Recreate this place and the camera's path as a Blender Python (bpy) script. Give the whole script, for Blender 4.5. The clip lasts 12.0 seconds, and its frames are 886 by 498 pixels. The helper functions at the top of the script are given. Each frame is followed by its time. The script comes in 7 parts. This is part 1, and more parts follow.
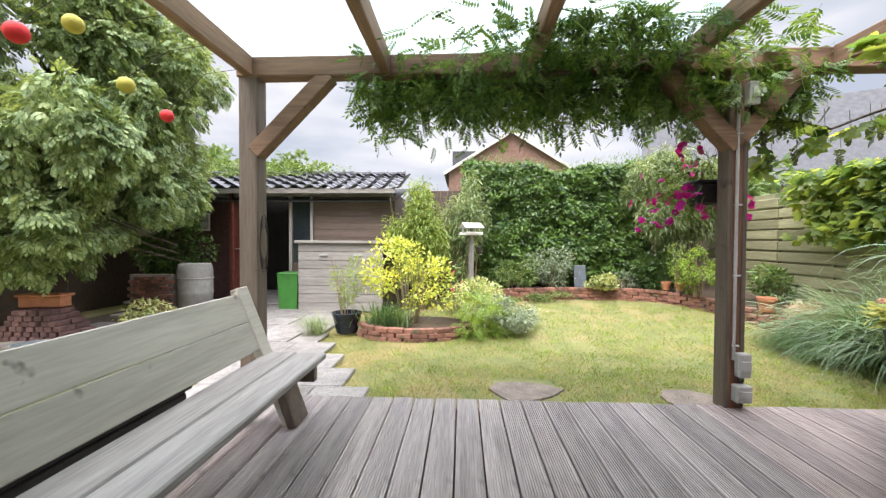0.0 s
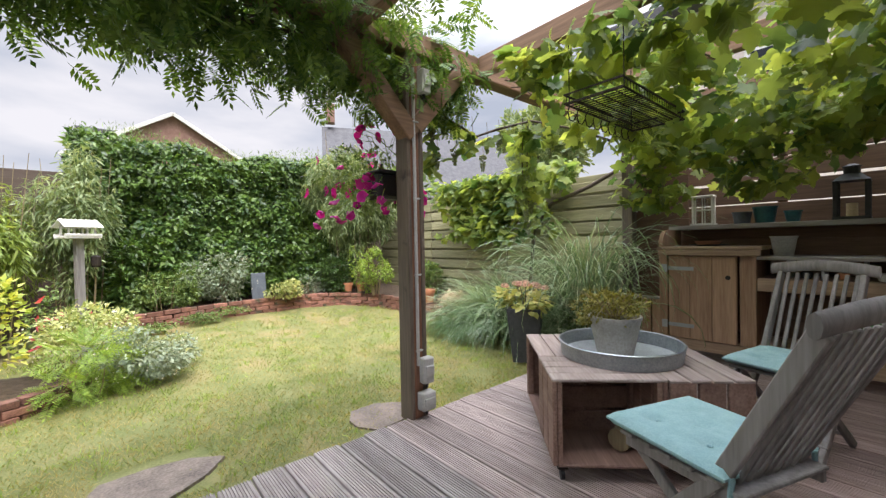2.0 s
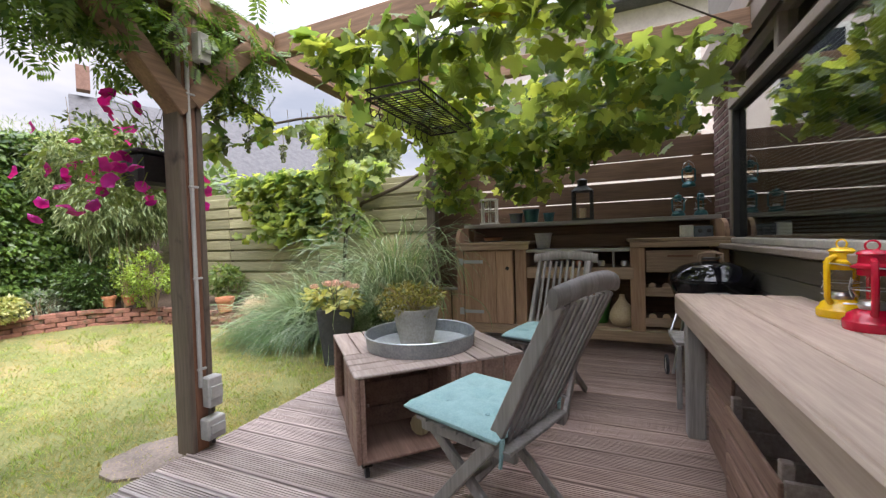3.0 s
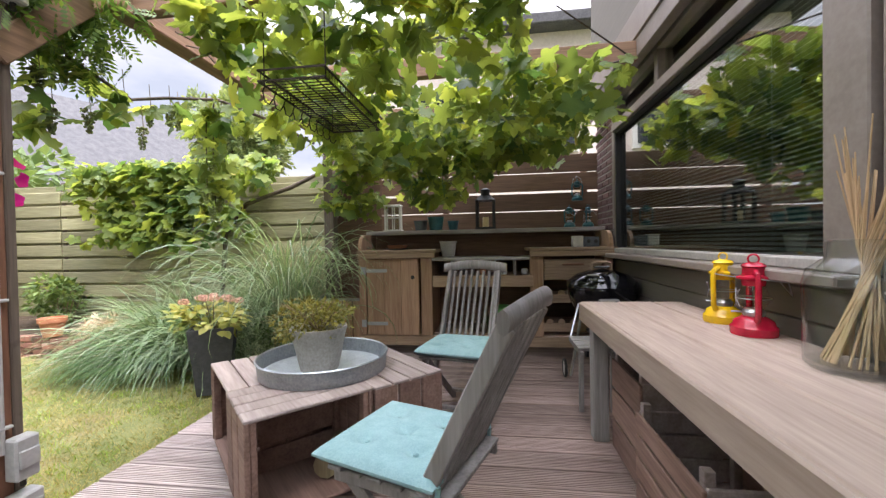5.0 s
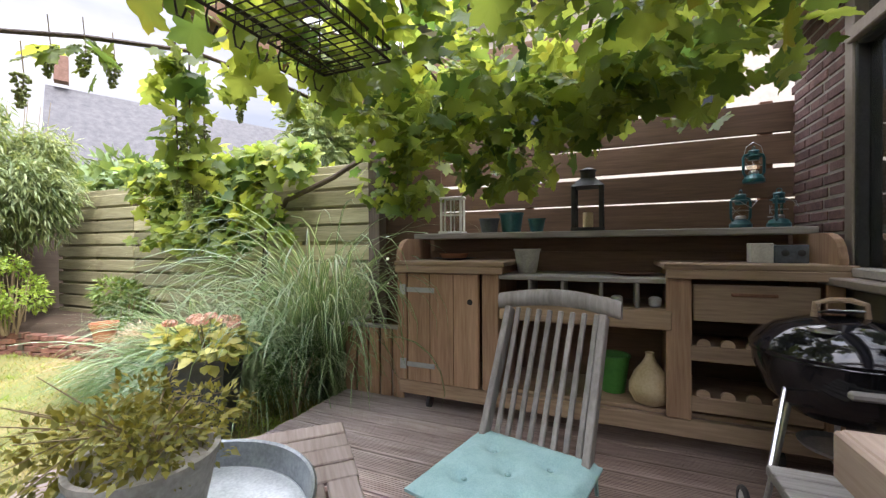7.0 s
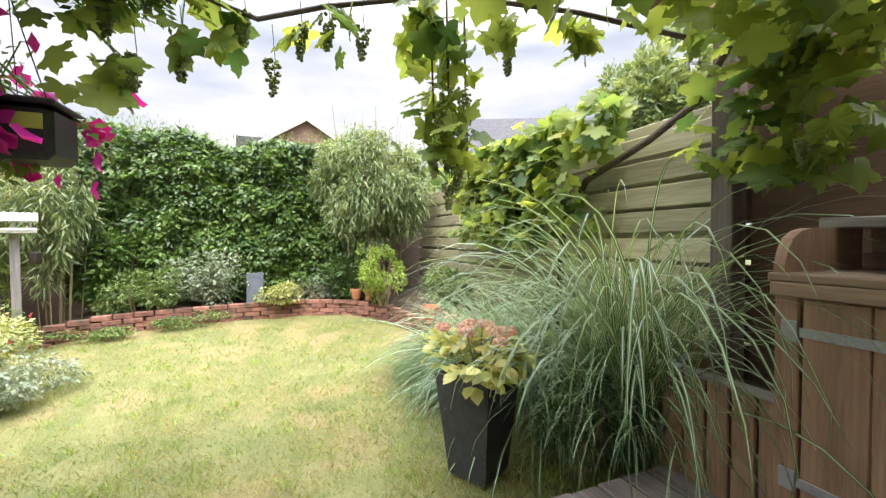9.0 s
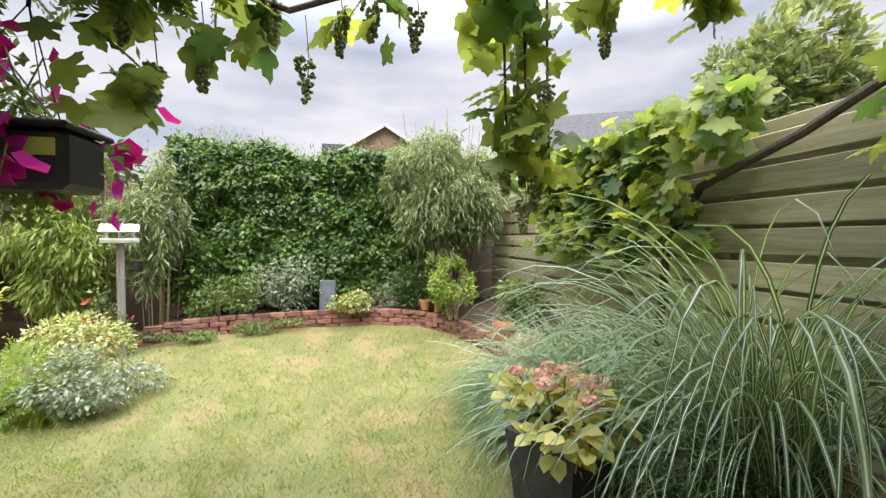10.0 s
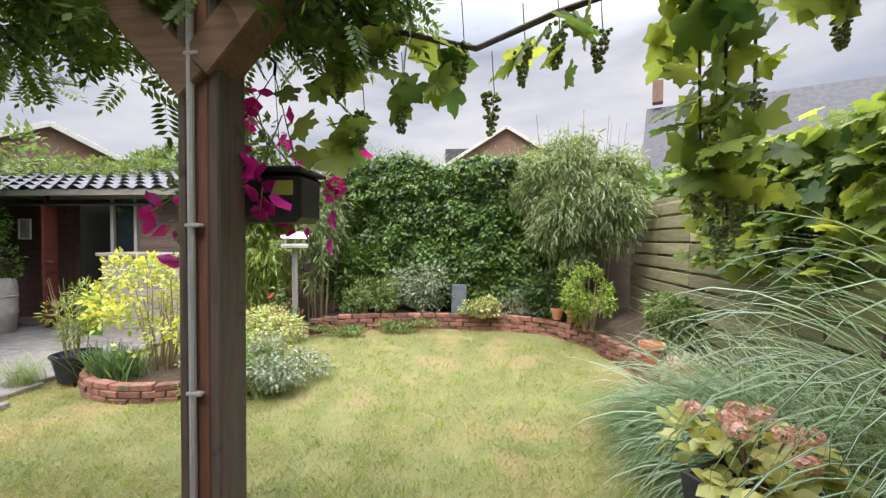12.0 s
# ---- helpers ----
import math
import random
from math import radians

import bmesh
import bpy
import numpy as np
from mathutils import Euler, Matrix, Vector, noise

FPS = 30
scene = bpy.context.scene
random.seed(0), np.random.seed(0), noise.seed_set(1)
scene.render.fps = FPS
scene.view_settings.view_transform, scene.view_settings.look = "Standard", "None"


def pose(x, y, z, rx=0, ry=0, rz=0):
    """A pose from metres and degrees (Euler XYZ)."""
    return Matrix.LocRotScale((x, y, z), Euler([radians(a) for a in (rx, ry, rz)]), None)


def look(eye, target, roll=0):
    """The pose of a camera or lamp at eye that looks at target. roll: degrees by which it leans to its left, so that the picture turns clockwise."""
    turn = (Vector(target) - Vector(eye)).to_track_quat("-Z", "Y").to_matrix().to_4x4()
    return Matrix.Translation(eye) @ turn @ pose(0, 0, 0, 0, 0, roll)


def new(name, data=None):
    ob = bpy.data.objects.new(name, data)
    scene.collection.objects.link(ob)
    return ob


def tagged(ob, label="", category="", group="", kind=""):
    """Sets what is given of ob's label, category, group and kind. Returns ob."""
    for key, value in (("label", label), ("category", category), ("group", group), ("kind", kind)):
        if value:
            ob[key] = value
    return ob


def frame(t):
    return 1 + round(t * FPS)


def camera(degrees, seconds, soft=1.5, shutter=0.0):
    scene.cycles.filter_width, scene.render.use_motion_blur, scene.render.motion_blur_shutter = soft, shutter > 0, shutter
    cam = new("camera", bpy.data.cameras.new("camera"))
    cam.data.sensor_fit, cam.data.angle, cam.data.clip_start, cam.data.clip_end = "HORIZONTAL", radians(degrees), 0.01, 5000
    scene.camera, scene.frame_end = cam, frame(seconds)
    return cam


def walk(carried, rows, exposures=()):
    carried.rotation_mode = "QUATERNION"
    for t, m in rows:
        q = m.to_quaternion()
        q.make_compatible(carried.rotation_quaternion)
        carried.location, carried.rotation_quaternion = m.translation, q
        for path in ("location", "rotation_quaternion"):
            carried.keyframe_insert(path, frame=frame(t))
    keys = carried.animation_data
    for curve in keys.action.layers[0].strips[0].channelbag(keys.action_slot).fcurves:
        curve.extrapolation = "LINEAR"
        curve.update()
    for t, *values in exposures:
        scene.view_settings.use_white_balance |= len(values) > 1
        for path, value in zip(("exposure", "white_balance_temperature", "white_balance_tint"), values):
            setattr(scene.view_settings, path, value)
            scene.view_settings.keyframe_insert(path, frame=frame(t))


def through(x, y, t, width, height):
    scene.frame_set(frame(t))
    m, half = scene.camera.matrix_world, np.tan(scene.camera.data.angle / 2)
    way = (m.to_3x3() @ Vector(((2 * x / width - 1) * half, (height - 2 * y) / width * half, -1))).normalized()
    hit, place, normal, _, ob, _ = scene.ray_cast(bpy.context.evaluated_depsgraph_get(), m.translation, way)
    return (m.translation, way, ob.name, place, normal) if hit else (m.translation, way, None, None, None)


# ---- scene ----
cam = camera(97.2, 12.0, soft=1.35)
PATH = [
    (0, (0.037, -0.014, 1.189), (-0.06, 1.983, 1.145), 0.3),
    (0.5, (0.056, 0.308, 1.1), (0.041, 2.308, 1.065), 0.2),
    (1, (0.162, 0.522, 1.093), (0.457, 2.5, 1.06), -0.2),
    (1.5, (0.33, 0.722, 1.109), (1.166, 2.539, 1.081), -0.5),
    (2, (0.431, 0.794, 1.156), (1.738, 2.306, 1.125), -1.1),
    (2.5, (0.49, 0.8, 1.133), (2.15, 1.915, 1.099), -1.5),
    (3, (0.542, 0.768, 1.124), (2.382, 1.55, 1.075), -1.7),
    (3.5, (0.517, 0.731, 1.141), (2.446, 1.257, 1.092), -1.5),
    (3.7, (0.546, 0.669, 1.147), (2.477, 1.184, 1.093), -1.7),
    (5.3, (0.821, 0.956, 1.145), (2.806, 1.193, 1.116), -1.0),
    (5.5, (0.969, 0.785, 1.211), (2.94, 1.124, 1.156), -0.9),
    (6, (1.368, 0.835, 1.237), (3.328, 1.228, 1.185), -0.9),
    (6.5, (1.763, 0.852, 1.207), (3.686, 1.4, 1.165), -1.0),
    (6.7, (1.887, 0.858, 1.183), (3.786, 1.486, 1.159), -0.7),
    (8.3, (2.679, 1.183, 1.198), (3.865, 2.792, 1.131), -0.7),
    (8.5, (2.745, 1.244, 1.188), (3.788, 2.949, 1.132), -0.5),
    (9, (2.894, 1.429, 1.209), (3.631, 3.287, 1.154), -0.3),
    (9.5, (2.992, 1.648, 1.239), (3.508, 3.58, 1.189), -0.2),
    (10, (3.038, 1.777, 1.328), (3.413, 3.741, 1.278), -0.0),
    (10.5, (3.035, 1.796, 1.388), (3.288, 3.78, 1.341), 0.0),
    (11, (2.999, 1.789, 1.403), (3.124, 3.784, 1.357), 0.1),
    (11.5, (2.932, 1.794, 1.403), (2.9, 3.793, 1.356), 0.2),
    (12, (2.837, 1.779, 1.413), (2.619, 3.766, 1.365), 0.4),
]
EXPOSURES = [(0.0, 1.36, 6500, 15), (1.5, 1.18, 6500, 16), (2.5, 1.22, 6500, 18), (3.5, 1.54, 6500, 20), (5.5, 1.66, 6500, 20), (6.5, 1.68, 6500, 20), (8.5, 1.68, 6500, 18), (9.5, 1.36, 6500, 17), (12.0, 1.06, 6500, 17)]
walk(cam, [(t, look(eye, target, roll)) for t, eye, target, roll in PATH], EXPOSURES)

# ---- light ----
world = bpy.data.worlds.new("sky")
scene.world = world
world.use_nodes = True
wn, wl = world.node_tree.nodes, world.node_tree.links
bg = wn["Background"]
sky = wn.new("ShaderNodeTexSky")
sky.sky_type, sky.sun_disc = "NISHITA", False
sky.sun_elevation, sky.sun_rotation = radians(52), radians(200)
sky.air_density, sky.dust_density = 1.0, 3.0
tc = wn.new("ShaderNodeTexCoord")
cmap = wn.new("ShaderNodeMapping")
cmap.inputs["Scale"].default_value = (1.6, 1.6, 5.0)
cloud = wn.new("ShaderNodeTexNoise")
cloud.inputs["Scale"].default_value, cloud.inputs["Detail"].default_value = 1.5, 7
cr = wn.new("ShaderNodeValToRGB")
cr.color_ramp.elements[0].position, cr.color_ramp.elements[0].color = 0.36, (5.9, 6.7, 7.8, 1)
cr.color_ramp.elements[1].position, cr.color_ramp.elements[1].color = 0.62, (10.5, 10.7, 10.9, 1)
cm = wn.new("ShaderNodeMixRGB")
cm.inputs[0].default_value = 0.9
wl.new(tc.outputs["Generated"], cmap.inputs[0])
wl.new(cmap.outputs[0], cloud.inputs["Vector"])
wl.new(cloud.outputs["Fac"], cr.inputs[0])
wl.new(sky.outputs[0], cm.inputs[1])
wl.new(cr.outputs[0], cm.inputs[2])
sep_z, grow, dim = wn.new("ShaderNodeSeparateXYZ"), wn.new("ShaderNodeMapRange"), wn.new("ShaderNodeMixRGB")
grow.inputs["From Min"].default_value, grow.inputs["From Max"].default_value = 0.42, 1.0
grow.inputs["To Min"].default_value, grow.inputs["To Max"].default_value = 0.40, 3.5
dim.blend_type, dim.inputs[0].default_value = "MULTIPLY", 1.0
wl.new(tc.outputs["Generated"], sep_z.inputs[0])
wl.new(sep_z.outputs[2], grow.inputs[0])
wl.new(cm.outputs[0], dim.inputs[1])
wl.new(grow.outputs[0], dim.inputs[2])
wl.new(dim.outputs[0], bg.inputs[0])
bg.inputs[1].default_value = 0.1

sun = new("sun", bpy.data.lights.new("sun", "SUN"))
sun.data.energy, sun.data.angle, sun.data.color = 1.5, radians(28), (1.0, 0.96, 0.9)
sun.matrix_world = look((-3, -7, 14), (0, 0, 0))


# ---- materials ----
def shader(name):
    m = bpy.data.materials.new(name)
    m.use_nodes = True
    return m, m.node_tree.nodes, m.node_tree.links, m.node_tree.nodes["Principled BSDF"]


def surface(name, dark, light, scale=6.0, stretch=(1, 1, 1), rough=0.75, bump=0.2, metal=0.0, vary=0.15, spots=None, fine=9.0, spread=0.13):
    """A worn surface: two scales of noise between two colours, relief, and a shift of tone from object to object."""
    m, n, l, p = shader(name)
    c = n.new("ShaderNodeTexCoord")
    info = n.new("ShaderNodeObjectInfo")
    off = n.new("ShaderNodeVectorMath")
    off.operation = "MULTIPLY_ADD"
    off.inputs[1].default_value = stretch
    rnd = n.new("ShaderNodeMath")
    rnd.operation = "MULTIPLY"
    rnd.inputs[1].default_value = 37.0
    l.new(info.outputs["Random"], rnd.inputs[0])
    l.new(c.outputs["Object"], off.inputs[0])
    l.new(rnd.outputs[0], off.inputs[2])
    a = n.new("ShaderNodeTexNoise")
    a.inputs["Scale"].default_value, a.inputs["Detail"].default_value, a.inputs["Roughness"].default_value = scale, 5, 0.6
    b = n.new("ShaderNodeTexNoise")
    b.inputs["Scale"].default_value, b.inputs["Detail"].default_value = scale * fine, 4
    l.new(off.outputs[0], a.inputs["Vector"])
    l.new(off.outputs[0], b.inputs["Vector"])
    mix = n.new("ShaderNodeMath")
    mix.operation = "MULTIPLY_ADD"
    mix.inputs[1].default_value = 0.45
    half = n.new("ShaderNodeMath")
    half.operation = "MULTIPLY"
    half.inputs[1].default_value = 0.55
    l.new(a.outputs["Fac"], half.inputs[0])
    l.new(b.outputs["Fac"], mix.inputs[0])
    l.new(half.outputs[0], mix.inputs[2])
    ramp = n.new("ShaderNodeValToRGB")
    ramp.color_ramp.elements[0].position, ramp.color_ramp.elements[0].color = 0.49 - spread, (*dark, 1)
    ramp.color_ramp.elements[1].position, ramp.color_ramp.elements[1].color = 0.49 + spread, (*light, 1)
    l.new(mix.outputs[0], ramp.inputs[0])
    out = ramp.outputs[0]
    if spots:
        s = n.new("ShaderNodeTexNoise")
        s.inputs["Scale"].default_value, s.inputs["Detail"].default_value = spots[1], 3
        l.new(off.outputs[0] if stretch == (1, 1, 1) else c.outputs["Object"], s.inputs["Vector"])
        sr = n.new("ShaderNodeValToRGB")
        sr.color_ramp.elements[0].position, sr.color_ramp.elements[1].position = spots[2], spots[2] + 0.12
        sm = n.new("ShaderNodeMixRGB")
        sm.inputs[2].default_value = (*spots[0], 1)
        l.new(s.outputs["Fac"], sr.inputs[0])
        l.new(sr.outputs[0], sm.inputs[0])
        l.new(out, sm.inputs[1])
        out = sm.outputs[0]
    hsv = n.new("ShaderNodeHueSaturation")
    mr = n.new("ShaderNodeMapRange")
    mr.inputs["To Min"].default_value, mr.inputs["To Max"].default_value = 1 - vary, 1 + vary
    l.new(info.outputs["Random"], mr.inputs["Value"])
    l.new(mr.outputs[0], hsv.inputs["Value"])
    l.new(out, hsv.inputs["Color"])
    l.new(hsv.outputs[0], p.inputs["Base Color"])
    p.inputs["Roughness"].default_value, p.inputs["Metallic"].default_value = rough, metal
    if bump:
        bp = n.new("ShaderNodeBump")
        bp.inputs["Strength"].default_value, bp.inputs["Distance"].default_value = bump, 0.01
        l.new(mix.outputs[0], bp.inputs["Height"])
        l.new(bp.outputs[0], p.inputs["Normal"])
    return m


def leafy(name, dark, light, through=0.35, rough=0.5, old=None, stripe=None):
    """Leaves: tone from leaf to leaf, patches in the plant, light that shines through."""
    m, n, l, p = shader(name)
    geo = n.new("ShaderNodeNewGeometry")
    c = n.new("ShaderNodeTexCoord")
    a = n.new("ShaderNodeTexNoise")
    a.inputs["Scale"].default_value, a.inputs["Detail"].default_value = 2.5, 3
    l.new(c.outputs["Object"], a.inputs["Vector"])
    add = n.new("ShaderNodeMath")
    add.operation = "MULTIPLY_ADD"
    add.inputs[1].default_value = 0.65
    sub = n.new("ShaderNodeMath")
    sub.operation = "MULTIPLY_ADD"
    sub.inputs[1].default_value, sub.inputs[2].default_value = 0.9, -0.27
    l.new(geo.outputs["Random Per Island"], add.inputs[0])
    l.new(a.outputs["Fac"], sub.inputs[0])
    l.new(sub.outputs[0], add.inputs[2])
    ramp = n.new("ShaderNodeValToRGB")
    e = ramp.color_ramp.elements
    e[0].position, e[0].color = 0.15, (*dark, 1)
    e[1].position, e[1].color = 0.85, (*light, 1)
    if old:
        x = e.new(0.97)
        x.color = (*old, 1)
    l.new(add.outputs[0], ramp.inputs[0])
    col = ramp.outputs[0]
    if stripe:
        sep = n.new("ShaderNodeSeparateXYZ")
        l.new(c.outputs["UV"], sep.inputs[0])
        near = n.new("ShaderNodeMath")
        near.operation = "COMPARE"
        near.inputs[1].default_value, near.inputs[2].default_value = 0.5, 0.14
        l.new(sep.outputs[0], near.inputs[0])
        sm = n.new("ShaderNodeMixRGB")
        sm.inputs[2].default_value = (*stripe, 1)
        l.new(near.outputs[0], sm.inputs[0])
        l.new(col, sm.inputs[1])
        col = sm.outputs[0]
    l.new(col, p.inputs["Base Color"])
    p.inputs["Roughness"].default_value = rough
    t = n.new("ShaderNodeBsdfTranslucent")
    gain = n.new("ShaderNodeMixRGB")
    gain.blend_type = "MULTIPLY"
    gain.inputs[0].default_value = 1.0
    gain.inputs[2].default_value = (2.2, 1.85, 0.95, 1)
    l.new(col, gain.inputs[1])
    l.new(gain.outputs[0], t.inputs[0])
    ms = n.new("ShaderNodeMixShader")
    ms.inputs[0].default_value = through
    l.new(p.outputs[0], ms.inputs[1])
    l.new(t.outputs[0], ms.inputs[2])
    l.new(ms.outputs[0], n["Material Output"].inputs[0])
    return m


def clear(name, tint, gloss=0.03, rough=0.02, least=0.06):
    """Thin glass: clear, with a mirror sheen that grows towards grazing angles."""
    m, n, l, p = shader(name)
    n.remove(p)
    tr = n.new("ShaderNodeBsdfTransparent")
    tr.inputs[0].default_value = (*tint, 1)
    gl = n.new("ShaderNodeBsdfGlossy")
    gl.inputs["Roughness"].default_value = rough
    fr = n.new("ShaderNodeLayerWeight")
    fr.inputs[0].default_value = 0.5
    pw = n.new("ShaderNodeMath")
    pw.operation = "POWER"
    pw.inputs[1].default_value = 4.0
    mr = n.new("ShaderNodeMath")
    mr.operation = "MULTIPLY_ADD"
    mr.inputs[1].default_value, mr.inputs[2].default_value = 0.8, least
    ms = n.new("ShaderNodeMixShader")
    l.new(fr.outputs["Facing"], pw.inputs[0])
    l.new(pw.outputs[0], mr.inputs[0])
    l.new(mr.outputs[0], ms.inputs[0])
    l.new(tr.outputs[0], ms.inputs[1])
    l.new(gl.outputs[0], ms.inputs[2])
    l.new(ms.outputs[0], n["Material Output"].inputs[0])
    return m


def wood(name, dark, light, axis="y", **k):
    st = {"x": (0.07, 1, 1), "y": (1, 0.07, 1), "z": (1, 1, 0.07)}[axis]
    k.setdefault("spread", 0.2)
    k.setdefault("scale", 13.0)
    k.setdefault("fine", 6.0)
    return surface(name, dark, light, stretch=st, **k)


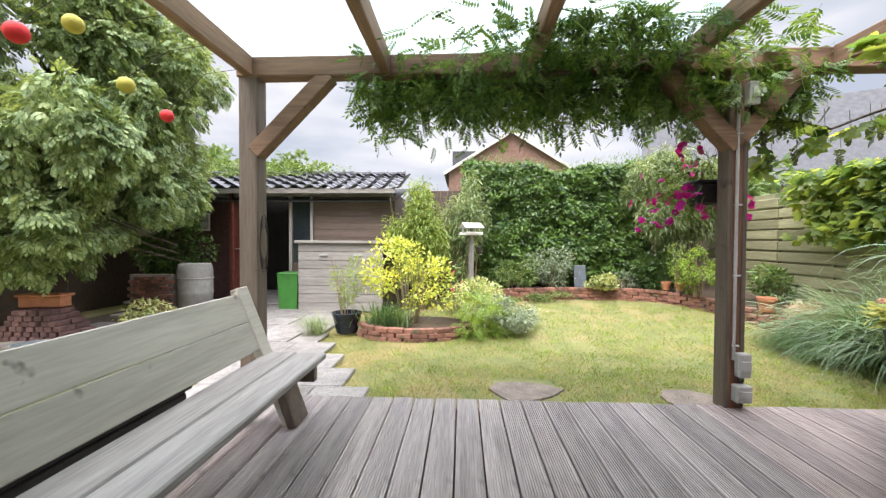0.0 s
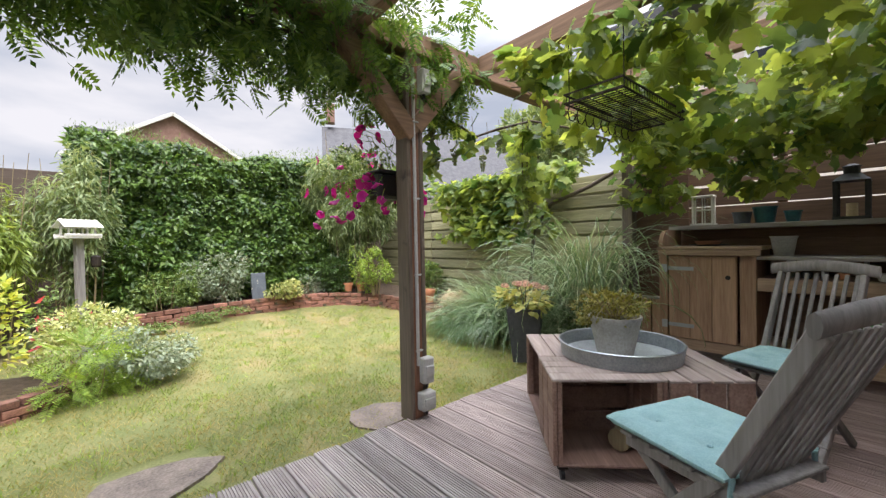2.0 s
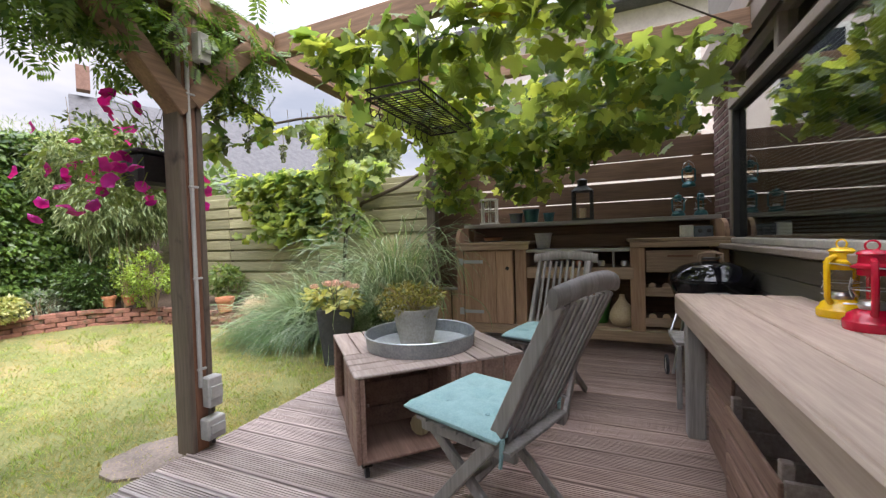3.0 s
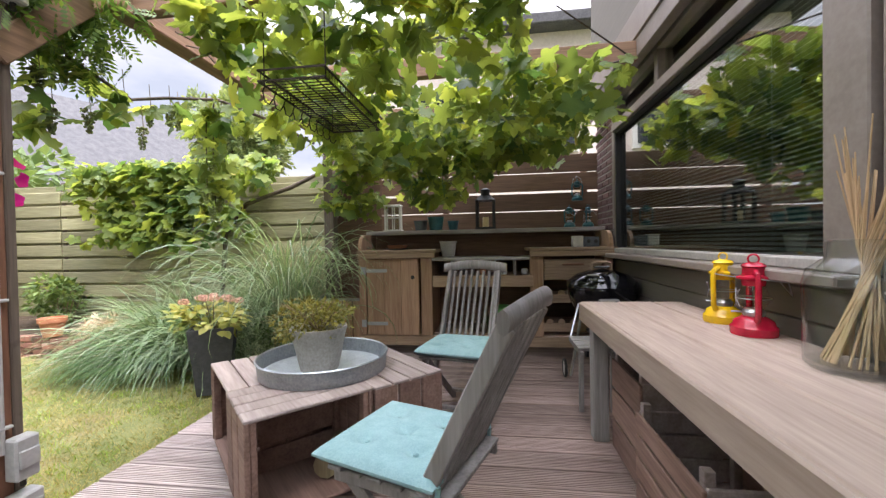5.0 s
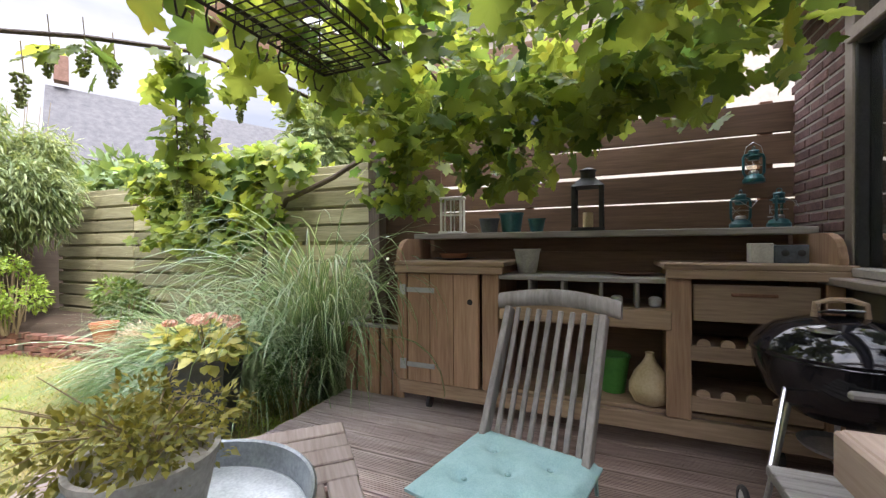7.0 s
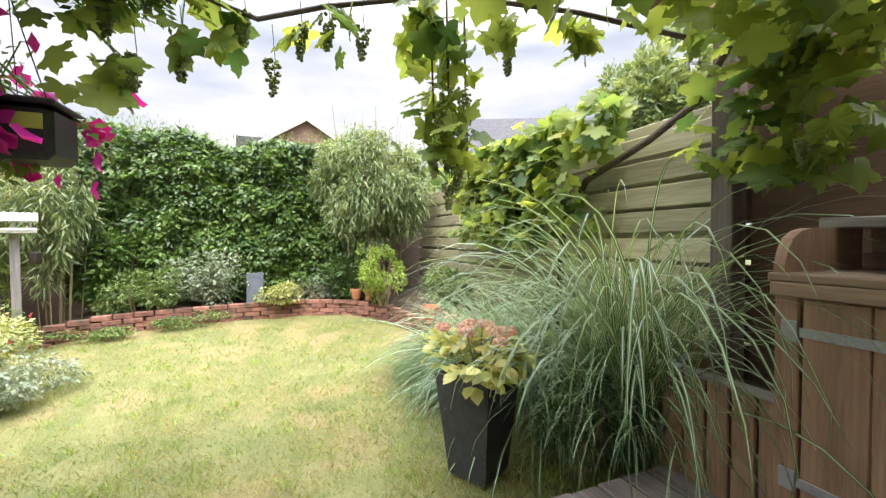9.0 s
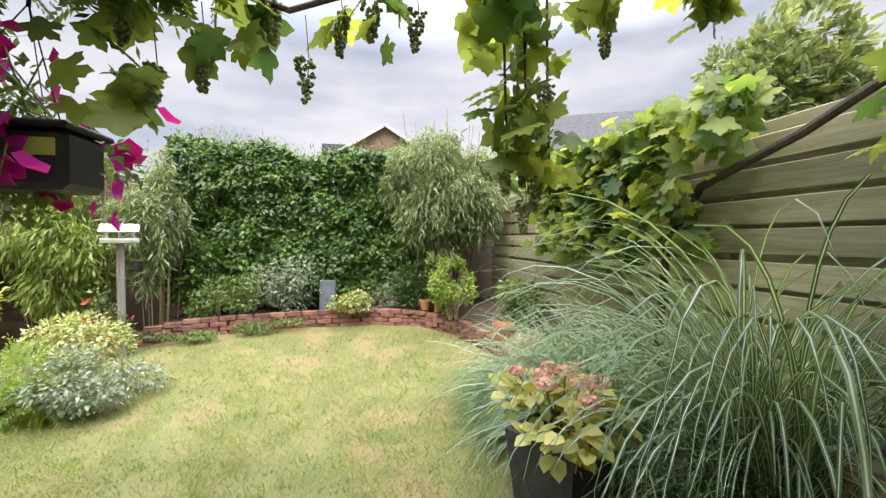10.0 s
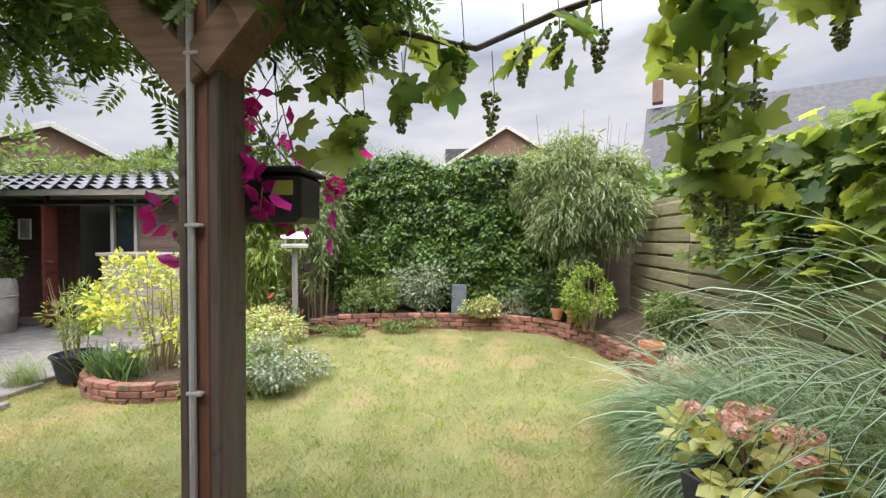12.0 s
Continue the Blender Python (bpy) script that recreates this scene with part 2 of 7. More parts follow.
GREY_D, GREY_L = (0.17, 0.155, 0.145), (0.40, 0.375, 0.35)
M = {
    "deck": wood("weathered deck", (0.20, 0.165, 0.155), (0.56, 0.50, 0.475), "y", bump=0.3, vary=0.24, spots=((0.11, 0.085, 0.075), 2.6, 0.60)),
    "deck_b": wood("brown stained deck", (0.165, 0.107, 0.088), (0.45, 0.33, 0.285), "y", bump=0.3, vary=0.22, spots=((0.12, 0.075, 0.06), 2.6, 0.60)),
    "bench_x": wood("grey softwood", (0.42, 0.39, 0.325), (0.64, 0.60, 0.52), "y", bump=0.2, vary=0.1, spots=((0.13, 0.11, 0.09), 9, 0.68)),
    "grey_x": wood("grey timber along x", GREY_D, GREY_L, "x"),
    "grey_y": wood("grey timber along y", GREY_D, GREY_L, "y"),
    "grey_z": wood("grey timber upright", GREY_D, GREY_L, "z"),
    "beam_x": wood("brown beam along x", (0.125, 0.072, 0.043), (0.33, 0.20, 0.125), "x"),
    "beam_y": wood("brown beam along y", (0.135, 0.078, 0.045), (0.35, 0.21, 0.13), "y"),
    "post_z": wood("grey brown post", (0.075, 0.055, 0.042), (0.20, 0.155, 0.12), "z", spots=((0.05, 0.037, 0.03), 7, 0.66)),
    "post_b": wood("dark brown post", (0.12, 0.05, 0.028), (0.25, 0.12, 0.07), "z"),
    "scaf_x": wood("scaffold wood along x", (0.29, 0.205, 0.16), (0.48, 0.37, 0.30), "x"),
    "scaf_y": wood("scaffold wood along y", (0.20, 0.13, 0.085), (0.44, 0.31, 0.205), "y"),
    "scaf_z": wood("scaffold wood upright", (0.24, 0.135, 0.08), (0.48, 0.31, 0.195), "z"),
    "crate": wood("reddish crate wood", (0.14, 0.075, 0.055), (0.35, 0.225, 0.175), "x"),
    "crate_top": wood("worn crate top", (0.22, 0.165, 0.145), (0.46, 0.38, 0.345), "x"),
    "chair": wood("grey teak", (0.15, 0.135, 0.125), (0.34, 0.305, 0.285), "z"),
    "fence": wood("green grey fence board", (0.19, 0.178, 0.092), (0.45, 0.415, 0.255), "y", vary=0.24, spots=((0.12, 0.10, 0.06), 2.2, 0.6)),
    "fence_d": wood("brown fence board", (0.075, 0.043, 0.026), (0.185, 0.108, 0.066), "y"),
    # near-black, so the shade of room and shed sits in the colour
    "dark_in": surface("near-black inner shade and jar", (0.012, 0.011, 0.01), (0.03, 0.027, 0.025), 4),
    "siding": wood("taupe siding", (0.155, 0.135, 0.115), (0.20, 0.18, 0.155), "x", bump=0.1),
    "frame": surface("taupe paint", (0.21, 0.17, 0.145), (0.27, 0.225, 0.195), 5, rough=0.4, bump=0.06),
    "frame_l": surface("pale sill paint", (0.28, 0.26, 0.235), (0.40, 0.37, 0.34), 7, rough=0.5, bump=0.08),
    "brick": surface("brick", (0.13, 0.06, 0.045), (0.33, 0.155, 0.11), 14, vary=0.42, spots=((0.085, 0.075, 0.05), 7, 0.56), bump=0.5, rough=0.9),
    "brick_d": surface("dark purple brick", (0.075, 0.04, 0.038), (0.19, 0.105, 0.095), 12, vary=0.3, bump=0.5, rough=0.9),
    "mortar": surface("mortar", (0.18, 0.16, 0.14), (0.33, 0.30, 0.27), 20, rough=0.95),
    "stone": surface("paving stone", (0.13, 0.118, 0.108), (0.28, 0.258, 0.238), 5, vary=0.12, rough=0.9, spots=((0.13, 0.13, 0.075), 3, 0.62)),
    "flag": surface("brown grey flagstone", (0.105, 0.083, 0.067), (0.25, 0.20, 0.165), 7, rough=0.9),
    "soil": surface("soil", (0.03, 0.02, 0.013), (0.10, 0.07, 0.045), 16, bump=0.9, rough=1.0),
    "lawn": surface("lawn", (0.11, 0.135, 0.036), (0.235, 0.225, 0.085), 3.0, bump=0.6, rough=0.95, vary=0, spots=((0.25, 0.205, 0.09), 1.5, 0.52), fine=22),
    "ground": surface("ground", (0.06, 0.075, 0.03), (0.13, 0.14, 0.06), 0.5, bump=0, rough=1),
    "terra": surface("terracotta", (0.36, 0.13, 0.065), (0.52, 0.235, 0.13), 8, rough=0.85),
    "zinc": surface("galvanised zinc", (0.28, 0.31, 0.33), (0.46, 0.50, 0.52), 10, rough=0.42, metal=0.75, bump=0.08),
    "zinc_in": surface("wet zinc", (0.42, 0.46, 0.49), (0.66, 0.70, 0.72), 12, rough=0.3, metal=0.5, bump=0.25),
    "concrete": surface("pale cement pot", (0.30, 0.285, 0.255), (0.46, 0.44, 0.40), 9, rough=0.85),
    "slatepot": wood("ribbed dark planter", (0.028, 0.03, 0.036), (0.085, 0.09, 0.10), "x", scale=26, bump=0.7, rough=0.6),
    "navy": surface("navy glazed pot", (0.008, 0.01, 0.022), (0.025, 0.03, 0.055), 5, rough=0.25, bump=0.05),
    "black": surface("black plastic", (0.012, 0.012, 0.013), (0.03, 0.03, 0.032), 8, rough=0.5, bump=0.05),
    "enamel": surface("black enamel", (0.006, 0.006, 0.008), (0.011, 0.011, 0.014), 3, rough=0.08, bump=0),
    "iron": surface("dark wire", (0.02, 0.017, 0.015), (0.06, 0.045, 0.035), 20, rough=0.6, metal=0.5),
    "steel": surface("steel", (0.35, 0.36, 0.37), (0.55, 0.55, 0.56), 10, rough=0.3, metal=0.9, bump=0.03),
    "white": surface("white paint", (0.55, 0.54, 0.50), (0.78, 0.77, 0.73), 12, rough=0.6),
    "cushion": surface("pale teal cotton", (0.24, 0.40, 0.41), (0.33, 0.50, 0.50), 22, rough=0.95, bump=0.3, vary=0.04),
    "yellow": surface("yellow enamel", (0.72, 0.42, 0.006), (0.85, 0.53, 0.012), 4, rough=0.22, bump=0, vary=0),
    "red": surface("red enamel", (0.44, 0.006, 0.028), (0.58, 0.012, 0.045), 4, rough=0.2, bump=0, vary=0),
    "teal": surface("teal enamel", (0.008, 0.065, 0.08), (0.02, 0.125, 0.145), 6, rough=0.35),
    "cream": surface("cream gourd", (0.50, 0.38, 0.21), (0.66, 0.53, 0.33), 8, rough=0.55),
    "reed": wood("dried reed", (0.40, 0.25, 0.12), (0.66, 0.47, 0.28), "z"),
    "plastic": surface("grey socket box", (0.36, 0.36, 0.35), (0.47, 0.46, 0.45), 6, rough=0.5, bump=0.03),
    "green_bin": surface("green plastic", (0.045, 0.20, 0.035), (0.07, 0.27, 0.05), 5, rough=0.45, bump=0.03),
    "tile": surface("glazed roof tile", (0.045, 0.045, 0.055), (0.13, 0.13, 0.145), 9, rough=0.35, vary=0.3),
    "farroof": surface("far roof tile", (0.045, 0.045, 0.05), (0.09, 0.09, 0.095), 3, rough=0.8),
    "shedwood": wood("brown shed board", (0.075, 0.052, 0.04), (0.155, 0.115, 0.09), "x"),
    "redpaint": surface("red brown paint", (0.10, 0.022, 0.015), (0.17, 0.042, 0.028), 8, rough=0.6),
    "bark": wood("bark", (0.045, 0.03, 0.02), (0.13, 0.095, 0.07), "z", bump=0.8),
    "cane": wood("tan stem", (0.16, 0.12, 0.065), (0.30, 0.235, 0.13), "z"),
    "render": surface("pale facade", (0.60, 0.52, 0.47), (0.72, 0.64, 0.58), 2, rough=0.9),
    "farbrick": surface("far brick", (0.20, 0.11, 0.085), (0.30, 0.18, 0.145), 6, rough=0.9),
    "darkglass": surface("dark pane", (0.012, 0.016, 0.02), (0.022, 0.028, 0.034), 2, rough=0.06, bump=0),
    "blind": surface("white blind slat", (0.52, 0.54, 0.52), (0.62, 0.64, 0.62), 3, rough=0.5, bump=0),
    "hinge": surface("zinc strap", (0.30, 0.32, 0.34), (0.42, 0.44, 0.46), 12, rough=0.45, metal=0.6),
    "slate": surface("slate", (0.07, 0.085, 0.10), (0.125, 0.145, 0.165), 6, rough=0.7),
    "hedge": leafy("hedge leaf", (0.024, 0.07, 0.016), (0.15, 0.255, 0.05), 0.25, 0.38),
    "bamboo": leafy("bamboo leaf", (0.10, 0.165, 0.065), (0.31, 0.38, 0.19), 0.3),
    "bamboo2": leafy("light bamboo leaf", (0.11, 0.18, 0.03), (0.31, 0.40, 0.10), 0.3),
    "vine": leafy("grape leaf", (0.06, 0.13, 0.045), (0.285, 0.365, 0.095), 0.54, 0.42, old=(0.38, 0.36, 0.08)),
    "wisteria": leafy("wisteria leaf", (0.04, 0.10, 0.02), (0.15, 0.25, 0.05), 0.36, 0.45),
    "golden": leafy("golden shrub leaf", (0.26, 0.36, 0.055), (0.64, 0.64, 0.15), 0.3),
    "cedar": leafy("cypress spray", (0.09, 0.16, 0.06), (0.37, 0.46, 0.21), 0.25, 0.6),
    "shrub": leafy("mixed shrub leaf", (0.07, 0.13, 0.035), (0.22, 0.31, 0.10), 0.28),
    "grey_leaf": leafy("grey green leaf", (0.14, 0.19, 0.12), (0.32, 0.38, 0.27), 0.2),
    "variegated": leafy("cream edged leaf", (0.20, 0.27, 0.07), (0.55, 0.56, 0.28), 0.25),
    "dark_leaf": leafy("dark glossy leaf", (0.025, 0.06, 0.015), (0.09, 0.16, 0.04), 0.2, 0.35),
    "fern": leafy("fern leaf", (0.13, 0.22, 0.03), (0.30, 0.42, 0.08), 0.3),
    "misc": leafy("striped grass blade", (0.035, 0.105, 0.035), (0.14, 0.26, 0.095), 0.25, 0.36, stripe=(0.55, 0.62, 0.50)),
    "turf": leafy("lawn blade", (0.08, 0.14, 0.028), (0.37, 0.315, 0.135), 0.42, old=(0.46, 0.35, 0.20)),
    "iris": leafy("blue green blade", (0.05, 0.125, 0.045), (0.15, 0.255, 0.10), 0.25),
    "olive": leafy("olive small leaf", (0.10, 0.11, 0.018), (0.27, 0.25, 0.05), 0.25, old=(0.30, 0.14, 0.05)),
    "petunia": leafy("magenta petal", (0.34, 0.006, 0.20), (0.62, 0.02, 0.42), 0.3),
    "pinkfl": leafy("pink petal", (0.55, 0.06, 0.12), (0.72, 0.16, 0.22), 0.3),
    "hydr": leafy("faded pink petal", (0.55, 0.30, 0.30), (0.78, 0.60, 0.55), 0.25),
    "hydrleaf": leafy("lime edged leaf", (0.24, 0.30, 0.07), (0.60, 0.58, 0.24), 0.3),
    "whitefl": leafy("white petal", (0.58, 0.58, 0.52), (0.75, 0.74, 0.68), 0.2),
    "plume": leafy("dry plume", (0.50, 0.38, 0.29), (0.66, 0.54, 0.44), 0.2),
    "grape": surface("green grape", (0.16, 0.20, 0.06), (0.28, 0.33, 0.11), 9, rough=0.35, bump=0),
    "fartree": leafy("far tree leaf", (0.08, 0.14, 0.05), (0.20, 0.29, 0.12), 0.25),
    "glass": clear("window glass", (0.80, 0.88, 0.84), least=0.42),
    "jar": clear("clear glass", (0.95, 0.97, 0.965), least=0.04),
    "amber": clear("lamp glass", (0.95, 0.90, 0.80), least=0.03),
    "ball_red": surface("red paper", (0.50, 0.012, 0.012), (0.62, 0.02, 0.02), 4, rough=0.7),
    "ball_yel": surface("olive paper", (0.36, 0.33, 0.04), (0.46, 0.42, 0.06), 4, rough=0.7),
    "ball_grey": surface("lilac paper", (0.30, 0.30, 0.36), (0.4, 0.4, 0.46), 4, rough=0.7),
}
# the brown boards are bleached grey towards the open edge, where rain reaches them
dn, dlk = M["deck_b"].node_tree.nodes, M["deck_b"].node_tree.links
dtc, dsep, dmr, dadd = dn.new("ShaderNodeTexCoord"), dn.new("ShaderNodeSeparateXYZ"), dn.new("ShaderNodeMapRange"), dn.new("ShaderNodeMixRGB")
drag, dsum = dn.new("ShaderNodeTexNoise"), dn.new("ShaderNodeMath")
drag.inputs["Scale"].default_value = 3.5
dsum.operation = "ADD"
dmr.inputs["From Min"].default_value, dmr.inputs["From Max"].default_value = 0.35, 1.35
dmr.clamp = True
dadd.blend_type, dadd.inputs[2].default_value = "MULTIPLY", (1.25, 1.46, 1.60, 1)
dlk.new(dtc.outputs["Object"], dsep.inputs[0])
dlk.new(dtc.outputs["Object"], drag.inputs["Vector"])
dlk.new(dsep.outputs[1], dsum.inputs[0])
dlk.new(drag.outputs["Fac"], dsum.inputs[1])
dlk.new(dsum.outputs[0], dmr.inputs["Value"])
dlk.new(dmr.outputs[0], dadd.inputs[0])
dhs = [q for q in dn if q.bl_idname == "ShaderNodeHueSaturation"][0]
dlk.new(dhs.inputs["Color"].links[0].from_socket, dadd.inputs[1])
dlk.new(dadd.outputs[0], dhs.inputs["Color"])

sheet, sn, sl, sp = shader("milky roof sheet")
sd, st_ = sn.new("ShaderNodeBsdfTranslucent"), sn.new("ShaderNodeMixShader")
sd.inputs[0].default_value = (0.86, 0.90, 0.89, 1)
dirt = sn.new("ShaderNodeTexNoise")
dirt.inputs["Scale"].default_value = 1.4
dr = sn.new("ShaderNodeValToRGB")
dr.color_ramp.elements[0].color, dr.color_ramp.elements[1].color = (0.52, 0.60, 0.61, 1), (0.84, 0.89, 0.88, 1)
sl.new(dirt.outputs["Fac"], dr.inputs[0])
sl.new(dr.outputs[0], sd.inputs[0])
sp.inputs["Base Color"].default_value, sp.inputs["Roughness"].default_value = (0.8, 0.83, 0.82, 1), 0.3
st_.inputs[0].default_value = 0.8
sl.new(sp.outputs[0], st_.inputs[1])
sl.new(sd.outputs[0], st_.inputs[2])
sl.new(st_.outputs[0], sn["Material Output"].inputs[0])
M["sheet"] = sheet


# ---- shapes: every shape is a pair of points and faces ----
def rot(deg, axis="Z"):
    return np.array(Matrix.Rotation(radians(deg), 3, axis))


def cbox(c, s, b=0.004, R=None):
    """A box with chamfered edges: centre, size, chamfer, turn."""
    h = np.array(s) / 2
    b = min(b, *(h * 0.6))
    V, at = [], {}
    for sx in (-1, 1):
        for sy in (-1, 1):
            for sz in (-1, 1):
                q = (sx, sy, sz)
                for k in range(3):
                    v = h - b
                    v = v.copy()
                    v[k] = h[k]
                    at[q, k] = len(V)
                    V.append(v * q)
    F = []
    for k in range(3):
        i, j = (k + 1) % 3, (k + 2) % 3
        for sg in (-1, 1):
            f = []
            for a, d in ((-1, -1), (1, -1), (1, 1), (-1, 1)):
                q = [0, 0, 0]
                q[k], q[i], q[j] = sg, a, d
                f.append(at[tuple(q), k])
            F.append(f if sg > 0 else f[::-1])
        for a in (-1, 1):
            for d in (-1, 1):
                q0, q1 = [0, 0, 0], [0, 0, 0]
                q0[k], q1[k] = -1, 1
                q0[i] = q1[i] = a
                q0[j] = q1[j] = d
                f = [at[tuple(q0), i], at[tuple(q1), i], at[tuple(q1), j], at[tuple(q0), j]]
                F.append(f if a * d > 0 else f[::-1])
    for q in [(x, y, z) for x in (-1, 1) for y in (-1, 1) for z in (-1, 1)]:
        f = [at[q, 0], at[q, 1], at[q, 2]]
        F.append(f if q[0] * q[1] * q[2] > 0 else f[::-1])
    V = np.array(V)
    return (V @ np.array(R).T if R is not None else V) + np.array(c), F


def bar(p, q, w, h, b=0.004, up=(0, 0, 1)):
    """A beam from p to q, w wide and h deep."""
    p, q = np.array(p, float), np.array(q, float)
    d = q - p
    n = np.linalg.norm(d)
    x = d / n
    y = np.cross(up, x)
    y = y / np.linalg.norm(y) if np.linalg.norm(y) > 1e-5 else np.array([0.0, 1, 0])
    return cbox((p + q) / 2, (n, w, h), b, np.stack([x, y, np.cross(x, y)], 1))


def strip(pts, w, h, n=8):
    """A bent rail: one flat oval swept through the points, w thick and h high."""
    V, F, m = [], [], len(pts)
    for p in pts:
        V += [(p[0] + w / 2 * math.cos(2 * math.pi * k / n), p[1], p[2] + h / 2 * math.sin(2 * math.pi * k / n)) for k in range(n)]
    for i in range(m - 1):
        F += [(n * i + k, n * i + (k + 1) % n, n * i + n + (k + 1) % n, n * i + n + k) for k in range(n)]
    return V, F + [tuple(range(n))[::-1], tuple(n * m - n + k for k in range(n))]


def tube(pts, rad, n=8, shut=False):
    P = np.array(pts, float)
    r = np.full(len(P), rad, float) if np.isscalar(rad) else np.array(rad, float)
    V, F = [], []
    T = np.gradient(P, axis=0)
    if shut:
        T = np.roll(P, -1, 0) - np.roll(P, 1, 0)
    side = np.array([0.3, 0.5, 0.81])
    for i, p in enumerate(P):
        t = T[i] / (np.linalg.norm(T[i]) + 1e-9)
        a = np.cross(t, side)
        if np.linalg.norm(a) < 0.1:
            a = np.cross(t, (1, 0, 0))
        a /= np.linalg.norm(a)
        c = np.cross(t, a)
        side = np.cross(a, t) if not shut else side
        for k in range(n):
            g = 2 * math.pi * k / n
            V.append(p + r[i] * (math.cos(g) * a + math.sin(g) * c))
    m = len(P)
    for i in range(m if shut else m - 1):
        for k in range(n):
            F.append([i * n + k, i * n + (k + 1) % n, (i + 1) % m * n + (k + 1) % n, (i + 1) % m * n + k])
    if not shut:
        F += [list(range(n))[::-1], [(m - 1) * n + k for k in range(n)]]
    return np.array(V), F


def ring(c, r, th, n=28, axis="z", m=6):
    a = np.linspace(0, 2 * math.pi, n, endpoint=False)
    z = np.zeros(n)
    q = {"z": (np.cos(a), np.sin(a), z), "x": (z, np.cos(a), np.sin(a)), "y": (np.cos(a), z, np.sin(a))}[axis]
    return tube(np.stack(q, 1) * r + np.array(c), th, m, True)


def lathe(prof, c=(0, 0, 0), n=28):
    """A turned shape from rows of radius and height."""
    V, F = [], []
    for r, z in prof:
        for k in range(n):
            g = 2 * math.pi * k / n
            V.append((c[0] + r * math.cos(g), c[1] + r * math.sin(g), c[2] + z))
    for i in range(len(prof) - 1):
        for k in range(n):
            F.append([i * n + k, i * n + (k + 1) % n, (i + 1) * n + (k + 1) % n, (i + 1) * n + k])
    F += [list(range(n))[::-1], [(len(prof) - 1) * n + k for k in range(n)]]
    return np.array(V), F


def taper(c, w0, w1, h, wall=0.02, n=4):
    """A square pot that widens upwards, with a rim and a hollow."""
    rows = [(w0, 0), (w1, h), (w1 - 2 * wall, h), (w1 - 2 * wall - 0.01, h - 0.06)]
    V, F = [], []
    for w, z in rows:
        V += [(c[0] + sx * w / 2, c[1] + sy * w / 2, c[2] + z) for sx, sy in ((-1, -1), (1, -1), (1, 1), (-1, 1))]
    for i in range(3):
        for k in range(4):
            F.append([i * 4 + k, i * 4 + (k + 1) % 4, i * 4 + 4 + (k + 1) % 4, i * 4 + 4 + k])
    F += [[3, 2, 1, 0], [12, 13, 14, 15]]
    return np.array(V), F


def turned(g, R=None, t=(0, 0, 0)):
    return (np.array(g[0]) @ np.array(R).T if R is not None else np.array(g[0])) + np.array(t), g[1]


def mesh_of(name, geoms, mat, smooth=False):
    if isinstance(geoms, tuple):
        geoms = [geoms]
    V, F = [], []
    for v, f in geoms:
        k = len(V)
        V += [tuple(p) for p in v]
        F += [[i + k for i in q] for q in f]
    me = bpy.data.meshes.new(name)
    me.from_pydata(V, [], F)
    me.materials.append(mat)
    if smooth:
        me.shade_smooth()
        me.set_sharp_from_angle(angle=radians(42))
    return me


def part(name, geoms, mat, parent=None, label="", smooth=False):
    ob = new(name, mesh_of(name, geoms, M[mat] if isinstance(mat, str) else mat, smooth))
    ob.parent = parent
    return tagged(ob, label)


def piece(name, me, parent, at, rz=0.0):
    ob = new(name, me)
    ob.parent = parent
    ob.location = at
    ob.rotation_euler = (0, 0, rz)
    return ob


def thing(name, at, rz, label, category, group="", kind=""):
    ob = new(name)
    ob.empty_display_size = 0.1
    ob.location = at
    ob.rotation_euler = (0, 0, radians(rz))
    return tagged(ob, label, category, group, kind)


def single(name, geoms, mat, label, category="", kind="", smooth=False, group=""):
    return tagged(part(name, geoms, mat, None, label, smooth), label, category, group, kind)


# ---- leaves ----
rng = np.random.default_rng(7)


def unit(a):
    return a / (np.linalg.norm(a, axis=-1, keepdims=True) + 1e-9)


def leaf_fold(width=0.5, fold=0.18):
    return np.array([(0, 0, 0), (0.35, width / 2, fold * width), (0.45, 0, 0), (0.35, -width / 2, fold * width), (1, 0, -0.08)]), [(0, 2, 1), (0, 3, 2), (1, 2, 4), (2, 3, 4)]


def leaf_slim(width=0.14):
    return np.array([(0, 0, 0), (0.4, width / 2, 0.01), (0.4, -width / 2, 0.01), (1, 0, -0.12)]), [(0, 2, 1), (1, 2, 3)]


def leaf_lobed():
    """A grape leaf: five toothed lobes round a stalk, cupped."""
    V = [(0.3, 0, 0)]
    n = 30
    for k in range(n):
        g = 2 * math.pi * k / n + math.pi
        u = abs((g - math.pi if g < 2 * math.pi else 3 * math.pi - g))
        r = 0.45 + 0.10 * math.cos(5 * g) + (0.03 if k % 2 else -0.02)
        if k == 0:
            r = 0.2
        x, y = 0.42 + r * math.cos(g) * 1.05, r * math.sin(g) * 1.1
        V.append((x, y, -0.20 * (y * y) - 0.14 * (x - 0.3) ** 2 + 0.02 * (-1) ** k))
    return np.array(V), [(0, 1 + k, 1 + (k + 1) % n) for k in range(n)]


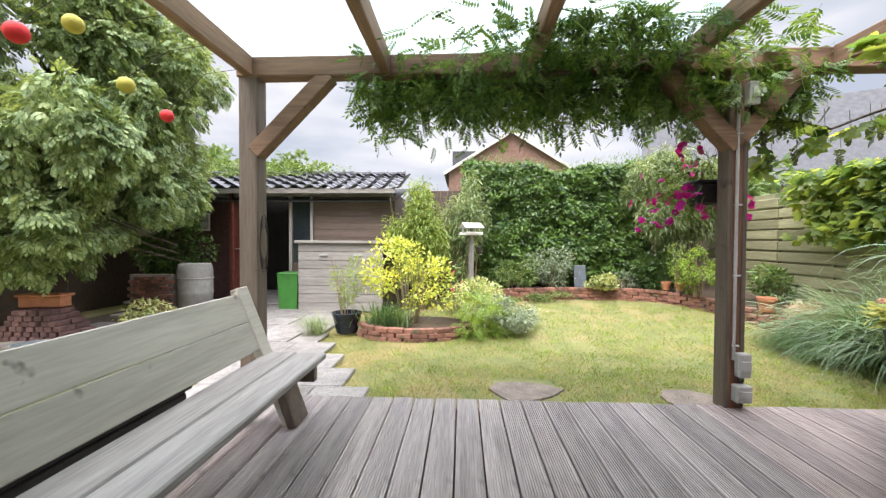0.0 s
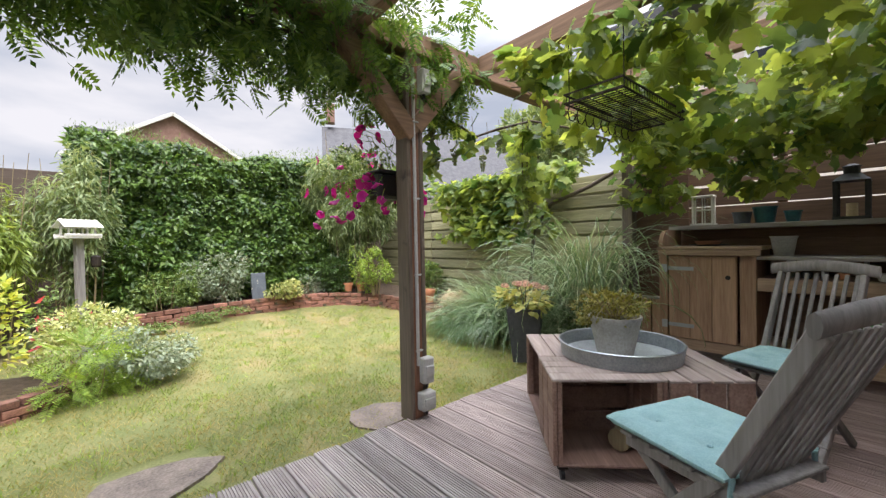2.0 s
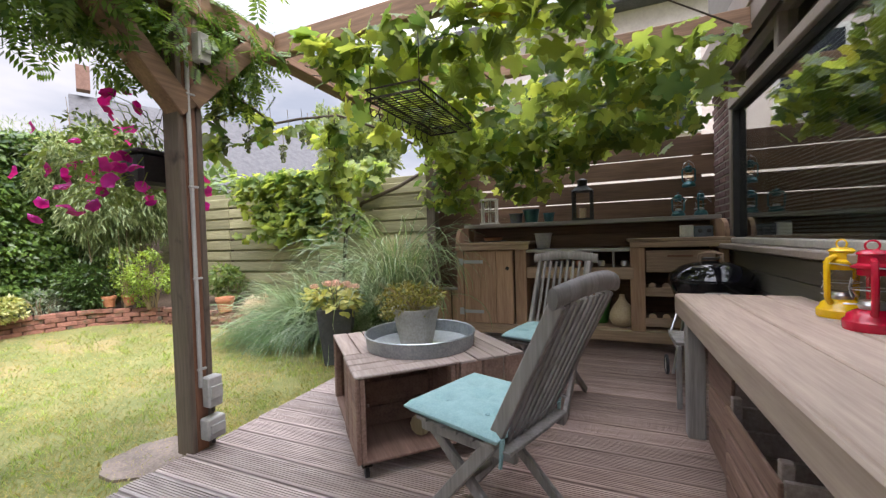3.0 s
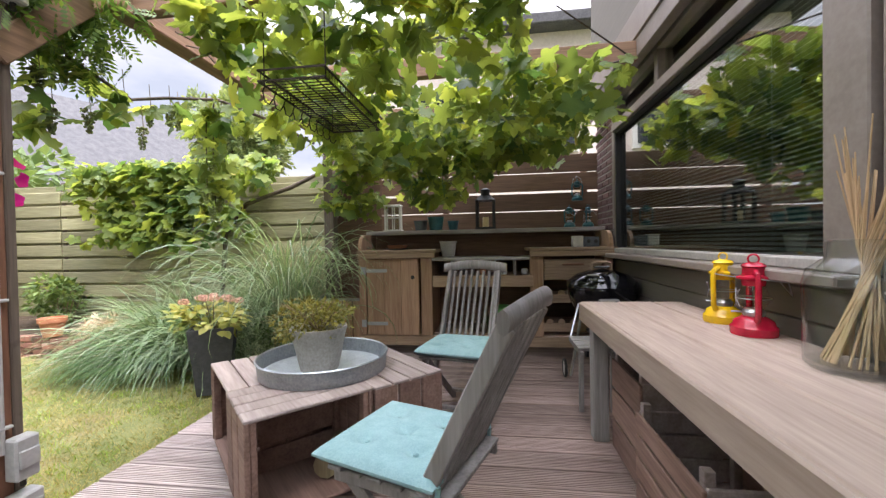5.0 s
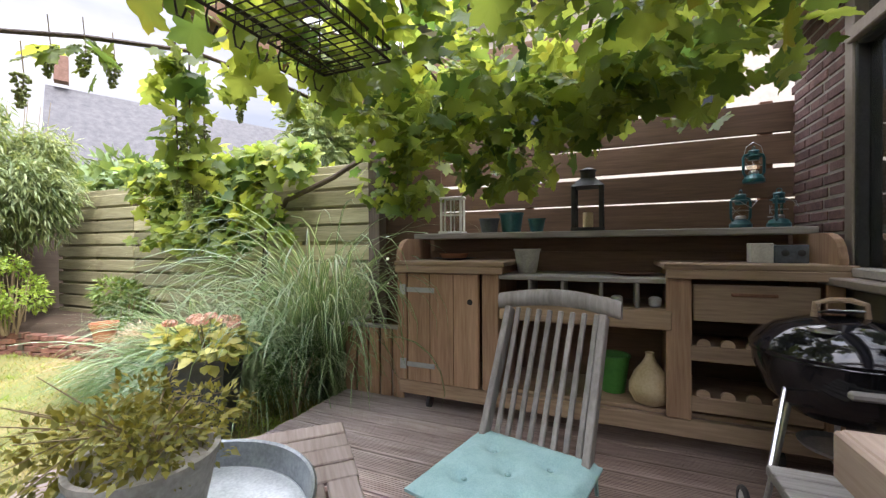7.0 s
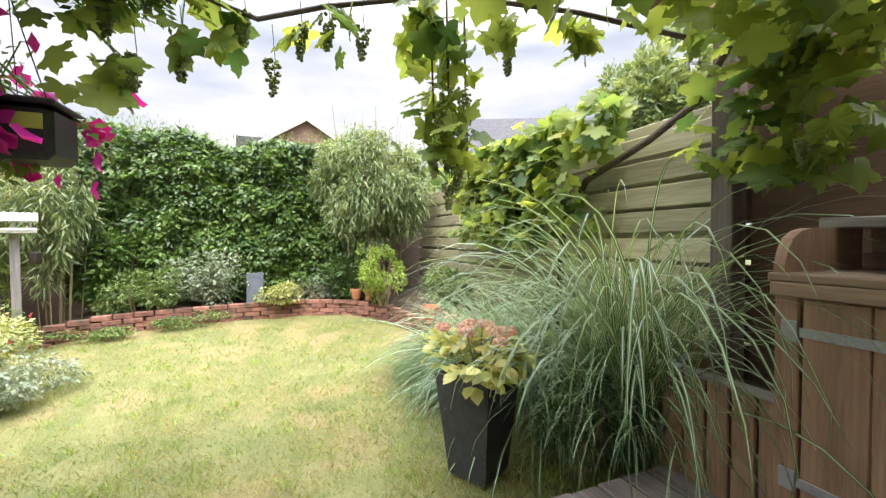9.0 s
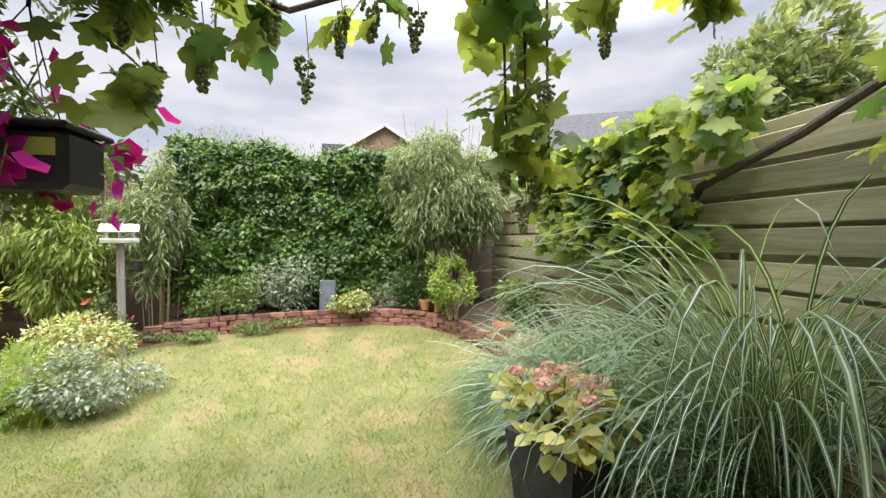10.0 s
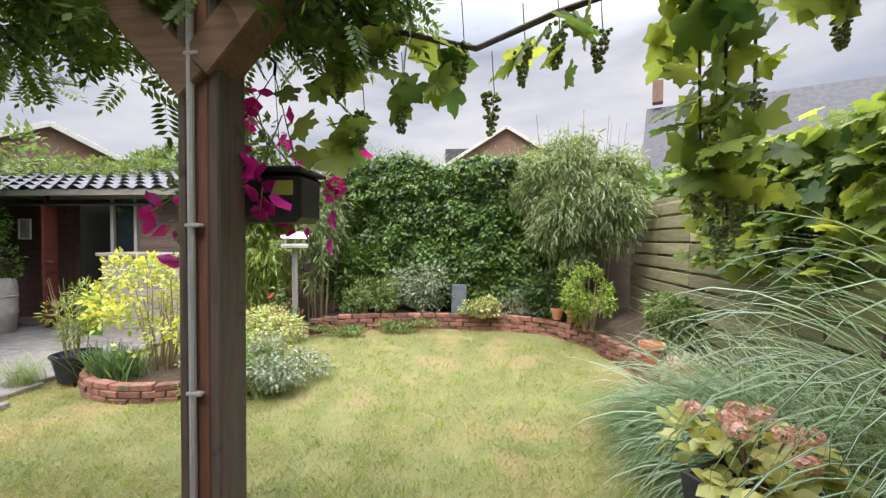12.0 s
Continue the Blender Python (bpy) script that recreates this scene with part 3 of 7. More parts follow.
def leaf_pinnate(pairs=6, w=0.105, l=0.31):
    """A feathered leaf: pairs of leaflets along a stalk, and one at its end."""
    V, F = [], []
    for k in range(pairs * 2 + 1):
        i, sg = k // 2, (1 if k % 2 else -1)
        x = 0.16 + 0.68 * i / pairs
        d = np.array((0.5, sg * 0.86, -0.15)) if k < pairs * 2 else np.array((1, 0, -0.2))
        s = np.array((-d[1], d[0], 0))
        o, b = np.array((x, 0, -0.22 * x * x)), len(V)
        L = l * (1 - 0.35 * abs(i / pairs - 0.4))
        V += [o, o + d * L * 0.45 + s * w / 2, o + d * L * 0.45 - s * w / 2, o + d * L]
        F += [(b, b + 2, b + 1), (b + 1, b + 2, b + 3)]
    b = len(V)
    V += [np.array((0, 0.006, 0)), np.array((0, -0.006, 0)), np.array((0.85, 0, -0.16))]
    F.append((b, b + 1, b + 2))
    return np.array(V), F


def spray_leaf():
    """A hanging cypress spray: a fan of short scaly tips."""
    V, F = [], []
    for k in range(9):
        i, sg = k // 2, (1 if k % 2 else -1)
        o = np.array((0.13 * i, 0, 0))
        d = np.array((0.72, sg * 0.62, -0.1 - 0.05 * i)) if k < 8 else np.array((1, 0, -0.3))
        L = 0.42 - 0.03 * i
        s = np.array((-d[1], d[0], 0)) * 0.075
        b = len(V)
        V += [o, o + d * L * 0.6 + s, o + d * L * 0.6 - s, o + d * L]
        F += [(b, b + 2, b + 1), (b + 1, b + 2, b + 3)]
    return np.array(V), F


def petal_disc(n=10):
    V = [(0, 0, -0.32)]
    for k in range(n):
        r, g = 0.44 + 0.11 * (k % 2), 2 * math.pi * k / n
        V.append((r * math.cos(g), r * math.sin(g), 0.09 * math.cos(2.5 * g) - 0.05 * (k % 2)))
    return np.array(V), [(0, 1 + k, 1 + (k + 1) % n) for k in range(n)]


def fast_mesh(name, V, F, mat, uv=None):
    me = bpy.data.meshes.new(name)
    k = F.shape[1]
    me.vertices.add(len(V))
    me.vertices.foreach_set("co", np.ascontiguousarray(V, dtype=np.float32).ravel())
    me.loops.add(F.size)
    me.loops.foreach_set("vertex_index", np.ascontiguousarray(F, dtype=np.int32).ravel())
    me.polygons.add(len(F))
    me.polygons.foreach_set("loop_start", np.arange(0, F.size, k, dtype=np.int32))
    if uv is not None:
        lay = me.uv_layers.new(name="UVMap")
        lay.data.foreach_set("uv", np.ascontiguousarray(uv[F.ravel()], dtype=np.float32).ravel())
    me.update(calc_edges=True)
    me.validate()
    me.materials.append(M[mat])
    return me


def turns(D, roll=1.0, up=None):
    """One turn for each leaf: its length along D, its face up but for a random roll."""
    D = unit(D)
    U = np.tile((0, 0, 1.0), (len(D), 1)) if up is None else up
    U = U + roll * rng.normal(0, 0.5, (len(D), 3))
    Y = unit(np.cross(U, D))
    return np.stack([D, Y, np.cross(D, Y)], 2)


def scatter(name, leaf, P, D, S, mat, parent=None, roll=1.0, label="", up=None):
    v, f = leaf
    R = turns(D, roll, up)
    n = len(P)
    V = np.einsum("nij,kj->nki", R, np.array(v)) * np.asarray(S).reshape(-1, 1, 1) + P[:, None]
    F = np.array(f)[None] + (np.arange(n) * len(v))[:, None, None]
    ob = new(name, fast_mesh(name, V.reshape(-1, 3), F.reshape(-1, len(f[0])), mat))
    ob.parent = parent
    return tagged(ob, label, kind="stuff" if n > 300 else "")


def lumps(r, n, k=14, size=0.42, hollow=0.55, floor=None):
    """Points and outward ways on k lumps that fill an ellipsoid of radii r."""
    r = np.array(r, float)
    c = unit(rng.normal(size=(k, 3))) * rng.uniform(0.25, 1 - size * 0.55, (k, 1)) ** 0.6
    c[:, 2] = np.clip(c[:, 2], -0.8, 0.9)
    rad = rng.uniform(0.6, 1.15, k) * size
    w = rng.choice(k, n, p=rad**2 / (rad**2).sum())
    o = unit(rng.normal(size=(n, 3)))
    P = c[w] + o * (rad[w] * rng.uniform(hollow, 1.05, n))[:, None]
    if floor is not None:
        P[:, 2] = np.maximum(P[:, 2], floor)
    return P * r, unit(o + 0.5 * P)


def shrub(name, at, r, n, leaf, size, mat, label, category="shrub", k=14, droop=0.3, roll=1.0, stems=7, lump=0.42, stem_mat="cane", stem_h=0.9, flowers=None, base=0.02):
    """A bush on its own stems: at is its foot, r its radii."""
    t = thing(name, at, 0, label, category)
    r = np.array(r, float)
    P, O = lumps(r, n, k, lump)
    mid = np.array((0, 0, r[2] + base))
    P = P + mid
    P[:, 2] = np.maximum(P[:, 2], 0.02 + 0.05 * rng.random(n))
    D = O + rng.normal(0, 0.45, (n, 3)) - (0, 0, droop)
    scatter("foliage", leaf, P, D, size * rng.uniform(0.65, 1.25, n), mat, t, roll)
    for s in range(stems):
        g = rng.uniform(0, 6.28)
        e = mid + np.array((math.cos(g), math.sin(g), 0)) * r * rng.uniform(0.1, 0.6) + (0, 0, r[2] * rng.uniform(0.0, 0.7) * stem_h)
        f = np.array((0.15 * r[0] * math.cos(g), 0.15 * r[1] * math.sin(g), 0))
        part("stem", tube([f, (f + e) / 2 + rng.normal(0, 0.02, 3), e], [0.009, 0.007, 0.003], 5), stem_mat, t)
    if flowers:
        m2, fs, fn = flowers
        Q, O2 = lumps(r * 1.06, fn, k, lump, 0.95)
        Q = Q + mid
        Q[:, 2] = np.maximum(Q[:, 2], 0.06)
        scatter("blossom", petal_disc(6), Q, unit(np.cross(O2, rng.normal(size=O2.shape))), fs * rng.uniform(0.7, 1.2, fn), m2, t, 0.2, up=O2 + (0, 0, 0.4))
    return t


def blades(name, foot, way, length, width, bend, mat, parent=None, seg=7, label="", late=1.4):
    """Arching blades: foot and way for each, with a stripe along the middle."""
    n = len(foot)
    way = unit(way)
    s = np.linspace(0, 1, seg)
    flat = way.copy()
    flat[:, 2] = 0
    flat = unit(flat + 1e-4)
    ang0 = np.arcsin(np.clip(way[:, 2], -1, 1))
    a = ang0[:, None] - bend[:, None] * s[None] ** late
    step = length[:, None] / (seg - 1)
    hx = np.cumsum(np.cos(a) * step, 1) - np.cos(a) * step
    hz = np.cumsum(np.sin(a) * step, 1) - np.sin(a) * step
    C = foot[:, None] + flat[:, None] * hx[..., None] + np.array((0, 0, 1.0)) * hz[..., None]
    side = unit(np.cross(flat, (0, 0, 1.0)) + rng.normal(0, 0.25, (n, 3)))
    w = width[:, None] * (np.sin(np.pi * (0.12 + 0.88 * s)) ** 0.6)[None]
    L, Rr = C - side[:, None] * w[..., None] / 2, C + side[:, None] * w[..., None] / 2
    V = np.stack([L, Rr], 2).reshape(n, -1, 3)
    f = [(2 * i, 2 * i + 1, 2 * i + 3, 2 * i + 2) for i in range(seg - 1)]
    F = np.array(f)[None] + (np.arange(n) * 2 * seg)[:, None, None]
    uv = np.tile(np.stack([np.tile((0.0, 1.0), seg), np.repeat(s, 2)], 1), (n, 1))
    ob = new(name, fast_mesh(name, V.reshape(-1, 3), F.reshape(-1, 4), mat, uv))
    ob.parent = parent
    return tagged(ob, label, kind="stuff" if n > 300 else "")


# ---- ground, lawn, paving ----
def lawn_z(x, y):
    """The lawn's height: level by the deck, rising gently to the bed at the back."""
    rise = min(max((y - 4.8) / 3.0, 0.0), 1.0) * min(max((x + 0.8) / 1.5, 0.0), 1.0)
    return -0.17 + 0.22 * rise


single("ground", ([(-900, -900, -0.24), (900, -900, -0.24), (900, 900, -0.24), (-900, 900, -0.24)], [(0, 1, 2, 3)]), "ground", "dull green ground reaching the horizon", kind="structure")
gx, gy = np.linspace(-7.4, 5.6, 66), np.linspace(0.0, 9.2, 60)
gv = [(x, y, lawn_z(x, y) + 0.018 * noise.noise((x * 1.7, y * 1.7, 0)) - (0.025 if x < -1.1 else 0)) for y in gy for x in gx]
gf = [(j * 66 + i, j * 66 + i + 1, (j + 1) * 66 + i + 1, (j + 1) * 66 + i) for j in range(59) for i in range(65)]
lawn = single("ground_lawn", (gv, gf), "lawn", "patchy lawn, green with dry straw-coloured spots", kind="structure", smooth=True)

n = 230000
bx, by = rng.uniform(-3.2, 5.0, n), 2.95 + 4.95 * rng.random(n) ** 1.35
keep = (by < 7.85 - 0.0 * bx) & ~((np.hypot((bx + 0.65) / 1.0, (by - 5.85) / 0.75) < 1)) & ~((np.abs(bx - 0.62) < 0.28) & (np.abs(by - 3.55) < 0.27)) & (rng.random(n) < np.clip((9.5 - by) / 5, 0.3, 1)) & ((bx > -0.92 - 0.53 * (by - 3.29)) | ((bx < -2.15 - 0.53 * (by - 3.29)) & (by < 4.4))) & ((bx > -1.9) | (by < 4.4))
bx, by = bx[keep], by[keep]
bz = np.array([lawn_z(a, b) for a, b in zip(bx, by)]) - 0.004
n = len(bx)
ga = rng.uniform(0, 6.28, n)
scatter("grass", leaf_slim(0.09), np.stack([bx, by, bz], 1), np.stack([np.cos(ga) * 0.7, np.sin(ga) * 0.7, rng.uniform(0.15, 1.1, n)], 1), rng.uniform(0.018, 0.052, n), "turf", None, 1.0, "short lawn grass, green and straw-dry")
tagged(bpy.data.objects["grass"], category="grass", kind="stuff")

n = 340
fx, fy = rng.uniform(0.6, 4.6, n), rng.uniform(3.1, 7.2, n)
litter = scatter("fallen_leaves", leaf_fold(0.6), np.stack([fx, fy, np.array([lawn_z(a, b) for a, b in zip(fx, fy)]) + 0.03], 1), np.stack([rng.normal(size=n), rng.normal(size=n), rng.normal(0, 0.2, n)], 1), rng.uniform(0.012, 0.032, n), "olive", None, 0.6, "small dry leaves fallen on the lawn")
tagged(litter, category="leaves", kind="stuff")

n = 15000
cx, cy = rng.uniform(-1.0, 4.7, 900), 2.95 + 4.3 * rng.random(900) ** 1.2
pick = rng.integers(0, 900, n)
fx, fy = cx[pick] + rng.normal(0, 0.035, n), cy[pick] + rng.normal(0, 0.035, n)
ok = ~((np.hypot((fx + 0.65) / 1.0, (fy - 5.85) / 0.75) < 1)) & (np.hypot(fx - 0.6, fy - 3.49) > 0.34) & (np.hypot(fx - 2.02, fy - 3.38) > 0.3) & (fx > -0.9 - 0.53 * (fy - 3.29)) & (fy > 2.93)
fx, fy = fx[ok], fy[ok]
n = len(fx)
tufts = scatter("grass_tufts", leaf_slim(0.07), np.stack([fx, fy, np.array([lawn_z(a, b) for a, b in zip(fx, fy)])], 1), np.stack([rng.normal(0, 0.6, n), rng.normal(0, 0.6, n), np.ones(n)], 1), rng.uniform(0.035, 0.075, n), "fern", None, 1.0, "longer green tufts in the lawn")
tagged(tufts, category="grass", kind="stuff")

path = thing("pavement", (0, 0, 0), 0, "weathered grey concrete slab path to the shed", "paving", kind="structure")
part("bedding", cbox((-4.2, 6.6, -0.208), (4.4, 2.9, 0.05)), "soil", path)
slab_meshes = [mesh_of("slab", cbox((0, 0, 0), (w, 0.49, 0.05), 0.008), M["stone"]) for w in (0.49, 0.72, 0.38)]
for row in range(10):
    y = 3.2 + row * 0.5
    x = -0.83 - 0.53 * (y - 3.29) if y < 5.3 else -1.95
    last = x - 1.25 if y < 4.6 else -5.4
    while x > last:
        k = int(rng.integers(0, 3))
        w = (0.5, 0.73, 0.39)[k]
        piece("slab", slab_meshes[k], path, (x - w / 2, y, -0.165 + rng.uniform(-0.006, 0.006)), rng.normal(0, 0.008))
        x -= w


def flagstone(at, r, turn, label):
    a = np.linspace(0, 2 * math.pi, 9, endpoint=False) + turn
    rr = r * (1 + 0.16 * np.sin(3 * a + turn) + rng.normal(0, 0.06, 9))
    top = [(rr[i] * 1.15 * math.cos(a[i]), rr[i] * 0.85 * math.sin(a[i]), 0.014) for i in range(9)]
    low = [(1.03 * x, 1.03 * y, -0.04) for x, y, _ in top]
    F = [tuple(range(9))] + [(i, 9 + i, 9 + (i + 1) % 9, (i + 1) % 9) for i in range(9)]
    ob = single("stepping_stone", (top + low, F), "flag", label, "stone", group="stepping stones in the lawn")
    ob.location = at


flagstone((0.60, 3.49, -0.165), 0.27, 0.9, "flat grey stepping stone sunk in the lawn")
flagstone((2.02, 3.38, -0.165), 0.25, 1.4, "flat grey stepping stone beside the deck post")

# ---- deck ----
deck = thing("floor_deck", (0, 0, 0), 0, "weathered grey ribbed timber deck boards", "deck", kind="structure")
# unseen soil-coloured sheet added below, so the gaps between boards look shaded
part("underlay", cbox((1.9, 1.33, -0.175), (7.2, 3.0, 0.02)), "soil", deck)
part("deck_frame", [cbox((1.9, y, -0.13), (7.4, 0.06, 0.16)) for y in (-0.15, 1.35, 2.84)], "post_b", deck)
W, T, LEN = 0.1475, 0.026, 3.12
prof = []
for k in range(10):
    x0 = -W / 2 + 0.006 + k * (W - 0.012) / 10
    w10 = (W - 0.012) / 10
    prof += [(x0, 0.0), (x0 + 0.52 * w10, 0.0), (x0 + 0.58 * w10, -0.009), (x0 + 0.95 * w10, -0.009)]
prof = [(-W / 2, -T), (-W / 2, -0.004)] + prof + [(W / 2, -0.004), (W / 2, -T)]
m = len(prof)
bv = [(x, -LEN / 2, z) for x, z in prof] + [(x, LEN / 2, z) for x, z in prof]
bf = [(i, i + 1, m + i + 1, m + i) for i in range(m - 1)] + [tuple(range(m))[::-1], tuple(range(m, 2 * m))]
board_mesh = mesh_of("deck_board", (bv, bf), M["deck"])
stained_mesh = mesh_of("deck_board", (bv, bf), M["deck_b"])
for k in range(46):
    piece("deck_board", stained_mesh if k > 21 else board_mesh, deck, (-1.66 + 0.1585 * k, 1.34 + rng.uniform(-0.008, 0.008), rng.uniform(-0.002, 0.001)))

# ---- house wall, window, blind ----
house = thing("wall_house", (0, 0, 0), 0, "taupe boarded house wall under a wide window", "wall", kind="structure")
for k in range(8):
    part("siding_board", cbox((2.65, -0.235 + 0.0, -0.02 + 0.13 * k), (4.1, 0.03, 0.126), 0.006, rot(3, "X")), "siding", house)
part("backing", cbox((2.65, -0.31, 0.45), (4.1, 0.1, 1.1)), "frame", house)
part("plinth_ledge", cbox((3.6, -0.19, 0.60), (2.6, 0.06, 0.035), 0.008), "frame", house)
part("side_wall", cbox((-1.6, -0.36, 1.5), (1.6, 0.2, 3.4)), "farbrick", house)
part("door_panel", cbox((0.0, -0.33, 1.1), (1.55, 0.06, 2.6)), "frame", house)
part("upper_wall", cbox((1.6, -0.38, 4.2), (8.2, 0.2, 3.0)), "siding", house)
pier = thing("wall_pier", (0, 0, 0), 0, "red-brown brick pier beside the window", "wall", kind="structure")
part("mortar_core", cbox((5.0, -0.36, 1.3), (0.66, 0.24, 3.0)), "mortar", pier)
br_full = mesh_of("brick", cbox((0, 0, 0), (0.205, 0.1, 0.053), 0.005), M["brick_d"])
br_half = mesh_of("brick", cbox((0, 0, 0), (0.1, 0.1, 0.053), 0.005), M["brick_d"])
for r in range(44):
    x = 4.68 + (0.055 if r % 2 else 0)
    for k in range(3):
        piece("brick", br_full, pier, (x + 0.105 + k * 0.216, -0.285 + rng.uniform(-0.003, 0.003), 0.02 + r * 0.066))
win = thing("window_1", (0, 0, 0), 0, "wide taupe-framed house window with a lowered white venetian blind", "window", kind="structure")
WY = -0.24
for nm, c, s, mt in (
    ("sill", (3.35, -0.165, 1.0), (2.62, 0.13, 0.04), "frame"),
    ("frame_bottom", (3.35, WY + 0.01, 1.045), (2.46, 0.09, 0.045), "frame_l"),
    ("frame_side", (4.615, WY, 1.62), (0.075, 0.075, 1.2), "frame"),
    ("mullion", (2.11, WY + 0.01, 1.75), (0.17, 0.10, 1.46), "frame"),
    ("transom", (3.35, WY + 0.01, 2.19), (2.5, 0.09, 0.07), "frame"),
    ("frame_top", (3.35, WY, 2.50), (2.6, 0.08, 0.09), "frame"),
    ("upper_side", (4.615, WY, 2.34), (0.075, 0.075, 0.26), "frame"),
    ("upper_bar", (3.62, WY, 2.34), (0.06, 0.07, 0.25), "frame"),
    ("sash", (4.57, WY + 0.005, 1.62), (0.022, 0.05, 1.1), "black"),
    ("sash_top", (3.35, WY + 0.005, 2.145), (2.42, 0.05, 0.022), "black"),
):
    part(nm, cbox(c, s, 0.006), mt, win)
for nm, c, s in (("pane", (3.35, WY - 0.02, 1.62), (2.44, 0.006, 1.1)), ("upper_pane", (3.35, WY - 0.02, 2.34), (2.44, 0.006, 0.24))):
    part(nm, cbox(c, s, 0.001), "glass", win).visible_shadow = False
door = thing("door_1", (0, 0, 0), 0, "taupe glazed garden door next to the window", "door", kind="structure")
for nm, c, s, mt in (
    ("door_frame", (0.84, WY, 1.2), (0.08, 0.08, 2.4), "frame"),
    ("door_frame", (1.98, WY, 1.2), (0.06, 0.08, 2.4), "frame"),
    ("door_frame", (1.4, WY, 2.36), (1.1, 0.08, 0.1), "frame"),
    ("door_panel", (1.4, WY, 0.5), (1.06, 0.05, 1.0), "frame"),
):
    part(nm, cbox(c, s, 0.006), mt, door)
part("door_pane", cbox((1.41, WY, 1.65), (1.06, 0.006, 1.3), 0.001), "glass", door).visible_shadow = False
part("handle", [cbox((1.96, WY + 0.06, 1.06), (0.02, 0.02, 0.1)), cbox((1.91, WY + 0.075, 1.1), (0.12, 0.016, 0.018))], "steel", door)
blind = thing("venetian_blind", (0, 0, 0), 0, "lowered white slatted venetian blind behind the window", "blind")
slat_mesh = mesh_of("slat", cbox((0, 0, 0), (2.40, 0.024, 0.0015), 0.0004, rot(-32, "X")), M["blind"])
for k in range(46):
    piece("slat", slat_mesh, blind, (3.35, -0.30, 1.09 + k * 0.0225))
part("head_rail", cbox((3.35, -0.30, 2.13), (2.42, 0.04, 0.03)), "blind", blind)
for x in (2.6, 3.35, 4.1):
    part("ladder_cord", cbox((x, -0.287, 1.6), (0.004, 0.002, 1.04), 0.0005), "blind", blind)
room = thing("wall_inside", (0, 0, 0), 0, "inner room behind the window, its dimness put into near-black walls", "wall", kind="structure")
# closed box; the room's darkness is painted into its near-black walls
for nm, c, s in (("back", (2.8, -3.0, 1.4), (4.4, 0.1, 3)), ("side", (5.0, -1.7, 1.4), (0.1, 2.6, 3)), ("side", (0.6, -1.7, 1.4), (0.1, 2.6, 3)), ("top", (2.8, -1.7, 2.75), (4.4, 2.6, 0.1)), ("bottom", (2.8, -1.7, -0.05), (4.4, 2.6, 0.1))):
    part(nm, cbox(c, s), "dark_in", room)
gut = thing("trim_eave", (0, 0, 0), 0, "taupe eave board along the house", "trim", kind="structure")
part("fascia", cbox((2.9, -0.16, 2.66), (5.0, 0.18, 0.2)), "frame", gut)
part("ledger", cbox((1.6, -0.12, 2.50), (7.2, 0.07, 0.14)), "frame", gut)

# ---- pergola ----
perg = thing("pergola", (0, 0, 0), 0, "brown timber pergola with milky roof sheets", "pergola")
part("post", [cbox((-1.565, 2.915, 1.12), (0.145, 0.14, 2.6), 0.008)], "post_z", perg)
part("post", [cbox((1.935, 2.92, 1.2), (0.03, 0.13, 2.44), 0.005)], "post_z", perg, "grey weathered half of a post")
part("post", [cbox((1.985, 2.918, 1.2), (0.068, 0.12, 2.44), 0.005)], "post_b", perg, "dark brown half of a post")
part("post", [cbox((2.037, 2.92, 1.2), (0.034, 0.13, 2.44), 0.005)], "post_z", perg)
part("post", [cbox((5.16, 2.86, 1.1), (0.12, 0.12, 2.6), 0.006)], "post_z", perg)
part("beam", cbox((0.2, 2.90, 2.47), (3.7, 0.13, 0.145), 0.008), "beam_x", perg)
part("beam", cbox((3.63, 2.90, 2.47), (3.15, 0.13, 0.145), 0.008), "beam_x", perg)
for x in (-1.56, -0.53, 0.52, 1.57, 2.62, 3.67, 4.72):
    part("rafter", cbox((x, 1.37, 2.475), (0.075, 2.93, 0.14), 0.006), "beam_y", perg)
for p, q in (((-1.53, 2.90, 1.84), (-0.96, 2.90, 2.42)), ((1.98, 2.90, 1.86), (1.46, 2.90, 2.42)), ((1.99, 2.90, 1.92), (2.44, 2.90, 2.42))):
    part("brace", bar(p, q, 0.11, 0.125, 0.006, up=(0, 1, 0)), "beam_x", perg)
for x in (-1.045, -0.005, 1.045):
    part("roof_sheet", cbox((x, 1.40, 2.557), (1.0, 3.0, 0.012), 0.002), "sheet", perg)
part("conduit", [tube([(1.972, 2.846, 0.35), (1.972, 2.846, 2.3)], 0.011, 8)] + [cbox((1.982, 2.844, z), (0.05, 0.02, 0.012), 0.003) for z in (0.45, 0.95, 1.45, 1.95)], "plastic", perg, "thin grey conduit with clips")


def socket(name, c, s, label):
    t = thing(name, c, 0, label, "socket")
    part("case", cbox((0, 0, 0), s, 0.008), "plastic", t)
    part("flap", cbox((0.0, -s[1] / 2 - 0.006, 0.0), (s[0] * 0.8, 0.012, s[2] * 0.42), 0.004), "plastic", t)
    part("gland", tube([(0, 0, -s[2] / 2 - 0.03), (0, 0, -s[2] / 2)], 0.01, 8), "black", t)


socket("socket_box", (2.02, 2.82, 0.32), (0.085, 0.06, 0.17), "grey weatherproof double socket on the post")
socket("socket_box", (2.015, 2.82, 0.12), (0.11, 0.07, 0.12), "grey weatherproof socket near the foot of the post")
socket("junction_box", (2.05, 2.83, 2.22), (0.07, 0.07, 0.16), "small grey lamp box high on the post")

